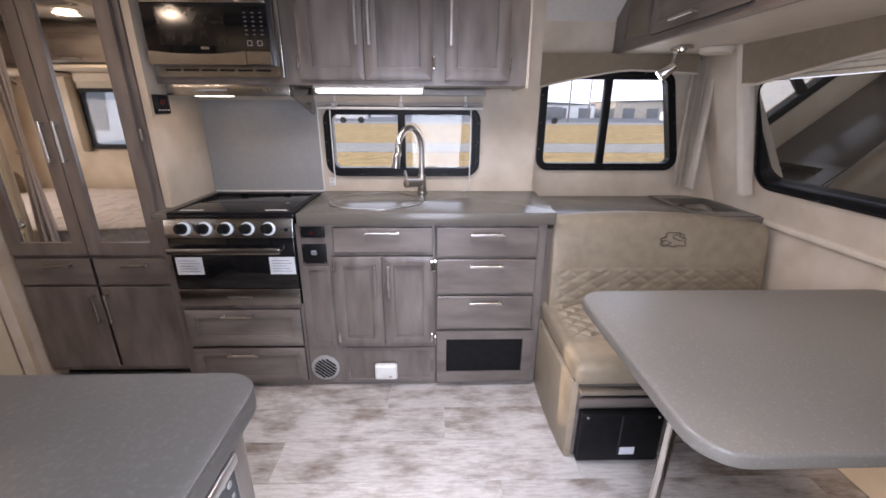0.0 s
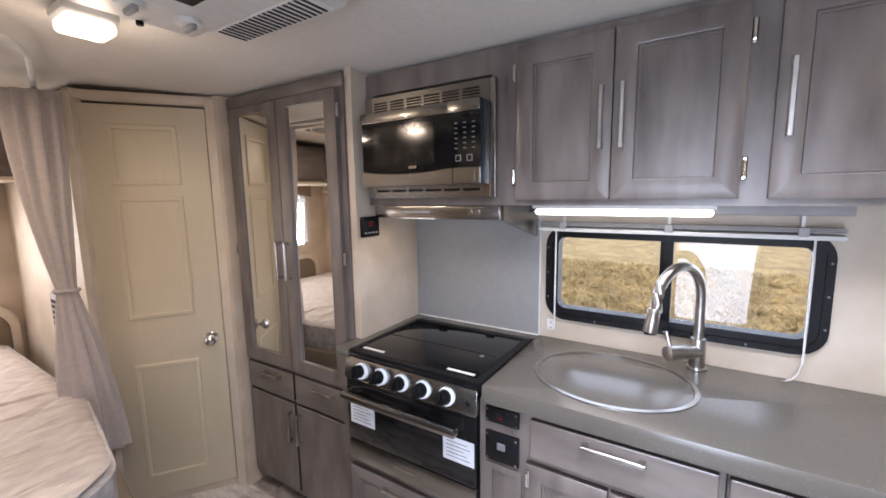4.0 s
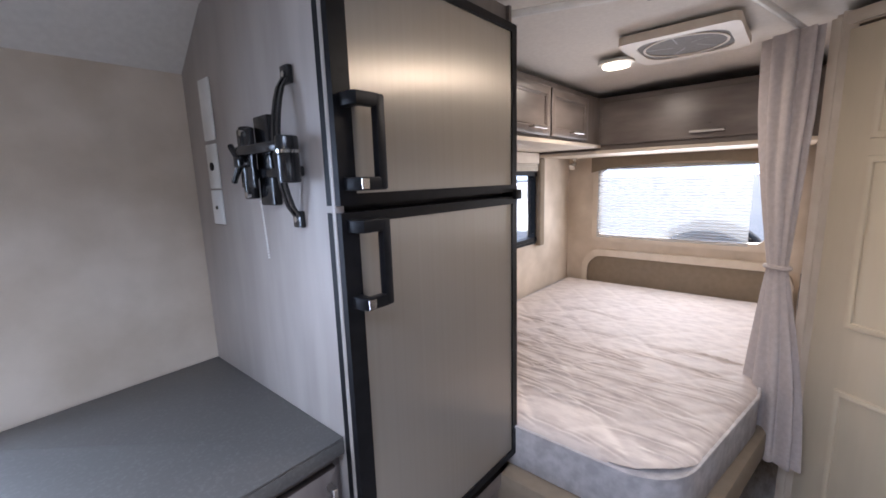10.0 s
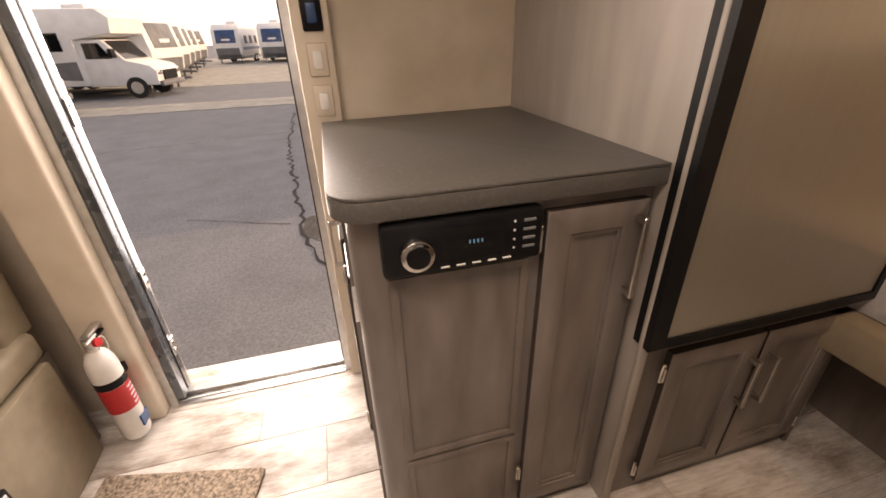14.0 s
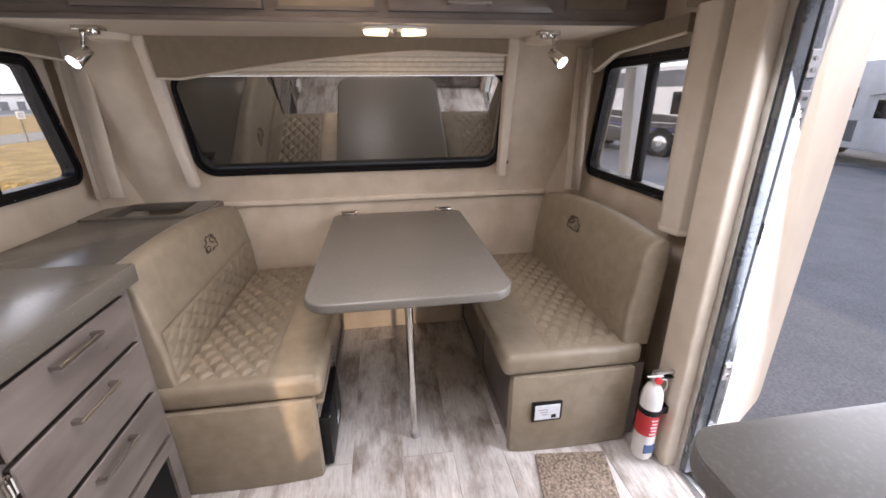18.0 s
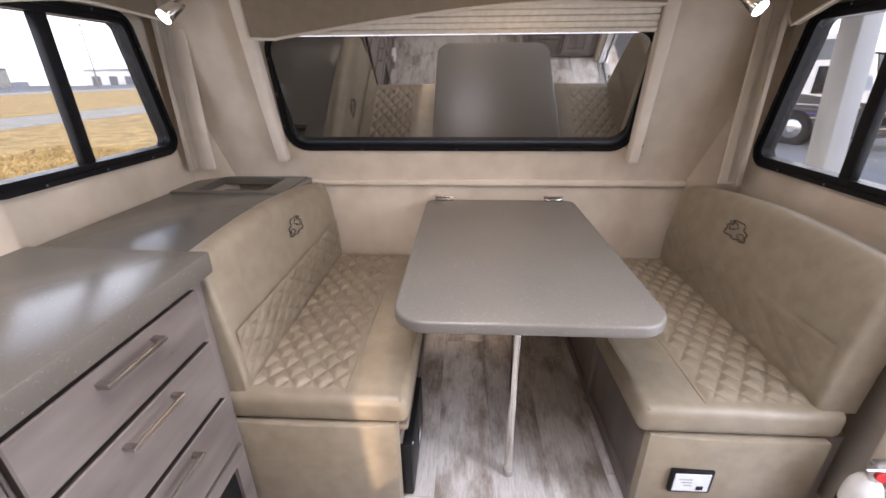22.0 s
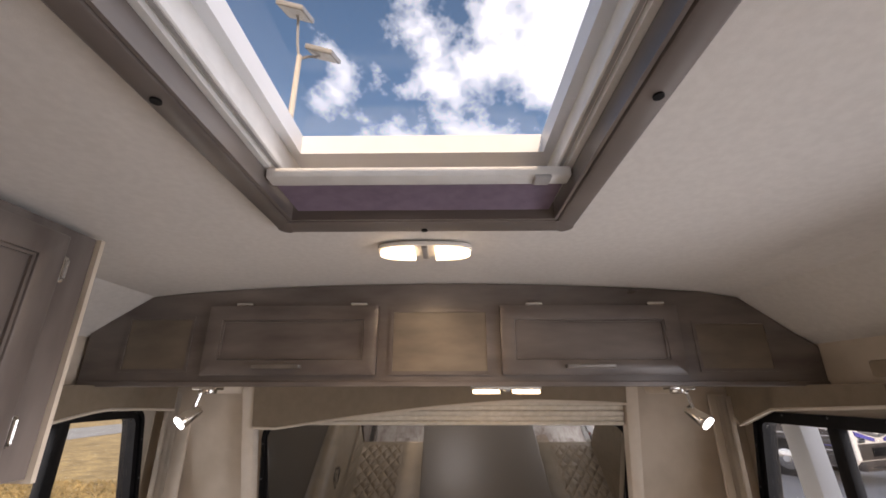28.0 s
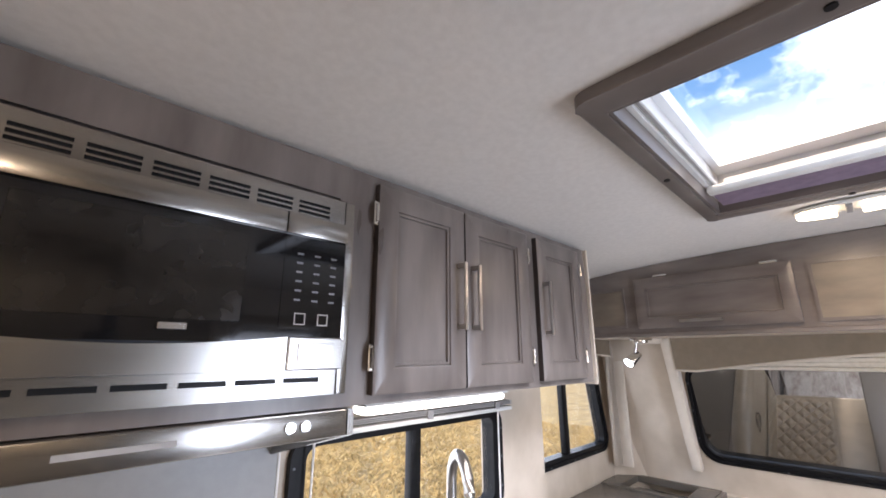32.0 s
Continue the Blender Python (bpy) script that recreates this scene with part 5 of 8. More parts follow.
# Fire extinguisher, bracket
e = thing("fire_extinguisher", (0.425, 0.045, 0.015), "white fire extinguisher with red label on a bracket", "fire extinguisher")
EC = (0.425, 0.042)
cylb = bmesh.new()
prof_e = [(0.0, 0.06), (0.034, 0.062), (0.039, 0.075), (0.039, 0.335), (0.036, 0.365), (0.026, 0.39), (0.014, 0.40), (0.014, 0.415), (0.0, 0.415)]
vs = [[cylb.verts.new((EC[0] + r_ * math.cos(a * math.pi / 14), EC[1] + r_ * math.sin(a * math.pi / 14), z)) for a in range(28)] for r_, z in prof_e[1:-1]]
for A, B in zip(vs, vs[1:]):
    for k in range(28):
        cylb.faces.new((A[k], A[(k + 1) % 28], B[(k + 1) % 28], B[k]))
cylb.faces.new(vs[0][::-1])
cylb.faces.new(vs[-1])
EXL = Matrix.Translation((0, 0, -0.03))
part("tank", cylb, WHITEPL, e, m=EXL)
part("red_label", cyl((*EC, 0.182), (*EC, 0.275), 0.0398, 28), RED, e, m=EXL)
part("strap", cyl((*EC, 0.277), (*EC, 0.302), 0.0405, 28), BLACK, e, m=EXL)
part("blue_label", box(EC[0] - 0.0395, EC[0] - 0.033, EC[1] - 0.02, EC[1] + 0.02, 0.10, 0.14), RVBLUE, e, m=EXL)
for j in range(5):
    part("print_line", box(EC[0] - 0.0408, EC[0] - 0.038, EC[1] - 0.012, EC[1] + 0.012 - 0.003 * (j % 2), 0.193 + j * 0.016, 0.197 + j * 0.016), PAPER, e, m=EXL)
part("valve", cyl((*EC, 0.41), (*EC, 0.445), 0.017, 16, bevel=0.003), ALU, e, m=EXL)
part("gauge", cyl((EC[0] - 0.016, EC[1] + 0.004, 0.428), (EC[0] - 0.026, EC[1] + 0.006, 0.43), 0.013, 16), RED, e, m=EXL)
part("lever", box(EC[0] - 0.011, EC[0] + 0.011, EC[1] - 0.075, EC[1] + 0.012, 0.446, 0.456, 0.003), ALU, e, "bare metal squeeze lever", EXL)
part("grip", box(EC[0] - 0.011, EC[0] + 0.011, EC[1] - 0.065, EC[1] - 0.01, 0.424, 0.433, 0.003), BLACK, e, m=EXL)
part("safety_pin", cyl((EC[0] - 0.01, EC[1] - 0.02, 0.44), (EC[0] - 0.03, EC[1] + 0.06, 0.462), 0.003, 8), WHITEPL, e, m=EXL)
part("pin_loop", tube([(EC[0] - 0.015, EC[1] - 0.02 + 0.02 * math.cos(a), 0.40 + 0.03 * math.sin(a)) for a in [i * math.pi / 6 for i in range(12)]], 0.002, 6, closed=True), WHITEPL, e, m=EXL)
part("bracket", box(EC[0] - 0.02, EC[0] + 0.02, -0.021, EC[1] - 0.03, 0.27, 0.30), BLACK, e, m=EXL)

# Door mat
mt = prism(rounded([(0.475, 0.17), (0.505, 0.455), (0.075, 0.535), (0.02, 0.275)], 0.01, 3), 0.002, 0.012, "z", bevel=0.003)
single("door_mat", mt, CARPET, "small brown loop-pile carpet mat on the floor", "door mat")

# Bed
PL = rounded([(REARX, -0.078), (-1.44, -0.078), (-1.44, 1.17), (-2.25, 1.30), (REARX, 1.30)], [0, 0, 0.16, 0.3, 0])
bd = thing("bed", (-2.5, 0.55, 0.0), "taupe bed platform with a rounded corner over a wood base", "bed")
part("base", box(REARX, -1.73, -0.075, 0.95, 0.0, 0.395), WOOD, bd)
part("platform", prism(PL, 0.395, 0.50, "z", bevel=0.012), VALANCE, bd, "taupe leatherette platform edge")
ms = thing("mattress", (-2.5, 0.58, 0.50), "bare quilted mattress with cream and grey ticking", "mattress")
MO = rounded([(REARX + 0.04, -0.06), (-1.50, -0.06), (-1.50, 1.135), (-2.2, 1.265), (REARX + 0.04, 1.265)], [0.05, 0.05, 0.17, 0.3, 0.05], 8)
part("side", prism(MO, 0.502, 0.652, "z", bevel=0.005), MATSIDE, ms)


def quilt_top():
    """The quilted top: a sheet that dips along diamond seams, with pulled wrinkles across the bed, clipped to the outline."""
    nx, ny = 420, 120
    x0, x1, y0, y1 = REARX + 0.045, -1.505, -0.055, 1.26
    X, Y = np.meshgrid(np.linspace(x0, x1, nx + 1), np.linspace(y0, y1, ny + 1), indexing="ij")
    lim = np.where(X > -2.2, 1.262 - (X + 2.2) / 0.7 * 0.13, 1.262)
    dx, dy = X + 1.68, Y - (lim - 0.17)
    r = np.hypot(dx, dy)
    out = (dx > 0) & (dy > 0) & (r > 0.17)
    rs = np.where(out, r, 1.0)
    X, Y = np.where(out, -1.68 + dx * 0.17 / rs, X), np.where(out, lim - 0.17 + dy * 0.17 / rs, Y)
    Y = np.minimum(Y, lim)
    edge = np.clip(np.minimum(np.minimum(X - x0, x1 - X), np.minimum(Y - y0, lim - Y)) / 0.05, 0, 1)
    A, B = (X * 0.9 + Y) / 0.30, (X * 0.9 - Y) / 0.30
    w = np.clip(np.minimum(np.abs(A - np.round(A)), np.abs(B - np.round(B))) / 0.12, 0, 1)
    Z = 0.646 + 0.02 * np.sqrt(edge) + 0.0045 * w ** 0.6
    rw = random.Random(12)
    for k in range(150):
        cx, cy = rw.gauss(-2.05, 0.26), rw.uniform(0.0, 1.2)
        if k % 3 == 0:
            cx, cy = rw.uniform(-2.1, -1.6), rw.uniform(-0.02, 0.5)
        half, tilt, wid, amp = rw.uniform(0.05, 0.20), rw.gauss(0.10, 0.10), rw.uniform(0.0055, 0.010), rw.uniform(0.003, 0.008)
        v = (Y - cy)
        u = (X - cx) - tilt * v - 0.25 * v * v
        fade = np.clip(1 - (v / half) ** 2, 0, 1)
        Z += amp * fade * edge * (np.exp(-((u - wid) / wid) ** 2) - 1.1 * np.exp(-((u + wid * 0.5) / (wid * 0.8)) ** 2))
    bm = bmesh.new()
    g = [[bm.verts.new((X[i, j], Y[i, j], Z[i, j] + 0.003 * noise.noise((X[i, j] * 9, Y[i, j] * 9, 1)))) for j in range(ny + 1)] for i in range(nx + 1)]
    for i in range(nx):
        for j in range(ny):
            bm.faces.new((g[i][j], g[i + 1][j], g[i + 1][j + 1], g[i][j + 1]))
    return bm


part("quilted_top", quilt_top(), MATTRESS, ms, "cream and taupe quilted cover", sharp=80)
pip = [(p[0], p[1], 0.650) for p in MO]
part("piping", tube(pip, 0.006, 6, closed=True), MATSIDE, ms)
hd = thing("bed_headboard", (REARX, 0.7, 0.62), "taupe padded headboard under the rear window", "headboard")
part("pad", prism(rounded([(0.10, 0.55), (1.30, 0.55), (1.30, 0.86), (0.10, 0.86)], [0.01, 0.01, 0.12, 0.12]), REARX + 0.003, REARX + 0.035, "x", bevel=0.01), VALANCE, hd)
part("surround", ring(rounded([(0.06, 0.54), (1.34, 0.54), (1.34, 0.91), (0.06, 0.91)], [0.01, 0.01, 0.15, 0.15]), rounded([(0.10, 0.55), (1.30, 0.55), (1.30, 0.86), (0.10, 0.86)], [0.01, 0.01, 0.12, 0.12]), REARX + 0.003, REARX + 0.045, "x"), TRIM, hd)

# Rear window with its sunlit shade
shade_mat = bpy.data.materials.new("sunlit_shade")
shade_mat.use_nodes = True
_n, _l = shade_mat.node_tree.nodes, shade_mat.node_tree.links
_n.clear()
_o, _t, _d, _m = _n.new("ShaderNodeOutputMaterial"), _n.new("ShaderNodeBsdfTranslucent"), _n.new("ShaderNodeBsdfDiffuse"), _n.new("ShaderNodeMixShader")
_t.inputs["Color"].default_value = (0.80, 0.84, 0.88, 1)
_d.inputs["Color"].default_value = (0.75, 0.72, 0.66, 1)
_m.inputs["Fac"].default_value = 0.35
_l.new(_t.outputs["BSDF"], _m.inputs[1])
_l.new(_d.outputs["BSDF"], _m.inputs[2])
_c, _k = _n.new("ShaderNodeBsdfTransparent"), _n.new("ShaderNodeMixShader")
_k.inputs["Fac"].default_value = 0.42
_l.new(_m.outputs["Shader"], _k.inputs[1])
_l.new(_c.outputs["BSDF"], _k.inputs[2])
_l.new(_k.outputs["Shader"], _o.inputs["Surface"])
w = _placed(tagged(new("window_rear"), "rear window with a glowing sunlit pleated shade", "window", kind="structure"), (REARX, 0.7, 1.0))
ra = rounded([(0.12, 0.97), (1.27, 0.97), (1.27, 1.56), (0.12, 1.56)], 0.05)
rb = rounded([(0.17, 1.02), (1.18, 1.02), (1.18, 1.51), (0.17, 1.51)], 0.04)
part("window_frame", ring(ra, rb, REARX - 0.05, REARX + 0.012, "x"), TRIM, w)
part("pane", prism(rb, REARX - 0.045, REARX - 0.04, "x"), GLASS, w).visible_shadow = False
shb = bmesh.new()
nz = 26
for k in range(nz):
    za, zb = 1.0 + 0.53 * k / nz, 1.0 + 0.53 * (k + 1) / nz
    zm = (za + zb) / 2
    for (a, xa), (c_, xc) in (((za, 0.0), (zm, 0.007)), ((zm, 0.007), (zb, 0.0))):
        q = [shb.verts.new(p) for p in ((REARX + 0.014 + xa, 0.16, a), (REARX + 0.014 + xa, 1.10, a), (REARX + 0.014 + xc, 1.10, c_), (REARX + 0.014 + xc, 0.16, c_))]
        shb.faces.new(q)
part("pleated_shade", shb, shade_mat, w, "white pleated shade, pulled down")
sp = thing("spare_tyre", (-3.82, 0.86, 0.35), "covered spare tyre on the rear wall outside", "spare tyre")
part("tyre", cyl((-3.72, 0.86, 0.76), (-3.92, 0.86, 0.76), 0.38, 32, bevel=0.04), RUBBER, sp)
part("mount", cyl((-3.62, 0.86, 0.76), (-3.73, 0.86, 0.76), 0.06, 14), RVGREY, sp)

# Bedroom overhead cabinets
c = thing("bedroom_side_cabinet", (-2.3, 0.15, 1.64), "dark grey wood overhead cabinet along the bedroom side", "cabinet", "bedroom cabinets")
part("body", box(-3.02, -1.545, -0.075, 0.345, 1.655, 1.93), WOOD, c)
part("bottom_rail", box(-3.02, -1.545, -0.075, 0.36, 1.635, 1.655, 0.003), TRIM, c, "pale underside board")
for x0, x1 in ((1.56, 1.93), (1.95, 2.33), (2.345, 2.80)):
    d = shaker("door", x0, x1, 1.672, 1.90, -0.345, c, D, WOOD_H, 0.04)
    handle((x0 + x1) / 2 + 0.04, -0.364, 1.70, 0.13, d, D)
c = thing("bedroom_rear_cabinet", (-3.3, 0.8, 1.6), "dark grey wood overhead cabinet above the rear window", "cabinet", "bedroom cabinets")
part("body", box(REARX, -3.022, -0.075, 1.36, 1.62, 1.93), WOOD_H, c)
part("bottom_rail", box(REARX, -3.0, -0.075, 1.36, 1.60, 1.62, 0.003), TRIM, c)
R_ = REAR
d = slab_front("door", 0.37, 1.33, 1.65, 1.90, 3.02, c, R_)
handle(0.92, 3.001, 1.685, 0.16, d, R_)
v = thing("rear_valance", (REARX, 0.7, 1.5), "taupe fabric valance over the rear window", "valance")
va = [(0.12, 1.60), (1.30, 1.60), (1.30, 1.50)] + [(1.30 - 1.18 * i / 12, 1.50 + 0.045 * math.sin(math.pi * i / 12)) for i in range(1, 12)] + [(0.12, 1.49)]
part("cloth", prism(va, REARX + 0.03, REARX + 0.055, "x"), VALANCE, v)
for y in (0.02, 1.25):
    l = thing("reading_light", (-3.42, y, 1.60), "small nickel reading spot under the bedroom cabinet", "reading light", "reading lights")
    part("mount", cyl((-3.42, y, 1.60), (-3.42, y, 1.585), 0.022, 16), CHROME, l)
    part("stem", cyl((-3.42, y, 1.585), (-3.42, y, 1.56), 0.006, 10), CHROME, l)
    part("head", cyl((-3.43, y, 1.57), (-3.38, y, 1.53), 0.016, 16, 0.022), CHROME, l)
for x in (-3.03, -2.17):
    dr = thing("side_window_drape", (x, -0.06, 0.98), "narrow taupe drape beside the bedroom window", "drape", "bedroom drapes")
    part("cloth", box(x - 0.035, x + 0.035, -0.078, -0.035, 0.99, 1.60, 0.012, 3), VALANCE, dr)
v = thing("side_valance", (-2.6, -0.05, 1.5), "raised pleated shade over the bedroom side window", "shade")
part("head", box(-2.99, -2.21, -0.078, -0.04, 1.56, 1.63, 0.004), DRAPE, v)
for i in range(4):
    part("pleat", box(-2.98, -2.22, -0.075, -0.045, 1.512 + i * 0.012, 1.522 + i * 0.012, 0.002, 1), BLIND, v)
vp = thing("bath_wall_vent", (-2.75, 1.37, 0.85), "dark metal vent plate on the bathroom wall", "vent")
part("plate", box(-2.92, -2.74, 1.355, 1.37, 0.80, 1.02, 0.004), GREYPL, vp)
for i in range(6):
    part("slot", box(-2.90, -2.76, 1.352, 1.357, 0.825 + i * 0.03, 0.84 + i * 0.03), BLACK, vp)

# Bathroom door at an angle, in its wall
BD = Matrix.Translation((-2.33, 1.37, 0)) @ Matrix.Rotation(radians(54.5), 4, "Z")
BW = 0.55
single("wall_bath_front", wall_with_holes(-0.03, BW + 0.10, 0, 1.965, 0.02, 0.06, [(0.0, 0.492, 0.03, 1.918)]), WALL, "cream bathroom wall round the door", "wall", kind="structure", m=BD)
single("wall_bath_corner", box(-2.03, -1.986, 1.80, 2.27, 0, 1.965), WALL, "cream wall post beside the wardrobe", "wall", kind="structure")
dr = _placed(tagged(new("bathroom_door"), "closed cream three-panel bathroom door with a glass knob", "door", kind="structure"), tuple(BD @ Vector((0.3, 0, 0))))
lf = part("leaf", box(0.003, 0.49, 0.012, 0.042, 0.035, 1.908, 0.003), DOORPAINT, dr, m=BD)
for x0, x1 in ((0.107, 0.372),):
    for z0, z1 in ((1.56, 1.825), (0.942, 1.508), (0.14, 0.72)):
        p = ring(rect(x0, x1, z0, z1), rect(x0 + 0.022, x1 - 0.022, z0 + 0.022, z1 - 0.022), 0.004, 0.0125, "y")
        bmesh.ops.bevel(p, geom=[e for e in p.edges if all(abs(v.co.y - 0.004) < 1e-5 for v in e.verts) and e.calc_length() > 0.05], offset=0.007, segments=2, profile=0.5, affect="EDGES")
        part("moulded_panel", p, DOORPAINT, lf, m=BD)
kn = part("knob", cyl((0.435, 0.012, 0.815), (0.435, 0.004, 0.815), 0.03, 24, bevel=0.003), CHROME, dr, m=BD)
part("knob_neck", cyl((0.435, 0.004, 0.815), (0.435, -0.03, 0.815), 0.011, 16), CHROME, kn, m=BD)
kb = bmesh.new()
bmesh.ops.create_icosphere(kb, subdivisions=2, radius=0.028)
kb.transform(Matrix.Translation((0.435, -0.045, 0.815)) @ Matrix.Diagonal((1, 0.75, 1, 1)))
part("knob_grip", kb, CHROME, kn, "faceted glass-like knob", m=BD, sharp=5)
tr = thing("bathroom_door_trim", tuple(BD @ Vector((0.3, 0, 0))), "cream trim strips beside the bathroom door", "trim", kind="structure")
part("right_strip", box(0.494, BW + 0.03, -0.005, 0.02, 0.0, 1.95, 0.004), TRIM, tr, m=BD)
part("left_strip", box(-0.03, 0.001, -0.005, 0.02, 0.0, 1.95, 0.004), TRIM, tr, m=BD)
part("head_strip", box(0.002, 0.493, 0.006, 0.02, 1.922, 1.96, 0.003), TRIM, tr, m=BD)


# Curtain, gathered and tied, on its bent rail
def curtain_body(cx, cy, z0, z1, tie, ang, name, parent):
    bm = bmesh.new()
    n, rows = 90, 46
    prev = None
    for k in range(rows + 1):
        z = z0 + (z1 - z0) * k / rows
        g = (z - tie) / (z1 - tie) if z > tie else (tie - z) / (tie - z0)
        half = 0.034 + (0.050 if z > tie else 0.066) * math.sin(min(g, 1) * math.pi / 2) ** 0.9
        shift = -0.035 * math.sin(min(1, max(0, g)) * math.pi / 2) if z > tie else 0.035 * g
        cur = []
        for i in range(n):
            a = 2 * math.pi * i / n
            fold = 1 + 0.22 * math.sin(9 * a + 0.6 * math.sin(z * 6)) * min(1, 0.35 + g)
            u = half * math.cos(a) * fold + shift
            w_ = half * 0.42 * math.sin(a) * fold
            cur.append(bm.verts.new((cx + u * math.cos(ang) - w_ * math.sin(ang), cy + u * math.sin(ang) + w_ * math.cos(ang), z)))
        if prev:
            for i in range(n):
                bm.faces.new((prev[i], prev[(i + 1) % n], cur[(i + 1) % n], cur[i]))
        prev = cur
    bmesh.ops.recalc_face_normals(bm, faces=bm.faces)
    return part(name, bm, FABRIC, parent, sharp=80)


cu = thing("privacy_curtain", (-2.3, 1.28, 0.38), "mauve-grey curtain tied back beside the bed", "curtain")
curtain_body(-2.32, 1.275, 0.385, 1.93, 1.12, radians(54), "cloth", cu)
part("tie_band", tube([(-2.32 + 0.043 * math.cos(a) * 0.59 - 0.022 * math.sin(a) * 0.8, 1.275 + 0.043 * math.cos(a) * 0.8 + 0.022 * math.sin(a) * 0.59, 1.12) for a in [i * math.pi / 8 for i in range(16)]], 0.008, 6, closed=True), FABRIC, cu)
rl = thing("curtain_rail", (-1.9, 1.0, 1.94), "white bent curtain rail under the ceiling", "curtain rail")
rp = [(-1.53, 0.62, 1.945), (-1.66, 0.90, 1.955), (-1.70, 0.99, 1.957), (-1.76, 1.08, 1.957), (-1.90, 1.16, 1.955), (-2.47, 1.30, 1.945)]
part("rail", tube(rp, 0.011, 8), WHITEPL, rl)
part("clip", box(-1.715, -1.685, 0.95, 0.99, 1.94, 1.98, 0.003), GREYPL, rl)

# Roof fan and bedroom lamp
f = thing("roof_vent_fan", (-2.28, 0.94, 1.95), "cream roof vent with a dark round fan behind a screen", "vent fan")
fo = rounded([(-2.47, 0.745), (-2.085, 0.745), (-2.085, 1.125), (-2.47, 1.125)], 0.03)
fi = rounded([(-2.43, 0.785), (-2.125, 0.785), (-2.125, 1.085), (-2.43, 1.085)], 0.09)
part("frame", ring(fo, fi, 1.945, 1.975, "z"), TRIM, f)
part("screen", prism(fi, 1.9495, 1.9515, "z"), FANMESH, f, "brown-grey mesh screen")
part("backing", prism(fi, 1.966, 1.970, "z"), BLACK, f)
part("screen_ring", ring([(-2.277 + 0.142 * math.cos(a * math.pi / 20), 0.935 + 0.142 * math.sin(a * math.pi / 20)) for a in range(40)], [(-2.277 + 0.134 * math.cos(a * math.pi / 20), 0.935 + 0.134 * math.sin(a * math.pi / 20)) for a in range(40)], 1.946, 1.9498, "z"), TRIM, f)
part("hub", cyl((-2.277, 0.935, 1.953), (-2.277, 0.935, 1.962), 0.035, 20, bevel=0.003), BLACK, f)
for i in range(5):
    a = i * 2 * math.pi / 5
    bl = box(0.035, 0.13, -0.022, 0.022, -0.003, 0.003, 0.001, 1)
    bl.transform(Matrix.Translation((-2.277, 0.935, 1.958)) @ Matrix.Rotation(a, 4, "Z") @ Matrix.Rotation(radians(18), 4, "X"))
    part("blade", bl, GREYPL, f)


def dome_light(name, x, y, z, label, twin=True, w=0.12, d=0.045, turn=0):
    """A low oval lamp with one or two lit lenses and a rocker between."""
    t = thing(name, (x, y, z - 0.03), label, "ceiling light", "ceiling lights")
    m = Matrix.Translation((x, y, z)) @ Matrix.Rotation(radians(turn), 4, "Z")
    o = [((w * abs(math.cos(a)) ** 0.8) * math.copysign(1, math.cos(a)), (d * abs(math.sin(a)) ** 0.8) * math.copysign(1, math.sin(a))) for a in [i * 2 * math.pi / 40 for i in range(40)]]
    part("base", prism([(p[0] * 1.04, p[1] * 1.08) for p in o], -0.012, 0.0, "z", bevel=0.003), WHITEPL, t, m=m)
    if twin:
        for s in (-1, 1):
            h = [(p[0] + 0, p[1]) for p in o if p[0] * s > 0.012]
            h = sorted(h, key=lambda p: math.atan2(p[1], p[0] - s * 0.04))
            part("lens", prism(h, -0.026, -0.012, "z", bevel=0.005), LAMPLIT, t, m=m)
        part("rocker", box(-0.008, 0.008, -d, d, -0.02, -0.012, 0.003), GREYPL, t, m=m)
    else:
        part("lens", prism([(p[0] * 0.8, p[1] * 0.8) for p in o], -0.026, -0.012, "z", bevel=0.006), LAMPLIT, t, m=m)
    return t


dome_light("ceiling_light", 0.563, 1.188, 1.985, "lit oval twin ceiling light", turn=90)
dome_light("ceiling_light", 1.074, 0.923, 1.638, "lit oval twin light under the overhead cabinet", turn=90)
dome_light("ceiling_light", -2.36, 0.655, 1.962, "lit round ceiling light in the bedroom", False, 0.07, 0.06, 90)
q = thing("ceiling_light", (-1.45, 1.17, 1.92), "lit square glass ceiling light by the air conditioner", "ceiling light", "ceiling lights")
part("base", box(-1.51, -1.40, 1.11, 1.23, 1.962, 1.985, 0.006), WHITEPL, q)
part("lens", box(-1.505, -1.405, 1.115, 1.225, 1.925, 1.962, 0.014, 3), FROST, q)
part("bulb", box(-1.48, -1.43, 1.14, 1.20, 1.922, 1.930, 0.003), LAMPLIT, q)

# Air conditioner under the ceiling
ac = thing("air_conditioner", (-1.0, 1.17, 1.9), "white ceiling air conditioner with louvred grilles", "air conditioner")
part("shroud", prism(rounded([(-1.20, 0.915), (-0.762, 0.915), (-0.762, 1.455), (-1.20, 1.455)], 0.05), 1.93, 1.99, "z", bevel=0.014), WHITEPL, ac)
part("control_plate", prism(rounded([(-1.245, 1.07), (-0.80, 1.07), (-0.80, 1.333), (-1.245, 1.333)], 0.01), 1.921, 1.99, "z", bevel=0.006), WHITEPL, ac)
for y0 in (0.945, 1.345):
    g = part("grille", box(-1.165, -0.82, y0, y0 + 0.09, 1.926, 1.931, 0.002, 1), WHITEPL, ac)
    for i in range(18):
        part("louvre_slot", box(-1.158 + i * 0.0187, -1.150 + i * 0.0187, y0 + 0.006, y0 + 0.084, 1.9245, 1.9275), BLACK, g)
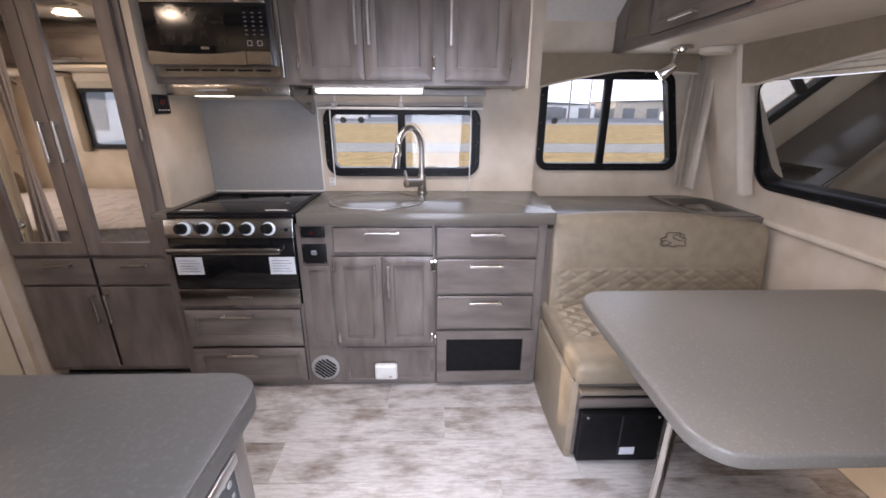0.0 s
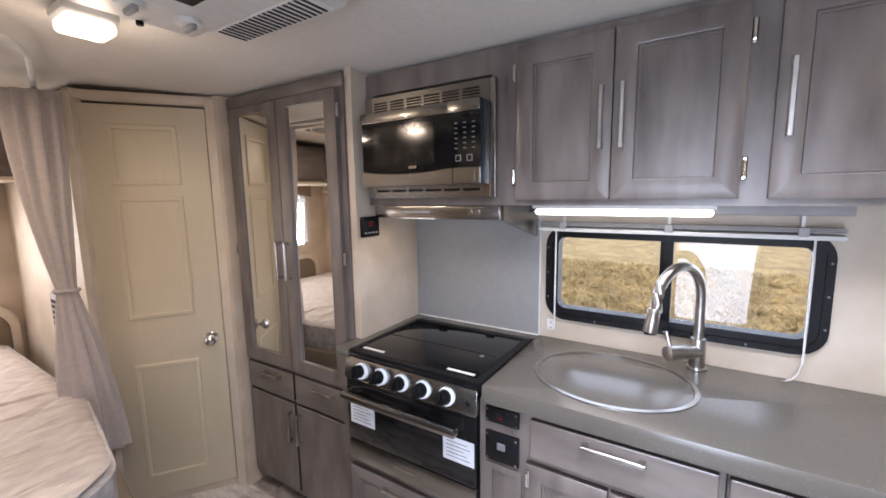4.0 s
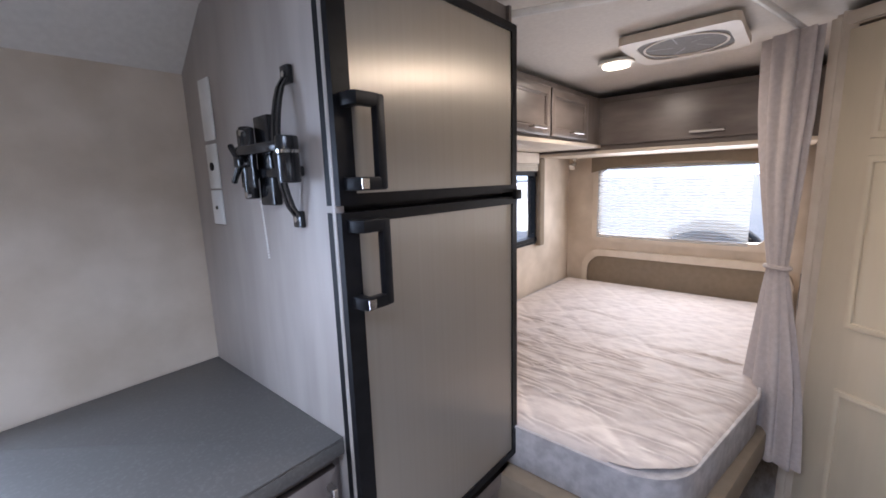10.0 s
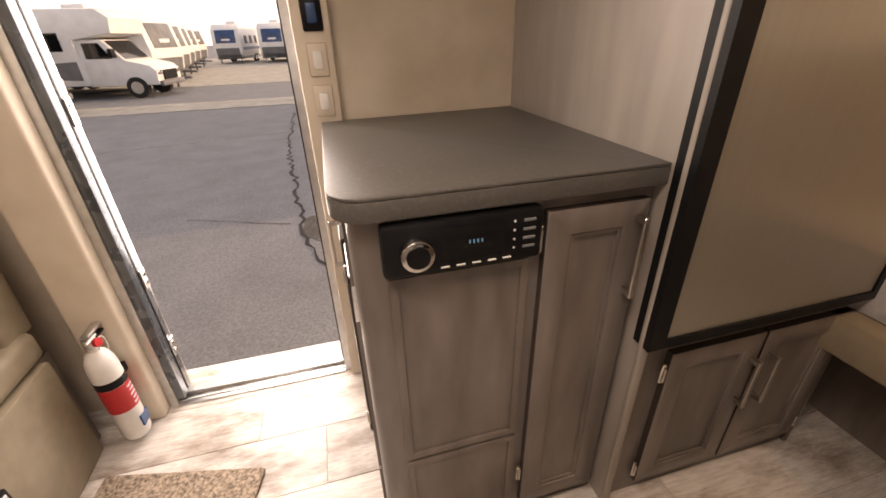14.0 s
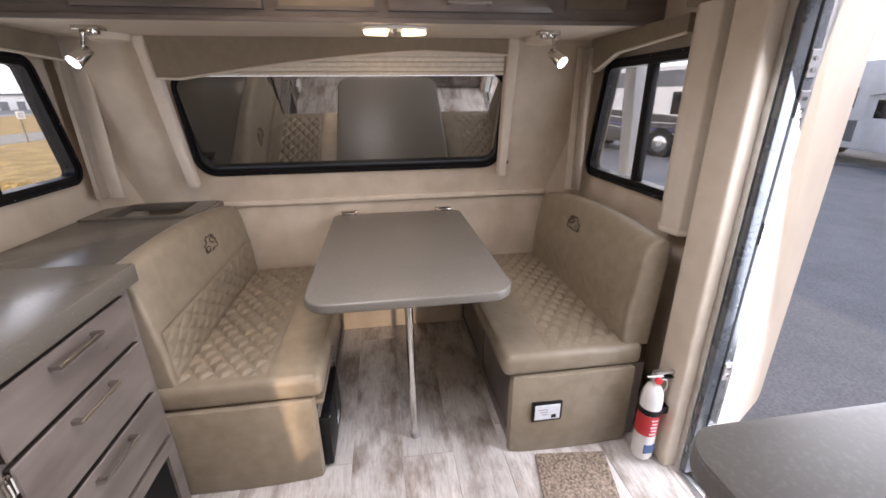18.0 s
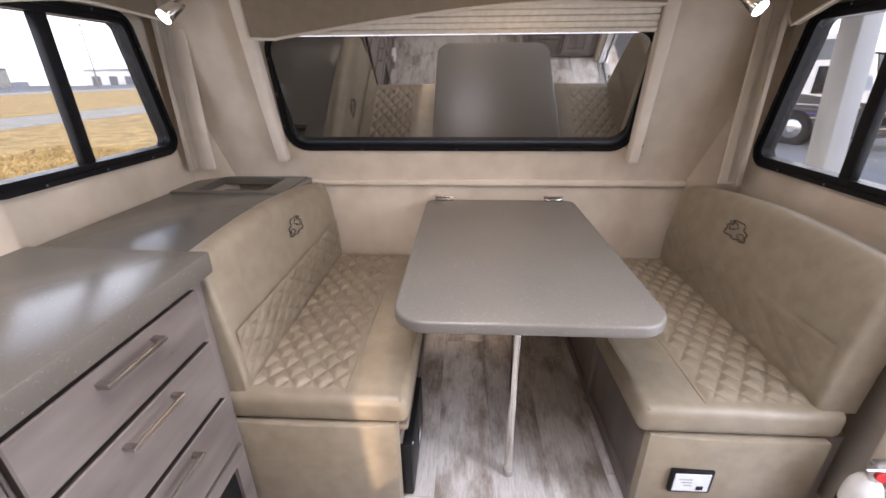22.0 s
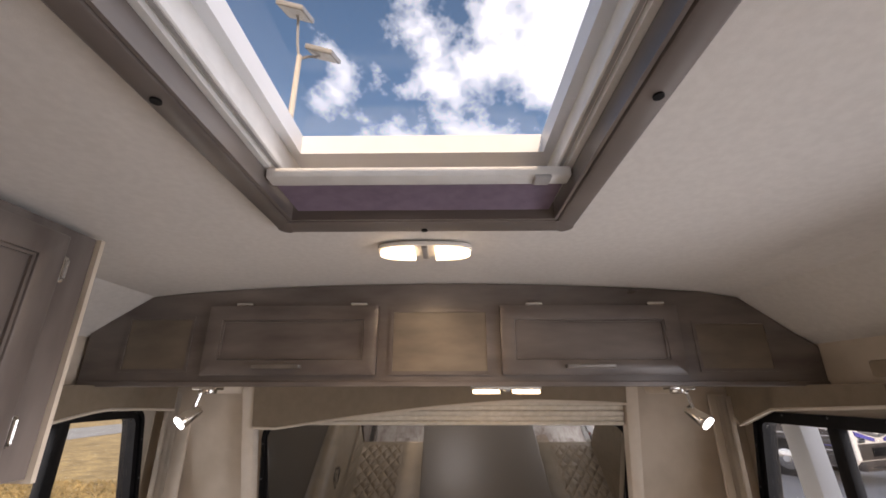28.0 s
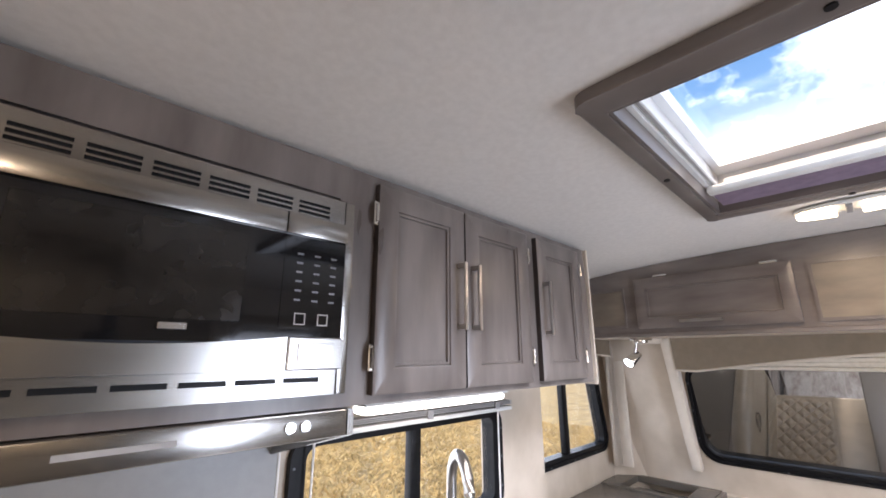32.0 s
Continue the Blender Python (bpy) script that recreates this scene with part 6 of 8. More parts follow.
for y in (1.148, 1.268):
    k = part("control_knob", cyl((-1.135, y, 1.922), (-1.135, y, 1.909), 0.03, 24, bevel=0.003), WHITEPL, ac)
    part("knob_ridge", box(-1.16, -1.11, y - 0.007, y + 0.007, 1.896, 1.91, 0.004), GREYPL, k)
part("display_slot", box(-1.05, -0.98, 1.18, 1.235, 1.9195, 1.922), BLACK, ac)
part("plug", cyl((-1.235, 1.205, 1.912), (-1.235, 1.205, 1.922), 0.008, 10), BLACK, ac)

# Roof hatch with wood surround
sk = _placed(tagged(new("skylight"), "open roof hatch in a dark wood surround", "skylight", kind="structure"), (-0.07, 1.18, 1.95))
so = rounded([(-0.485, 0.848), (0.402, 0.848), (0.402, 1.509), (-0.485, 1.509)], 0.03, 5)
si = rect(SKY[0] + 0.003, SKY[1] - 0.003, SKY[2] + 0.003, SKY[3] - 0.003)
si4 = rounded([(SKY[0] + 0.003, SKY[2] + 0.003), (SKY[1] - 0.003, SKY[2] + 0.003), (SKY[1] - 0.003, SKY[3] - 0.003), (SKY[0] + 0.003, SKY[3] - 0.003)], 0.004, 5)
sb = ring(so, si4, 1.962, 1.988, "z")
bmesh.ops.bevel(sb, geom=[e for e in sb.edges if all(v.co.z < 1.965 for v in e.verts) and e.calc_length() > 0.1], offset=0.008, segments=2, profile=0.5, affect="EDGES")
part("wood_surround", sb, WOOD_H, sk)
part("wood_liner", ring(rect(SKY[0] + 0.004, SKY[1] - 0.004, SKY[2] + 0.004, SKY[3] - 0.004), rect(SKY[0] + 0.010, SKY[1] - 0.010, SKY[2] + 0.010, SKY[3] - 0.010), 1.966, 2.005, "z"), WOOD_H, sk)
part("shaft", ring(si, rect(SKY[0] + 0.012, SKY[1] - 0.012, SKY[2] + 0.02, SKY[3] - 0.02), 2.006, 2.09, "z"), WHITEPL, sk)
for y0, y1 in ((SKY[2] + 0.02, SKY[2] + 0.034), (SKY[3] - 0.034, SKY[3] - 0.02)):
    part("shade_track", box(SKY[0] + 0.013, SKY[1] - 0.013, y0, y1, 2.015, 2.03, 0.002, 1), WHITEPL, sk)
    part("track_groove", box(SKY[0] + 0.013, SKY[1] - 0.013, y0 + 0.004, y1 - 0.004, 2.0135, 2.016), GREYPL, sk)
sv = bmesh.new()
nn = 22
for i in range(nn):
    xa, xb = 0.222 + 0.112 * i / nn, 0.222 + 0.112 * (i + 1) / nn
    xm = (xa + xb) / 2
    for (p, zp), (q_, zq) in (((xa, 1.987), (xm, 1.998)), ((xm, 1.998), (xb, 1.987))):
        sv.faces.new([sv.verts.new(v_) for v_ in ((p, SKY[2] + 0.021, zp), (q_, SKY[2] + 0.021, zq), (q_, SKY[3] - 0.021, zq), (p, SKY[3] - 0.021, zp))])
part("pleated_shade", sv, LAVENDER, sk, "lavender pleated shade, drawn back")
part("shade_bar", box(0.186, 0.222, SKY[2] + 0.013, SKY[3] - 0.013, 1.986, 2.006, 0.004), WHITEPL, sk)
part("bar_grip", box(0.184, 0.214, SKY[2] + 0.05, SKY[2] + 0.08, 1.980, 1.988, 0.002, 1), GREYPL, sk)
part("hatch_frame", ring(rect(SKY[0] + 0.012, SKY[1] - 0.012, SKY[2] + 0.018, SKY[3] - 0.018), rect(SKY[0] + 0.04, SKY[1] - 0.08, SKY[2] + 0.04, SKY[3] - 0.04), 2.085, 2.128, "z"), RVWHITE, sk)
part("dome", box(SKY[0] + 0.03, SKY[1] - 0.03, SKY[2] + 0.03, SKY[3] - 0.03, 2.130, 2.134), GLASS, sk).visible_shadow = False
for x, y in ((-0.05, 0.868), (-0.05, 1.49), (-0.455, 1.18), (0.385, 1.18)):
    part("screw_cap", cyl((x, y, 1.964), (x, y, 1.959), 0.007, 12), BLACK, sk)

# Dinette


def quilted(u0, u1, v0, v1, pitch, step, place, margin=0.02, puff=0.010, groove=0.008, diamond=(1.0, 1.0)):
    """A padded sheet with diamond seams; place maps (u, v, height) into the world."""
    bm = bmesh.new()
    nu, nv = max(2, int((u1 - u0) / step)), max(2, int((v1 - v0) / step))
    g = {}
    for i in range(nu + 1):
        for j in range(nv + 1):
            u, v = u0 + (u1 - u0) * i / nu, v0 + (v1 - v0) * j / nv
            a = (u / diamond[0] + v / diamond[1]) / pitch
            b = (u / diamond[0] - v / diamond[1]) / pitch
            da, db = abs(a - round(a)), abs(b - round(b))
            d = min(da, db) * pitch
            h = puff * min(1, d / (pitch * 0.30)) ** 0.55 - groove * 0.6
            e = min(u - u0, u1 - u, v - v0, v1 - v) / margin
            g[i, j] = bm.verts.new(place(u, v, h if e >= 1 else h * max(e, 0) - 0.003 * (1 - max(e, 0))))
    for i in range(nu):
        for j in range(nv):
            bm.faces.new((g[i, j], g[i + 1, j], g[i + 1, j + 1], g[i, j + 1]))
    return bm


def stitched(cx, cz, w, h, seed):
    """A small stitched outline, broader than high, with uneven bumps, as a closed loop of points."""
    rnd = random.Random(seed)
    pts = []
    for i in range(40):
        a = 2 * math.pi * i / 40
        r = 0.78 + 0.13 * math.sin(3 * a + seed) + 0.10 * math.sin(7 * a + 2 * seed) + 0.10 * (rnd.random() - 0.5)
        pts.append((cx + w / 2 * r * math.cos(a), cz + h / 2 * r * math.sin(a)))
    return pts


def bench(side):
    """A dinette bench; side +1 is the galley side, -1 the door side. Written for the galley side and mirrored."""
    def Y(y):
        return y if side > 0 else 1.86 - y
    flip = Matrix.Identity(4) if side > 0 else Matrix.Translation((0, 1.855, 0)) @ Matrix.Scale(-1, 4, (0, 1, 0))

    def add(name, bm, mat, parent, label=""):
        if side < 0:
            bm.transform(flip)
            bmesh.ops.reverse_faces(bm, faces=bm.faces)
        return part(name, bm, mat, parent, label, sharp=40)
    far = 1.60
    b = thing("dinette_bench", (1.05, Y(1.55), 0.0), "taupe leatherette dinette bench base with wood storage front", "bench", "dinette benches")
    add("end_panel", prism([(0.56, 1.295), (0.538, 1.302), (0.529, 1.36), (0.524, 1.45), (0.522, 1.55), (0.524, 1.68), (0.528, 1.80), (0.56, 1.80)], 0.0, 0.372, "z", bevel=0.008), LEATHER, b, "taupe leatherette end panel")
    add("base", box(0.56, far + 0.02, 1.315, 1.86, 0.0, 0.365), WOOD, b)
    fr = ring(rect(0.562, 1.08, 0.02, 0.355), rect(0.60, 1.04, 0.06, 0.30), 1.303, 1.3155, "y")
    add("front_frame", fr, WOOD_H, b)
    add("front_frame", ring(rect(1.085, 1.615, 0.02, 0.355), rect(1.12, 1.575, 0.06, 0.30), 1.303, 1.3155, "y"), WOOD_H, b)
    s = thing("seat_cushion", (1.05, Y(1.53), 0.372), "taupe quilted leatherette seat cushion on the bench", "seat cushion", "dinette cushions")
    add("pad", box(0.535, far, 1.262, 1.83, 0.374, 0.468, 0.028, 4), LEATHER, s)
    add("quilted_top", quilted(0.575, far - 0.02, 1.455, 1.79, 0.082, 0.0042, lambda u, v, h: (u, v, 0.4705 + h), puff=0.013, groove=0.009, diamond=(1.15, 0.85)), LEATHER, s)
    add("seam", tube([(0.565, 1.448, 0.4685), (1.0, 1.448, 0.469), (far - 0.01, 1.448, 0.4685)], 0.0025, 6), LEATHER, s)
    add("edge_piping", tube([(0.54, 1.285, 0.463), (1.0, 1.267, 0.4635), (far - 0.01, 1.267, 0.463)], 0.003, 6), LEATHER, s)
    # the leaning back cushion, its top swung in a low arc
    k = thing("back_cushion", (1.05, Y(1.8), 0.45), "taupe leatherette back cushion with a stitched outline", "back cushion", "dinette cushions")
    n = 18
    bm = bmesh.new()
    rows = []
    for i in range(n + 1):
        x = 0.555 + (far - 0.02 - 0.555) * i / n
        top = 0.890 + 0.105 * (i / n) - 0.148 * (i / n) ** 2
        ring_ = []
        for (dy, z) in ((0.0, 0.45), (-0.004, 0.60), (0.012, top - 0.06), (0.024, top - 0.02), (0.045, top), (0.08, top + 0.003), (0.105, top - 0.012), (0.115, top - 0.04), (0.115, 0.45)):
            ring_.append(bm.verts.new((x, 1.745 + dy + (z - 0.45) * 0.06, z)))
        rows.append(ring_)
    for A, B in zip(rows, rows[1:]):
        m = len(A)
        for q in range(m):
            bm.faces.new((A[q], A[(q + 1) % m], B[(q + 1) % m], B[q]))
    bm.faces.new(rows[0][::-1])
    bm.faces.new(rows[-1])
    bmesh.ops.recalc_face_normals(bm, faces=bm.faces)
    bmesh.ops.bevel(bm, geom=[e for e in bm.edges if len(e.link_faces) == 2 and max(len(f.verts) for f in e.link_faces) > 4], offset=0.014, segments=3, profile=0.5, affect="EDGES")
    add("pad", bm, LEATHER, k)
    add("quilted_face", quilted(0.58, far - 0.045, 0.475, 0.665, 0.078, 0.0055, lambda u, v, h: (u, 1.7405 - h + (v - 0.45) * 0.035 - 0.0005, v), puff=0.006 if side > 0 else 0.003, groove=0.005 if side > 0 else 0.003, diamond=(1.25, 0.8)), LEATHER, k)
    for cx_, cz_, w_, h_, seed_, r_ in ((1.115, 0.792, 0.150, 0.082, 3, 0.0021), (1.140, 0.806, 0.060, 0.040, 5, 0.0016), (1.082, 0.780, 0.048, 0.026, 8, 0.0014)):
        lp = stitched(cx_, cz_, w_, h_, seed_)
        add("stitched_outline", tube([(x, 1.7655 + (z - 0.765) * 0.13, z) for x, z in lp], r_, 5, closed=True), STITCH, k, "dark stitched outline" if r_ > 0.002 else "")
    return b


bn = bench(1)
bench(-1)
# storage details on the galley-side bench front
part("pull_strip", box(0.56, 0.925, 1.268, 1.304, 0.326, 0.350, 0.009, 3), TANPANEL, bn, "tan rounded drawer pull strip")
part("pull_gap", box(0.585, 0.915, 1.300, 1.3045, 0.298, 0.326), BLACK, bn)
part("lower_strip", box(0.57, 0.92, 1.290, 1.304, 0.256, 0.296, 0.004), WOOD_H, bn)
bx = thing("converter_panel", (0.74, 1.3, 0.02), "black plastic power converter panel with a white label", "power panel")
part("panel", box(0.575, 0.905, 1.262, 1.303, 0.015, 0.245, 0.008), BLACK, bx)
part("door_line", box(0.735, 0.741, 1.2595, 1.263, 0.05, 0.235), RUBBER, bx)
part("sticker", box(0.745, 0.805, 1.2605, 1.2625, 0.05, 0.085), PAPER, bx)
for x in (0.60, 0.88):
    part("screw", cyl((x, 1.262, 0.232), (x, 1.2595, 0.232), 0.005, 8), GREYPL, bx)
vt = thing("bench_outlet", (0.99, 1.3, 0.1), "round heating outlet in the bench front", "vent")
part("collar", cyl((0.99, 1.303, 0.155), (0.99, 1.293, 0.155), 0.055, 24, bevel=0.003), GREYPL, vt)
part("grate", cyl((0.99, 1.2945, 0.155), (0.99, 1.2915, 0.155), 0.044, 24), BLACK, vt)
part("damper", box(0.987, 0.993, 1.287, 1.294, 0.118, 0.192), CHROME, vt)
# panel on the door-side bench end
us = thing("socket_panel", (0.527, 0.44, 0.19), "white and black socket panel on the bench end", "socket panel")
part("frame", box(0.515, 0.529, 0.352, 0.476, 0.165, 0.255, 0.004), BLACK, us)
part("face", box(0.5125, 0.516, 0.362, 0.466, 0.175, 0.245, 0.001, 1), PAPER, us)
part("port", box(0.5115, 0.513, 0.378, 0.398, 0.182, 0.198), BLACK, us)
for i in range(3):
    part("print_line", box(0.5118, 0.513, 0.413, 0.453 - 0.008 * i, 0.222 - i * 0.012, 0.226 - i * 0.012), GREYPL, us)

# shelf behind the galley-side back cushion, and its recess
sh = thing("bench_shelf", (1.1, 2.14, 0.86), "grey laminate shelf behind the bench with a sunk tray", "shelf")
part("top", box(0.578, 1.30, 1.885, 2.392, 0.842, 0.872, 0.004), LAMINATE, sh)
part("tray_frame", ring(rect(1.302, 1.60, 1.885, 2.392), rect(1.33, 1.575, 1.98, 2.30), 0.842, 0.876, "z"), LAMINATE, sh)
part("tray_floor", box(1.325, 1.58, 1.975, 2.305, 0.80, 0.815), LAMINATE, sh)
part("front_board", box(0.578, 1.60, 1.866, 1.884, 0.0, 0.872), WOOD_H, sh)
single("wall_shelf_fill", box(0.51, 0.575, 1.80, 2.395, 0.0, 0.84), WOOD, "grey wood filler panel beside the bench", "panel", kind="structure")

# Table
tb = thing("dinette_table", (1.08, 0.93, 0.0), "grey speckled dinette table on a single steel leg", "table")
TO = rounded([(0.503, 0.568), (1.612, 0.568), (1.612, 1.292), (0.503, 1.292)], [0.095, 0.05, 0.05, 0.095], 8)
part("tabletop", prism(TO, 0.725, 0.762, "z", bevel=0.008, seg=3), TABLETOP, tb)
part("leg", cyl((0.686, 0.932, 0.006), (0.70, 0.935, 0.726), 0.016, 18), CHROME, tb)
part("leg_foot", cyl((0.686, 0.932, 0.002), (0.686, 0.932, 0.03), 0.019, 18, bevel=0.003), GREYPL, tb)
part("leg_socket", cyl((0.70, 0.935, 0.70), (0.70, 0.935, 0.726), 0.04, 18, bevel=0.004), CHROME, tb)
for y in (1.205, 0.665):
    h = part("wall_hinge", box(1.585, 1.622, y - 0.045, y + 0.045, 0.762, 0.772, 0.003), CHROME, tb, "chrome table hinge")
    part("hinge_knuckle", cyl((1.612, y - 0.045, 0.775), (1.612, y + 0.045, 0.775), 0.008, 10), CHROME, h)
    part("hinge_slot", box(1.593, 1.60, y - 0.025, y + 0.025, 0.7715, 0.7728), BLACK, h)
single("wall_rail", box(1.598, 1.624, 0.045, 2.252, 0.835, 0.862, 0.006, 3), TRIM, "cream wall rail above the dinette table", "trim", kind="structure")

# Front window dressing, in the leaning plane of the front wall
va = thing("front_valance", (1.45, 1.15, 1.45), "taupe valance with a swept lower edge over the front window", "valance")
sw = [(-1.965, 0.50), (-1.965, 0.69), (-0.375, 0.69), (-0.375, 0.598)] + [(-0.375 - (1.965 - 0.375) * i / 16, 0.600 + 0.018 * math.sin(math.pi * i / 16) - 0.118 * max(0, (i - 4) / 12) ** 1.2) for i in range(1, 16)]
part("board", prism(sw, -0.075, -0.055, "y"), VALANCE, va, m=FW)
edge = [(x, -0.075, z) for x, z in [(-1.965, 0.50)] + sw[4:][::-1] + [(-0.375, 0.598)]]
part("edge_piping", tube(edge, 0.006, 6), DRAPE, va, m=FW)
bl = thing("pleated_blind", (1.45, 1.15, 1.5), "raised pleated blind behind the front valance", "blind")
part("bottom_rail", box(-1.93, -0.378, -0.056, -0.022, 0.505, 0.522, 0.005, 3), BLIND, bl, m=FW)
for i in range(6):
    part("pleat", box(-1.93, -0.378, -0.05 - 0.005 * (i % 2), -0.018, 0.5225 + i * 0.0215, 0.5432 + i * 0.0215, 0.005, 3), BLIND, bl, m=FW)
for a, b_ in ((-2.022, -1.965), (-0.375, -0.318)):
    dr = thing("front_drape", (1.5, -(a + b_) / 2, 1.0), "narrow stiff beige drape beside the front window", "drape", "front drapes")
    out = [(a, 0.69), (b_, 0.69)]
    bot = (-1.99, -1.945) if a < -1 else (-0.362, -0.318)
    st = 10
    R1 = [(b_ + (bot[1] - b_) * (i / st) ** 1.3, 0.69 - 0.715 * i / st) for i in range(1, st + 1)]
    L1 = [(a + (bot[0] - a) * (i / st) ** 1.3, 0.69 - 0.715 * i / st) for i in range(st, 0, -1)]
    part("cloth", prism([out[0], out[1]] + R1 + L1, -0.066, -0.012, "y", bevel=0.008), DRAPE, dr, m=FW)

for y_ in (1.985, 0.300):
    st_ = thing("drape_stud", (1.58, y_, 1.03), "small metal stud beside the front window", "stud", "drape studs")
    part("cap", cyl((0, -0.008, 0), (0, 0.001, 0), 0.008, 12), CHROME, st_, m=FW @ Matrix.Translation((-y_, 0, 0.035)))
    part("base", cyl((0, -0.003, 0), (0, 0.002, 0), 0.013, 12), GREYPL, st_, m=FW @ Matrix.Translation((-y_, 0, 0.035)))
wr_ = thing("loose_wire", (0.19, 2.24, 0.93), "short white wire end hanging above the worktop", "wire")
part("lead", tube([(0.205, 2.266, 1.01), (0.203, 2.25, 0.985), (0.196, 2.243, 0.955), (0.182, 2.238, 0.936), (0.166, 2.232, 0.930)], 0.0025, 6), WHITEPL, wr_)
part("tip", cyl((0.166, 2.232, 0.930), (0.158, 2.229, 0.9295), 0.0035, 8), GREYPL, wr_)

# Side window dressing of the dinette
for side in (1, -1):
    mm = KITCHEN if side > 0 else DOORSIDE
    Yw = 2.40 if side > 0 else 0.13
    sx = 1 if side > 0 else -1
    x_in, x_out = (0.60, 1.43) if side > 0 else (0.74, 1.40)
    nm = "by the galley" if side > 0 else "by the doorway"
    v = thing("side_valance", (1.0, 2.35 if side > 0 else -0.15, 1.5), "taupe swept valance over the dinette window " + nm, "valance", "side valances")
    ol = [(x_in - 0.03, 1.64), (x_out - 0.02, 1.64), (x_out - 0.02, 1.545)]
    steps = 14
    for i in range(1, steps + 1):
        f_ = i / steps
        x = x_out - 0.02 - (x_out - 0.02 - (x_in - 0.03)) * f_
        if side > 0:
            z = 1.545 - 0.075 * max(0, f_ - 0.45) ** 1.1 / 0.55 * 1.0 + 0.015 * math.sin(math.pi * f_)
        else:
            z = 1.545 - 0.0 + 0.035 * f_ - 0.07 * max(0, 0.35 - f_) / 0.35
        ol.append((x, z))
    pts = [(sx * x, z) for x, z in ol]
    part("board", prism(pts, Yw - 0.085, Yw - 0.06, "y"), VALANCE, v, m=mm)
    part("edge_piping", tube([(x, Yw - 0.086, z) for x, z in pts[2:]], 0.005, 6), DRAPE, v, m=mm)
    part("top_board", box(min(p[0] for p in pts), max(p[0] for p in pts), Yw - 0.06, Yw - 0.002, 1.62, 1.64), VALANCE, v, m=mm)
    d_at = [(1.405, 1.485, 0.945, 1.62)] if side > 0 else [(1.375, 1.45, 0.90, 1.60)]
    for a, b_, z0, z1 in d_at:
        dr = thing("side_drape", (1.45, 2.34 if side > 0 else -0.14, z0), "gathered beige drape beside the dinette window " + nm, "drape", "side drapes")
        bm = bmesh.new()
        lean = -0.02
        nf = 26
        cols = []
        for i in range(nf + 1):
            f_ = i / nf
            yy = Yw - (0.05 if side > 0 else 0.075) - 0.016 * math.sin(f_ * math.pi * 5)
            cols.append([bm.verts.new((sx * (a + (b_ - a) * f_ + lean * (z - z0) / (z1 - z0) * (1.0 - 0.3 * f_)), yy - 0.012 * ((z - z0) / (z1 - z0)), z)) for z in [z0 + (z1 - z0) * q / 10 for q in range(11)]])
        for A, B in zip(cols, cols[1:]):
            for q in range(10):
                bm.faces.new((A[q], A[q + 1], B[q + 1], B[q]))
        bmesh.ops.solidify(bm, geom=list(bm.faces), thickness=0.006)
        part("cloth", bm, DRAPE, dr, m=mm, sharp=70)
        fb = prism([(sx * (b_ - 0.005), Yw - 0.03), (sx * (b_ + 0.012), Yw - 0.03), (sx * (b_ + 0.006), Yw - 0.125), (sx * (b_ - 0.008), Yw - 0.125)], z0 - 0.01, z1 + 0.01, "z", bevel=0.004)
        part("flat_edge", fb, DRAPE, dr, m=mm)
# drape next to the doorway
dr = thing("side_drape", (0.63, -0.08, 0.9), "stiff beige drape between window and doorway", "drape", "side drapes")
bm = prism(rounded([(0.55, -0.129), (0.71, -0.129), (0.695, -0.055), (0.65, -0.03), (0.57, -0.045)], 0.012, 3), 0.90, 1.66, "z", bevel=0.006)
part("cloth", bm, DRAPE, dr)
part("bottom_hem", prism(rounded([(0.548, -0.129), (0.712, -0.129), (0.697, -0.053), (0.651, -0.028), (0.568, -0.043)], 0.012, 3), 0.898, 0.92, "z", bevel=0.004), DRAPE, dr)
part("top_band", box(0.545, 0.715, -0.129, -0.026, 1.655, 1.70, 0.006), VALANCE, dr, "taupe top band")

# Overhead cabinet across the front
XF = 0.968
fc = thing("front_overhead_cabinet", (1.15, 1.15, 1.638), "long dark wood overhead cabinet across the front", "cabinet")
top = [(2.385, 1.815), (2.19, 1.942)] + [(2.19 - (2.19 - 0.105) * i / 14, arch(2.19 - (2.19 - 0.105) * i / 14) - 0.003) for i in range(1, 14)] + [(0.105, 1.934), (-0.058, 1.81), (-0.128, 1.765)]
face = [(-0.128, 1.64), (2.385, 1.64)] + top
part("face", prism(face, XF, XF + 0.02, "x"), WOOD_H, fc)
part("underside", box(XF + 0.02, 1.44, -0.128, 2.385, 1.64, 1.655), TRIM, fc, "pale underside board")
part("lower_edge", box(XF - 0.008, XF, -0.128, 2.385, 1.635, 1.652, 0.002, 1), WOOD_H, fc)
F_ = FRONT
for y0, y1, hy in ((-1.965, -1.372, -1.70), (-0.948, -0.335, -0.66)):
    d = shaker("door", y0, y1, 1.672, 1.905, XF, fc, F_, WOOD_H, 0.05)
    handle(hy, XF - 0.019, 1.698, 0.16, d, F_)
    for y in (y0 + 0.12, y1 - 0.07):
        part("hinge", box(y - 0.03, y + 0.03, XF - 0.024, XF - 0.004, 1.905, 1.915, 0.003, 1), CHROME, d, m=F_)
cp = part("centre_panel", ring(rect(-1.33, -0.985, 1.672, 1.895), rect(-1.318, -0.997, 1.684, 1.883), XF - 0.007, XF), WOOD_H, fc, m=F_)
part("flat_panel", box(-1.318, -0.997, XF - 0.003, XF + 0.001, 1.684, 1.883), TANPANEL, cp, "flat tan wood panel", F_)
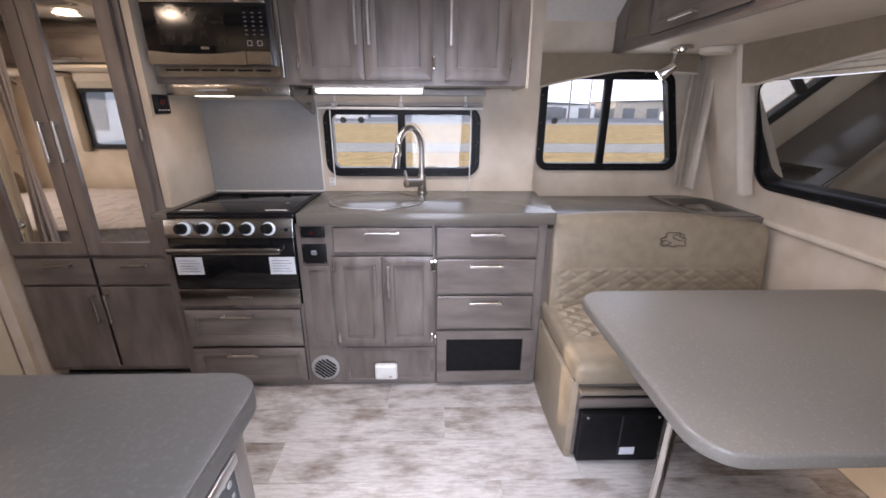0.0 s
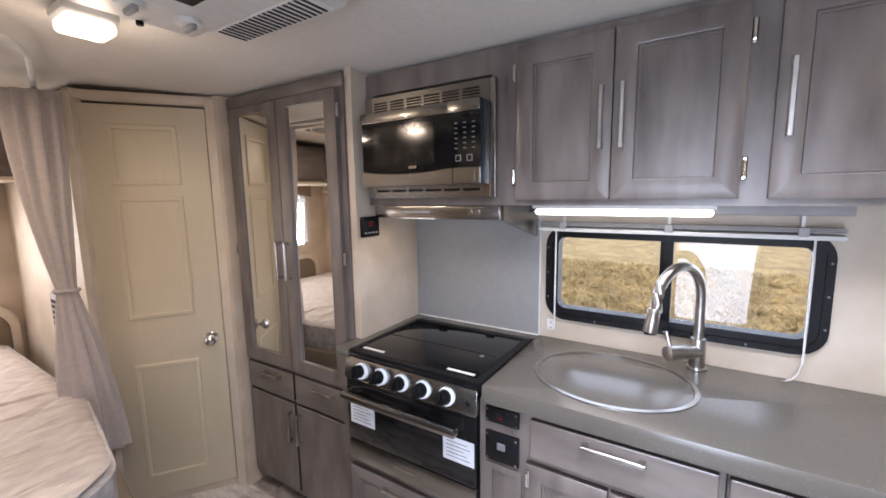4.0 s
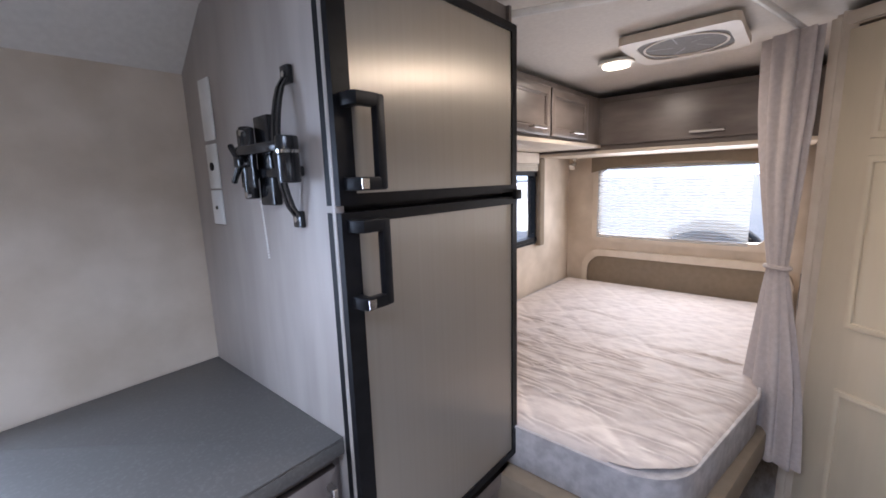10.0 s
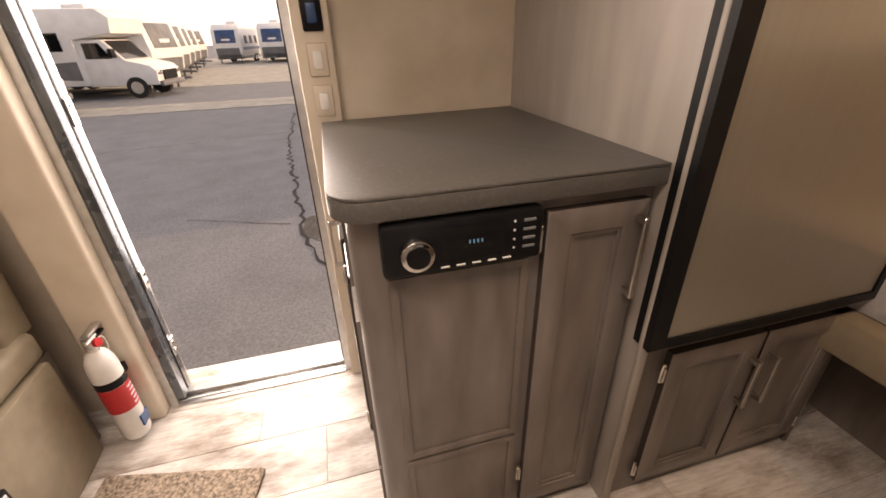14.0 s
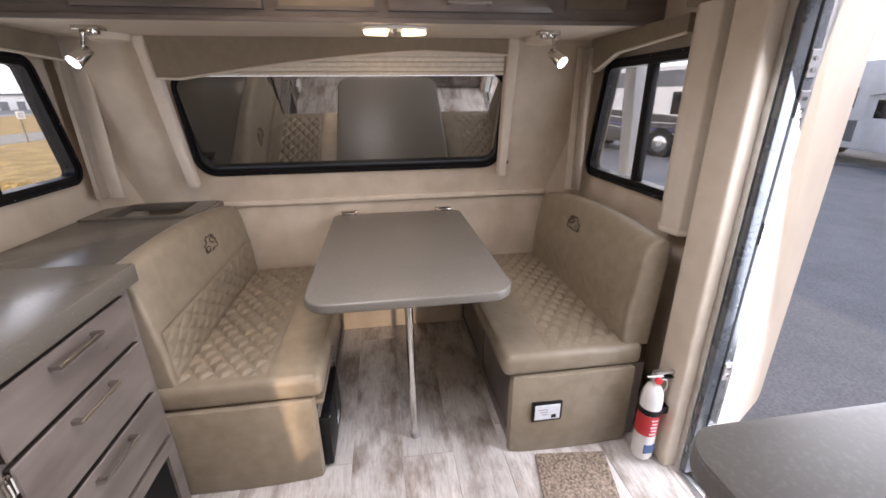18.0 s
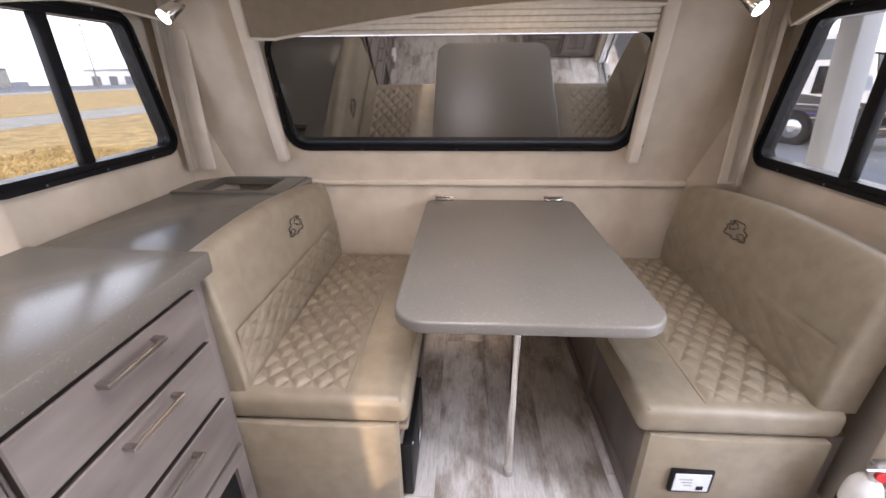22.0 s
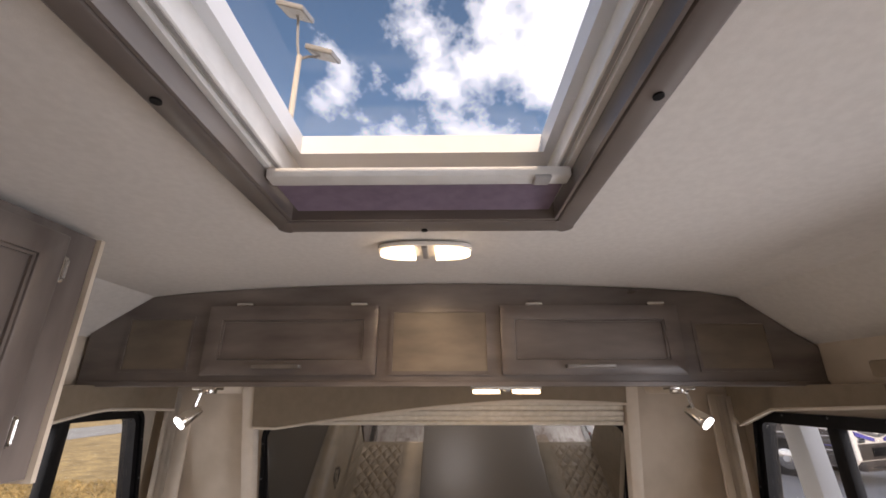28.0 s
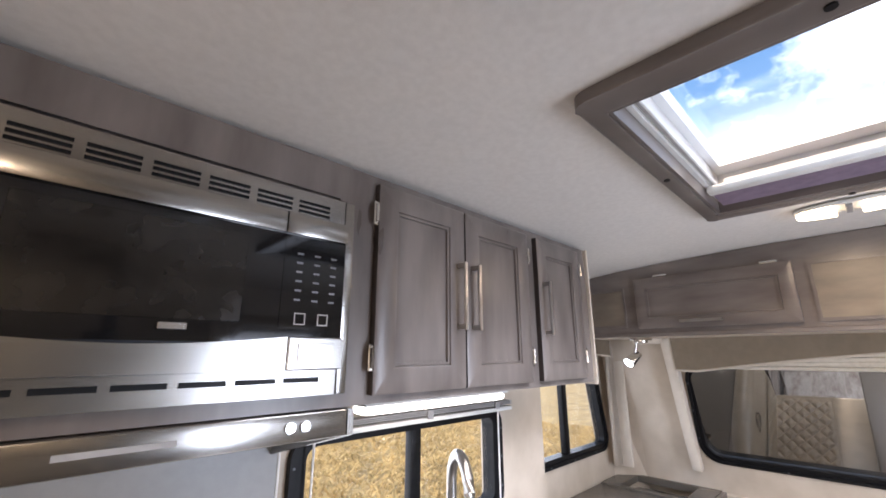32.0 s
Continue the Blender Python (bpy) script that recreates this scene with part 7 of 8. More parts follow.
for y0, y1, zt in ((-2.255, -2.02, 1.87), (-0.285, -0.03, 1.85)):
    ep = part("end_panel", ring(rect(y0, y1, 1.682, zt), rect(y0 + 0.010, y1 - 0.010, 1.692, zt - 0.010), XF - 0.005, XF), WOOD_H, fc, m=F_)
    part("flat_panel", box(y0 + 0.0105, y1 - 0.0105, XF - 0.002, XF + 0.001, 1.6925, zt - 0.0105), TANPANEL, ep, m=F_)
for y in (0.228, 2.08):
    s = thing("spot_light", (1.13, y, 1.60), "lit nickel swivel spot light under the overhead cabinet", "spot light", "spot lights")
    out = -1 if y < 1 else 1
    part("mount", cyl((1.14, y - out * 0.05, 1.64), (1.14, y - out * 0.05, 1.612), 0.032, 20, bevel=0.004), CHROME, s)
    part("mount_plate", box(1.11, 1.17, y - out * 0.05 - 0.045, y - out * 0.05 + 0.045, 1.625, 1.6398, 0.003), CHROME, s)
    part("stem", cyl((1.13, y - out * 0.03, 1.615), (1.12, y - out * 0.02, 1.555), 0.007, 10), CHROME, s)
    hd_ = part("head", cyl((1.135, y - out * 0.035, 1.56), (1.085, y, 1.515), 0.018, 18, 0.027, bevel=0.002), CHROME, s)
    part("lens", cyl((1.086, y, 1.516), (1.082, y + out * 0.003, 1.512), 0.023, 18), SPOTLIT, hd_)
    p = thing("ceiling_speaker", (1.36, y - out * 0.02, 1.60), "round cream speaker under the overhead cabinet", "speaker", "speakers")
    part("cover", cyl((1.33, y - out * 0.01, 1.6395), (1.33, y - out * 0.01, 1.612), 0.075, 28, 0.068, bevel=0.006), TRIM, p)

# Outdoors
GZ = -0.75
single("ground", box(-260, 260, -260, 260, GZ - 0.3, GZ), ASPHALT, "grey worn asphalt of the dealer's lot", "ground", kind="structure")
single("verge", box(-260, 260, 4.0, 21, GZ + 0.004, GZ + 0.02), GRASS, "dry straw-coloured verge", "grass", kind="structure")


def grass_tufts(count, x0, x1, y0, y1, seed):
    """Dry grass as many small clumps of bent blades, thicker near the kerb of the lot."""
    rg = random.Random(seed)
    verts, faces = [], []
    for _ in range(count):
        cx, cy = rg.uniform(x0, x1), y0 + (y1 - y0) * rg.random() ** 1.6
        for _b in range(5):
            a, h, w = rg.uniform(0, 2 * math.pi), rg.uniform(0.05, 0.16), rg.uniform(0.006, 0.014)
            bx, by = cx + rg.uniform(-0.05, 0.05), cy + rg.uniform(-0.05, 0.05)
            lx, ly = math.cos(a) * h * 0.8, math.sin(a) * h * 0.8
            k = len(verts)
            verts += [(bx - w * math.sin(a), by + w * math.cos(a), GZ + 0.015), (bx + w * math.sin(a), by - w * math.cos(a), GZ + 0.015), (bx + lx * 0.4, by + ly * 0.4, GZ + h * 0.75), (bx + lx, by + ly, GZ + h)]
            faces += [(k, k + 1, k + 2), (k + 1, k + 3, k + 2)]
    me = bpy.data.meshes.new("dry_grass")
    me.from_pydata(verts, [], faces)
    me.materials.append(BLADE)
    return tagged(new("dry_grass", me), "dry straw-coloured grass clumps on the verge", "grass", kind="stuff")


grass_tufts(16000, -9, 12, 4.0, 14, 8)
single("field", box(-260, 260, 27, 60, GZ + 0.004, GZ + 0.02), GRASS, "dry field beyond the road", "grass", kind="structure")
single("road", box(-260, 260, 21.2, 26.8, GZ + 0.004, GZ + 0.02), PAVE_LIGHT, "pale grey road along the lot", "road", kind="structure")
single("road_far", box(-260, 260, 60.2, 70, GZ + 0.004, GZ + 0.03), PAVE_LIGHT, "pale far road", "road", kind="structure")
# Sunlit bands between long shadows, put into the colour as two pale sheets
single("sunlit_strip", box(-80, 30, -15.6, -13.6, GZ + 0.004, GZ + 0.012), PAVE_LIGHT, "sunlit band of the lot, drawn as a pale strip", "pavement", kind="structure")
single("sunlit_yard", box(-90, 60, -60, -22, GZ + 0.004, GZ + 0.012), PAVE_LIGHT, "sunlit far part of the lot, drawn as a pale sheet", "pavement", kind="structure")
single("asphalt_patch", prism(rounded([(0.16, -3.10), (0.12, -3.58), (-0.20, -3.66), (-0.40, -3.15), (-0.33, -2.78), (-0.05, -2.84)], 0.08), GZ + 0.002, GZ + 0.005, "z"), PATCH, "dark crumbling patch in the asphalt", "road patch", kind="structure")
single("trailer_underbody", box(REARX - 0.03, 1.66, -0.08, 2.36, GZ + 0.002, -0.092), RVGREY, "plain grey underbody that closes the trailer to the ground", "underbody", kind="structure")
rnd = random.Random(5)


def crack(pts, w, jag=0.05):
    """A dark jagged crack as a thin band just proud of the asphalt."""
    bm = bmesh.new()
    fine = []
    for (x0, y0), (x1, y1) in zip(pts, pts[1:]):
        d = Vector((x1 - x0, y1 - y0))
        n = Vector((-d.y, d.x)).normalized()
        k = max(4, int(d.length / 0.12))
        for i in range(k):
            off = rnd.uniform(-jag, jag) * min(1.0, d.length)
            fine.append((x0 + d.x * i / k + n.x * off, y0 + d.y * i / k + n.y * off, n))
    L, R = [], []
    for x, y, n in fine:
        ww = w * rnd.uniform(0.35, 1.3)
        L.append(bm.verts.new((x - n.x * ww, y - n.y * ww, GZ + 0.0055)))
        R.append(bm.verts.new((x + n.x * ww, y + n.y * ww, GZ + 0.0055)))
    for i in range(len(L) - 1):
        bm.faces.new((L[i], R[i], R[i + 1], L[i + 1]))
    bmesh.ops.recalc_face_normals(bm, faces=bm.faces)
    return bm


single("asphalt_crack", crack([(-0.03, -13.6), (0.63, -11.5), (0.57, -8.4), (0.48, -6.6), (0.32, -5.25), (0.285, -4.4), (0.165, -3.66), (0.16, -3.1), (-0.02, -2.44), (-0.25, -2.12), (-0.36, -1.85), (-0.35, -1.48), (-0.31, -1.15)], 0.022), RUBBER, "long dark crack in the asphalt", "crack", kind="structure")
single("asphalt_crack", crack([(-0.33, -2.9), (-0.335, -2.45), (-0.316, -2.08)], 0.010, 0.03), RUBBER, "fine dark crack in the asphalt", "crack", kind="structure")
single("asphalt_crack", crack([(1.5, -3.95), (0.8, -3.66), (0.18, -3.36)], 0.007, 0.03), RUBBER, "fine dark crack in the asphalt", "crack", kind="structure")
single("asphalt_crack", crack([(4.5, -8.2), (0.6, -8.9), (-3.5, -9.6)], 0.010, 0.03), RUBBER, "faint straight seam in the asphalt", "crack", kind="structure")


def trailer(x, y, turn, length=7.0, h=2.7, deco=RVBLUE, label="white travel trailer with a dark blue front window"):
    """A parked travel trailer; its front cap faces local +y."""
    t = thing("travel_trailer", (x, y, GZ), label, "trailer", "parked trailers")
    m = pose(x, y, GZ, 0, 0, turn)
    z0 = 0.55
    prof_t = [(0.0, z0), (0.35, z0 + 0.25), (0.5, z0 + 1.0), (0.28, z0 + h - 0.55), (-0.2, z0 + h - 0.08), (-0.5, z0 + h), (-length, z0 + h), (-length, z0)]
    part("body", prism(prof_t, -1.2, 1.2, "x", bevel=0.08), RVWHITE, t, m=m)
    part("skirt", box(-1.18, 1.18, -length + 0.1, -0.1, z0 - 0.18, z0 + 0.02), RVGREY, t, m=m)
    fw_ = prism([(0.455, z0 + 1.15), (0.50, z0 + 1.15), (0.315, z0 + h - 0.5), (0.27, z0 + h - 0.5)], -0.85, 0.85, "x", bevel=0.01)
    part("front_window", fw_, deco, t, m=m)
    part("front_badge", box(-0.35, 0.35, 0.43, 0.47, z0 + 1.35, z0 + 1.5), RVWHITE, t, m=m)
    part("front_lower", prism([(0.02, z0 - 0.05), (0.37, z0 + 0.22), (0.47, z0 + 0.75), (0.42, z0 + 0.75), (0.3, z0 + 0.25), (0.0, z0)], -1.0, 1.0, "x"), RVGREY, t, m=m)
    for s in (-1, 1):
        for i, yy in enumerate((-1.5, -3.4, -5.4)):
            part("window", box(s * 1.19, s * 1.225, yy - 0.5, yy + 0.4, z0 + 1.1, z0 + 1.75, 0.01, 1), BLACK, t, m=m)
        part("side_stripe", box(s * 1.195, s * 1.215, -length + 0.3, -0.2, z0 + 0.55, z0 + 0.8), deco, t, m=m)
        for yy in (-4.3, -5.1):
            w = part("wheel", cyl((s * 1.0, yy, 0.35), (s * 1.22, yy, 0.35), 0.35, 20), RUBBER, t, m=m)
            part("rim", cyl((s * 1.2, yy, 0.35), (s * 1.235, yy, 0.35), 0.2, 16), ALU, w, m=m)
        part("landing_leg", box(s * 0.9 - 0.04, s * 0.9 + 0.04, -0.1, 0.0, 0.0, z0), RVGREY, t, m=m)
    part("hitch", cyl((0, 0.2, z0 - 0.05), (0, 1.2, z0 - 0.08), 0.06, 10), RVGREY, t, m=m)
    part("roof_unit", box(-0.4, 0.4, -3.2, -2.2, z0 + h, z0 + h + 0.28, 0.06), RVWHITE, t, m=m)
    return t


t0 = trailer(3.6, -43, -4)
for x, y, turn in ((-0.3, -41.5, -4), (-4.0, -40, -3), (-8.0, -39, 0), (7.6, -44, -6)):
    copy_thing(t0, pose(x, y, GZ, 0, 0, turn + 4) @ Matrix.Identity(4))
t1 = trailer(6.6, -21.5, 75, 6.5, 2.6, RVGREY, "white travel trailer with grey stripes seen at an angle")
for x, y, turn in ((7.4, -26.0, 75), (8.2, -30.5, 75), (8.9, -35.0, 74), (9.4, -39.5, 74)):
    copy_thing(t1, pose(x, y, GZ, 0, 0, turn - 75))

# Added to shade the asphalt outside the doorway from the low sun
trailer(-6.7, -4.6, 0, 11.2, 2.85, RVGREY, "long white travel trailer parked alongside, behind the bed end")


def motorhome(x, y, turn, label, length=6.5, deco=RVGREY):
    """A van-fronted motorhome; the bonnet points to local -x."""
    t = thing("motorhome", (x, y, GZ), label, "motorhome", "parked motorhomes")
    m = pose(x, y, GZ, 0, 0, turn)
    cab = [(-1.9, 0.45), (-1.95, 0.95), (-1.75, 1.15), (-0.95, 1.35), (-0.35, 2.05), (0.6, 2.1), (0.6, 0.45)]
    part("cab", prism(cab, -1.0, 1.0, "y", bevel=0.05), RVWHITE, t, m=m)
    cb_ = prism([(0.5, 0.5), (0.5, 2.05), (-0.9, 2.25), (-1.0, 2.75), (-0.6, 3.05), (length - 1.2, 3.1), (length - 1.1, 0.5)], -1.2, 1.2, "y", bevel=0.08)
    part("coach", cb_, RVWHITE, t, m=m)
    part("windscreen", prism([(-0.93, 1.40), (-0.40, 2.02), (-0.37, 1.99), (-0.90, 1.37)], -0.86, 0.86, "y"), BLACKGLASS, t, m=m)
    part("grille", box(-1.985, -1.93, -0.55, 0.55, 0.6, 0.95), BLACK, t, m=m)
    part("bumper", box(-2.06, -1.9, -0.95, 0.95, 0.4, 0.58, 0.04), RVGREY, t, m=m)
    for s in (-1, 1):
        part("headlight", box(-1.97, -1.9, s * 0.78 - 0.14, s * 0.78 + 0.14, 0.8, 1.0, 0.03), CHROME, t, m=m)
        part("side_glass", prism([(-0.55, 1.42), (0.35, 1.42), (0.35, 1.95), (-0.22, 1.95)], s * 0.99, s * 1.015, "y"), BLACKGLASS, t, m=m)
        part("mirror_arm", box(-0.75, -0.6, s * 1.02, s * 1.3, 1.45, 1.75, 0.03), BLACK, t, m=m)
        part("stripe", prism([(0.6, 0.7), (length - 1.3, 0.95), (length - 1.3, 1.6), (2.2, 1.3), (0.6, 1.35)], s * 1.2 - 0.01, s * 1.2 + 0.01, "y"), deco, t, m=m)
        for xx in (1.3, 2.9, 4.2):
            part("window", box(xx - 0.4, xx + 0.4, s * 1.2 - 0.012, s * 1.2 + 0.012, 1.7, 2.3), BLACKGLASS, t, m=m)
        for xx in (-1.1, length - 2.9):
            w = part("wheel", cyl((xx, s * 0.8, 0.38), (xx, s * 1.06, 0.38), 0.38, 22), RUBBER, t, m=m)
            part("rim", cyl((xx, s * 1.04, 0.38), (xx, s * 1.075, 0.38), 0.22, 18), ALU, w, m=m)
    return t


motorhome(9.6, -14.6, -12, "white van-fronted motorhome with dark windows")
motorhome(7.6, -19.4, -8, "white motorhome with an over-cab bunk")


def flat_nosed_motorhome(x, y, turn, label, length=8.5):
    """A bus-like motorhome; its upright windscreen faces local -x."""
    t = thing("motorhome", (x, y, GZ), label, "motorhome", "parked motorhomes")
    m = pose(x, y, GZ, 0, 0, turn)
    end = length - 2.0
    part("coach", prism([(-1.95, 0.42), (-2.10, 0.62), (-2.08, 1.35), (-1.72, 2.70), (-1.35, 3.10), (end, 3.15), (end, 0.42)], -1.2, 1.2, "y", bevel=0.07), RVWHITE, t, m=m)
    ws = part("windscreen", prism([(-2.075, 1.48), (-1.80, 2.52), (-1.76, 2.51), (-2.035, 1.47)], -1.08, 1.08, "y"), BLACKGLASS, t, m=m)
    part("divider", prism([(-2.085, 1.48), (-1.81, 2.52), (-1.80, 2.52), (-2.075, 1.48)], -0.03, 0.03, "y"), BLACK, ws, m=m)
    for w_ in (-0.5, 0.5):
        part("wiper", cyl((-2.10, w_, 1.50), (-2.01, w_ * 0.3, 1.90), 0.012, 6), BLACK, ws, m=m)
    part("front_paint", box(-2.115, -2.06, -1.05, 1.05, 0.62, 1.02, 0.02), DARKPAINT, t, "dark brown-grey nose panel", m)
    part("grille", box(-2.135, -2.10, -0.5, 0.5, 0.70, 0.92, 0.01), BLACK, t, m=m)
    part("bumper", box(-2.20, -1.95, -1.12, 1.12, 0.36, 0.60, 0.05), DARKPAINT, t, m=m)
    part("bumper_strip", box(-2.215, -2.19, -0.95, 0.95, 0.44, 0.47), CHROME, t, m=m)
    for sd in (-1, 1):
        part("headlight", box(-2.125, -2.04, sd * 0.86 - 0.16, sd * 0.86 + 0.16, 1.04, 1.20, 0.03), CHROME, t, m=m)
        for k, (y0, z0, mat_) in enumerate(((0.25, 1.12, RVVIOLET), (0.05, 1.22, RVGREY))):
            part("nose_flash", prism([(sd * (y0 + 0.85), z0 + 0.22), (sd * (y0 + 0.80), z0 + 0.10), (sd * y0, z0 - 0.06), (sd * y0, z0 + 0.02)], -2.125 - 0.006 * k, -2.05, "x"), mat_, t, m=m)
        arm = part("mirror_arm", tube([(-1.75, sd * 1.15, 2.55), (-2.15, sd * 1.35, 2.50), (-2.20, sd * 1.40, 2.25), (-2.20, sd * 1.40, 2.05)], 0.03, 8), BLACK, t, m=m)
        part("mirror", box(-2.26, -2.12, sd * 1.40 - 0.13, sd * 1.40 + 0.13, 1.70, 2.08, 0.04), CHROME, arm, m=m)
        ya, yb = sd * 1.19, sd * 1.212
        part("side_glass", prism([(-1.70, 1.50), (-0.55, 1.50), (-0.55, 2.25), (-1.50, 2.25)], ya, yb, "y"), BLACKGLASS, t, m=m)
        for xx in (0.9, 2.7, 4.6):
            part("window", box(xx - 0.55, xx + 0.55, min(ya, yb), max(ya, yb), 1.65, 2.35, 0.004), BLACKGLASS, t, m=m)
        part("upper_paint", prism([(-1.30, 2.42), (end - 0.05, 2.42), (end - 0.05, 2.95), (-1.15, 2.95)], ya, yb, "y"), RVGREY, t, "grey upper paint", m)
        part("lower_paint", prism([(-2.0, 0.44), (end - 0.05, 0.44), (end - 0.05, 1.60), (2.2, 1.64), (-0.4, 1.48), (-2.02, 1.30)], ya, yb, "y"), DARKPAINT, t, "dark brown-grey lower paint", m)
        for k, mat_ in enumerate((RVGREY, RVWHITE, RVVIOLET, RVGREY, RVWHITE)):
            z0 = 0.72 + 0.12 * k
            part("swoosh", prism([(-1.9, z0), (0.3, z0 + 0.02), (2.6, z0 + 0.28), (end - 0.3, z0 + 0.34), (2.6, z0 + 0.245), (0.3, z0 - 0.012), (-1.9, z0 - 0.02)], yb, yb + sd * 0.007, "y"), mat_, t, m=m)
        for xx in (-0.35, length - 4.6):
            part("wheel_arch", cyl((xx, sd * 1.0, 0.46), (xx, sd * 1.226, 0.46), 0.56, 26), BLACK, t, m=m)
            w = part("wheel", cyl((xx, sd * 0.95, 0.46), (xx, sd * 1.238, 0.46), 0.46, 26), RUBBER, t, m=m)
            part("rim", cyl((xx, sd * 1.22, 0.46), (xx, sd * 1.252, 0.46), 0.29, 22, bevel=0.01), CHROME, w, m=m)
            part("hub", cyl((xx, sd * 1.25, 0.46), (xx, sd * 1.29, 0.46), 0.09, 14), ALU, w, m=m)
    part("roof_unit", box(2.2, 3.2, -0.4, 0.4, 3.13, 3.43, 0.08), RVGREY, t, "grey rooftop air conditioner", m)
    return t


flat_nosed_motorhome(14.15, -10.1, 22, "large dark grey and white flat-nosed motorhome with violet flashes")

# far buildings and vehicles beyond the road
for x, w, h, mm, lb in ((-30, 40, 5, RVWHITE, "long white warehouse beyond the field"), (25, 30, 4.5, RVWHITE, "white shed beyond the field"), (70, 50, 6, PAVE_LIGHT, "pale warehouse beyond the field"), (-90, 60, 5, RVGREY, "grey warehouse beyond the field"), (150, 70, 6, RVWHITE, "far white warehouse beyond the road")):
    b = thing("warehouse", (x, 110, GZ), lb, "building", "far buildings")
    h *= 0.55
    part("wall", box(x - w / 2, x + w / 2, 105, 122, GZ, h, 0.1), mm, b)
    part("roof", prism([(x - w / 2 - 0.5, h), (x + w / 2 + 0.5, h), (x, h + 0.7)], 104.5, 122.5, "y"), RVGREY, b)
    for i in range(int(w / 6)):
        part("door", box(x - w / 2 + 2 + i * 6, x - w / 2 + 5 + i * 6, 104.95, 105, GZ, 1.6), RVGREY, b)
for x, w, mm, lb in ((16, 6.5, RVGREY, "dark truck on the far road"), (-12, 4.5, RVWHITE, "white van on the far road"), (40, 7, RVWHITE, "white truck on the far road")):
    v = thing("truck", (x, 64, GZ), lb, "truck", "far vehicles")
    part("body", box(x - w / 2, x + w / 2, 63, 65.2, GZ + 0.6, 1.7, 0.2), mm, v)
    part("cab", box(x - w / 2 - 1.6, x - w / 2, 63.1, 65.1, GZ + 0.5, 1.1, 0.3), mm, v)
    for q in (-w / 2 - 0.9, -w / 4, w / 3):
        part("wheel", cyl((x + q, 62.95, GZ + 0.45), (x + q, 63.3, GZ + 0.45), 0.45, 14), RUBBER, v)
sg = thing("roadside_sign", (25.9, 20.6, GZ), "small white sign on a thin post by the road", "sign")
part("post", cyl((25.9, 20.6, GZ), (25.9, 20.6, 0.9), 0.04, 8), WOOD, sg)
part("board", box(25.62, 26.18, 20.53, 20.555, 0.52, 0.92, 0.01), RVWHITE, sg)
for z in (0.62, 0.72, 0.82):
    part("writing", box(25.68, 26.12, 20.524, 20.531, z - 0.02, z + 0.02), RVGREY, sg)
for x, y, h in ((24, 75, 11), (52, 78, 12), (-20, 80, 11), (33, 90, 10), (90, 80, 12)):
    p = thing("utility_pole", (x, y, GZ), "wooden utility pole beside the far road", "utility pole", "utility poles")
    part("pole", cyl((x, y, GZ), (x, y, h), 0.16, 8, 0.1), WOOD, p)
    part("crossarm", box(x - 1.2, x + 1.2, y - 0.08, y + 0.08, h - 0.9, h - 0.75), WOOD, p)
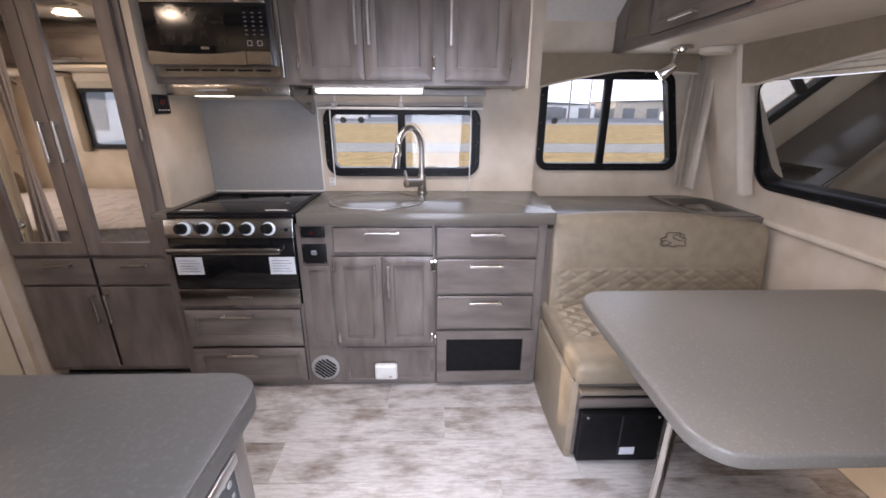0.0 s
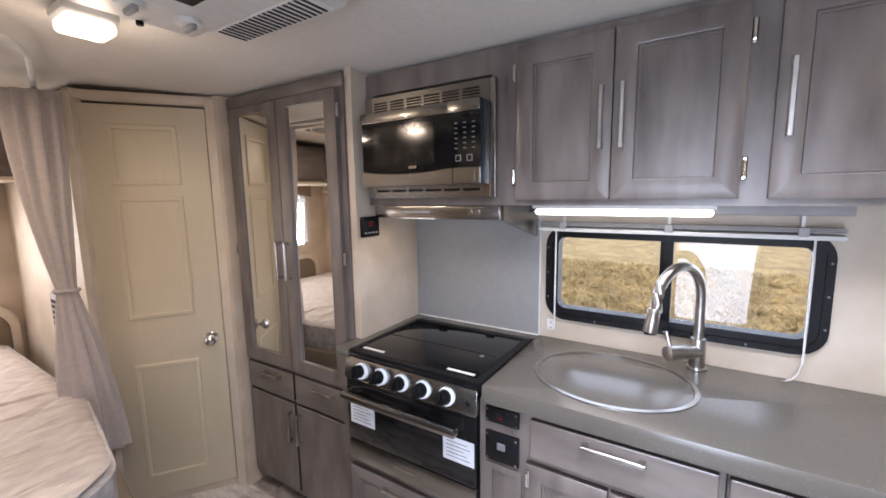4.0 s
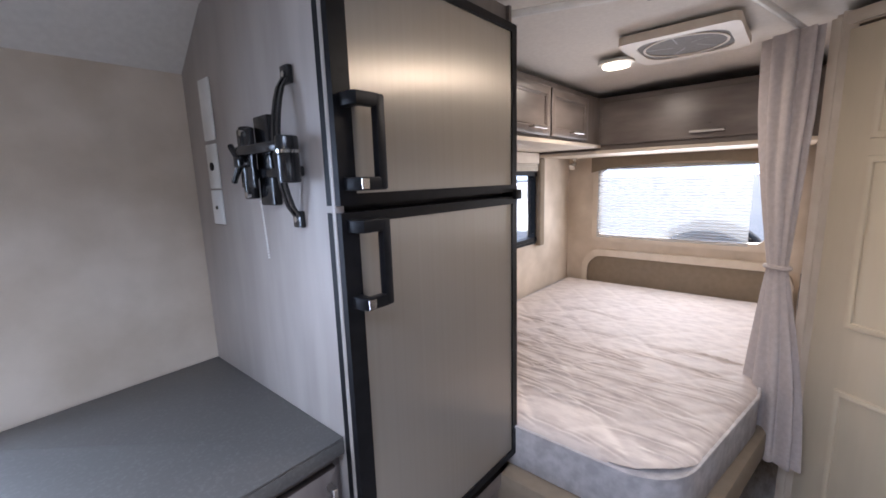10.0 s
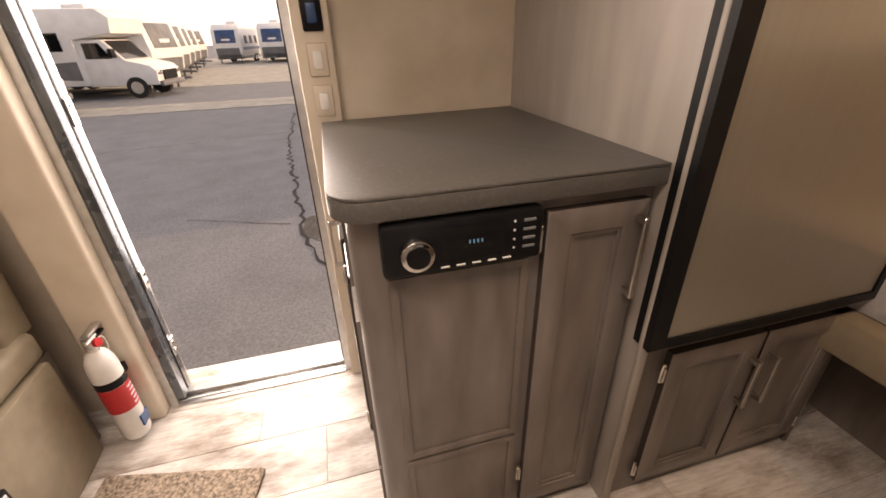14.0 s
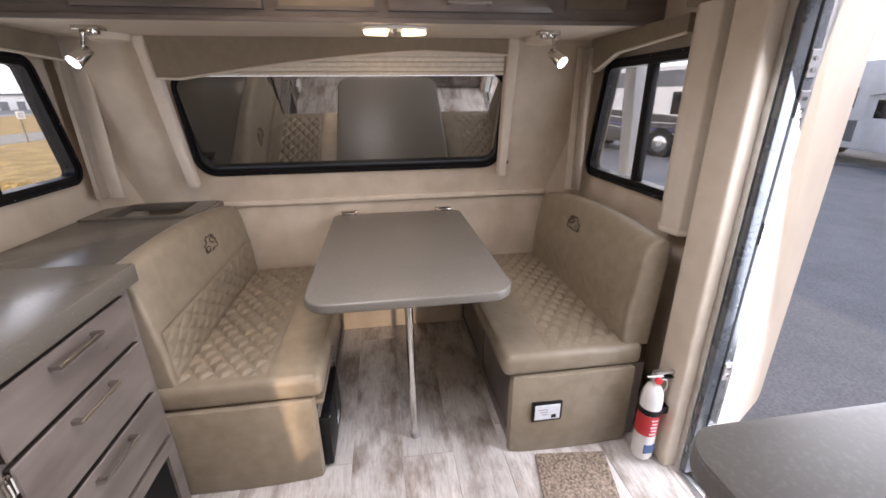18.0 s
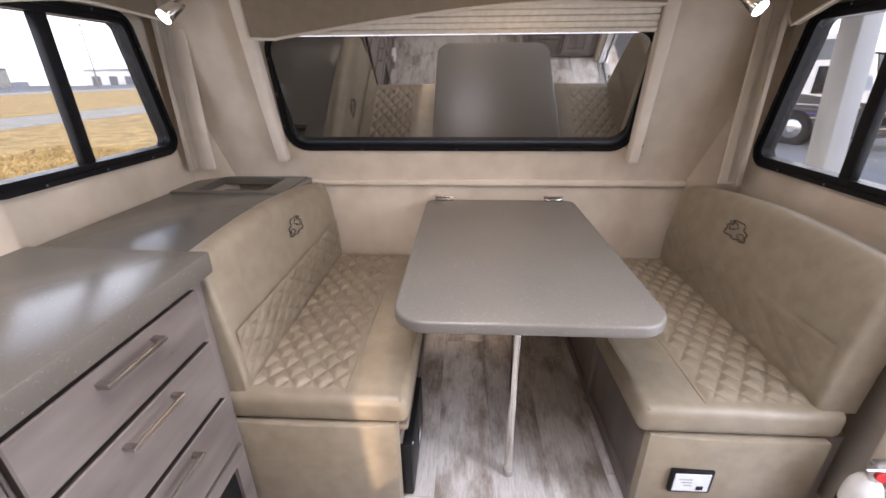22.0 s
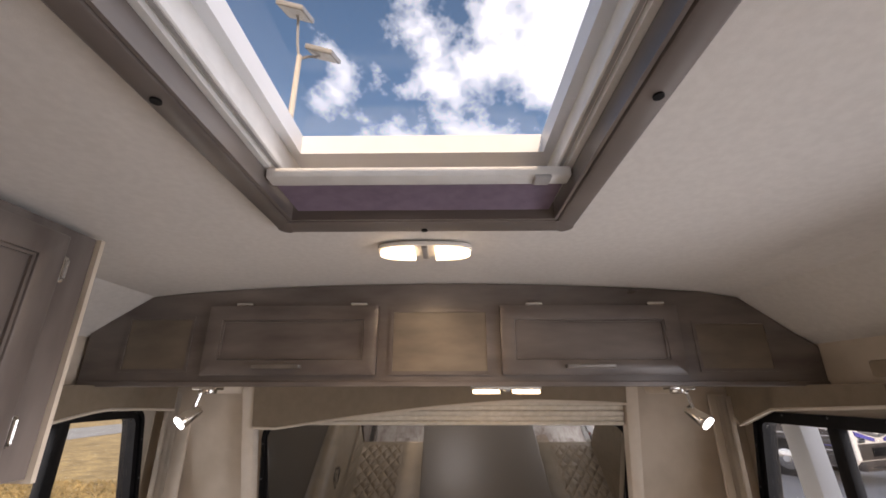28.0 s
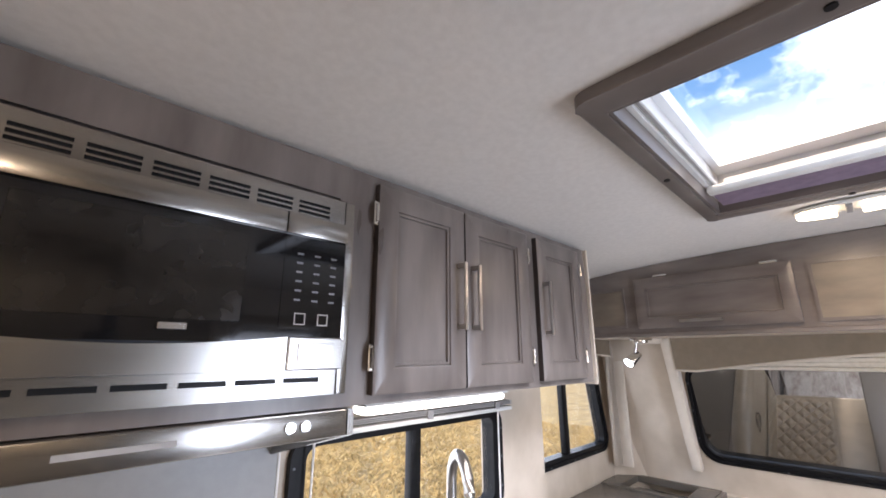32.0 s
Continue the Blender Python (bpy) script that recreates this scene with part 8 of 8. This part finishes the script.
# lot lamp seen through the roof hatch
LX, LY = 7.54, 4.85
lp = thing("lot_lamp", (LX, LY, GZ), "tall pale lamp post with two square lamp heads", "street lamp")
part("post", cyl((LX, LY, GZ), (LX, LY, 9.6), 0.085, 14, 0.065), TRIM, lp)
for dx, dy, z, rise in ((-0.25, 0.15, 10.75, 0), (0.15, -0.55, 9.75, 0)):
    part("arm", tube([(LX, LY, 9.5), (LX + dx * 0.3, LY + dy * 0.4, 9.55 + (z - 9.5) * 0.3), (LX + dx * 0.6, LY + dy * 0.7, z - 0.1), (LX + dx * 0.8, LY + dy * 0.85, z)], 0.035, 8), GREYPL, lp)
    hb_ = box(-0.44, 0.44, -0.34, 0.34, -0.06, 0.06, 0.02)
    hm = Matrix.Translation((LX + dx, LY + dy, z + 0.05)) @ Matrix.Rotation(radians(-28), 4, "Y") @ Matrix.Rotation(radians(14), 4, "X")
    hd2 = part("lamp_head", hb_, GREYPL, lp, m=hm)
    for i in range(2):
        for j in range(3):
            part("led_panel", box(-0.38 + i * 0.39, -0.01 + i * 0.39, -0.29 + j * 0.2, -0.11 + j * 0.2, -0.068, -0.059), PAPER, hd2, m=hm)

# Floor planks, last
aw = thing("awning_arm", (1.26, -0.25, -0.6), "pale white metal awning arm outside the dinette window", "awning arm")
AWM = Matrix(((1, 0, 0.11, 1.09), (0, 1, 0, -0.26), (0, 0, 1, 0), (0, 0, 0, 1)))
part("upright", box(0.01, 0.105, -0.035, 0.035, -0.55, 2.0, 0.006), RVWHITE, aw, m=AWM)
part("channel", box(0.035, 0.080, -0.045, -0.032, -0.5, 1.95, 0.003, 1), ALU, aw, m=AWM)
for z_ in (-0.45, 1.9):
    part("bracket", box(0.01, 0.105, 0.03, 0.16, z_ - 0.05, z_ + 0.05, 0.006), ALU, aw, m=AWM)

flo = thing("floor", (-0.9, 1.1, 0.0), "whitewashed grey-brown vinyl plank floor", "floor", kind="structure")
PW, PL_ = 0.206, 1.22
prm = random.Random(3)
joints = {0: 0.7, 1: 0.15, 2: 0.58, 3: 0.26, 4: -0.637, 5: 0.05, 6: -0.22}
base_y = 0.372
mesh_cache = {}
for r_ in range(-3, 10):
    y0 = base_y + r_ * PW
    y1 = y0 + PW
    y0c, y1c = max(y0, -0.079), min(y1, 2.395)
    if y1c - y0c < 0.02:
        continue
    s = joints.get(r_, prm.uniform(-0.6, 0.6))
    x = s - PL_ * 4
    while x < 1.62:
        xa, xb = max(x, REARX + 0.005), min(x + PL_, 1.622)
        if xb - xa > 0.03:
            key = (round(xb - xa, 4), round(y1c - y0c, 4))
            if key not in mesh_cache:
                b = box(0, key[0] - 0.0016, 0, key[1] - 0.0016, -0.004, 0.0, 0.0008, 1)
                me = bpy.data.meshes.new("plank")
                b.to_mesh(me)
                b.free()
                me.materials.append(PLANK)
                mesh_cache[key] = me
            ob = new("plank", mesh_cache[key])
            ob.parent = flo
            ob.matrix_parent_inverse = flo.matrix_basis.inverted()
            ob.location = (xa, y0c, 0)
        x += PL_
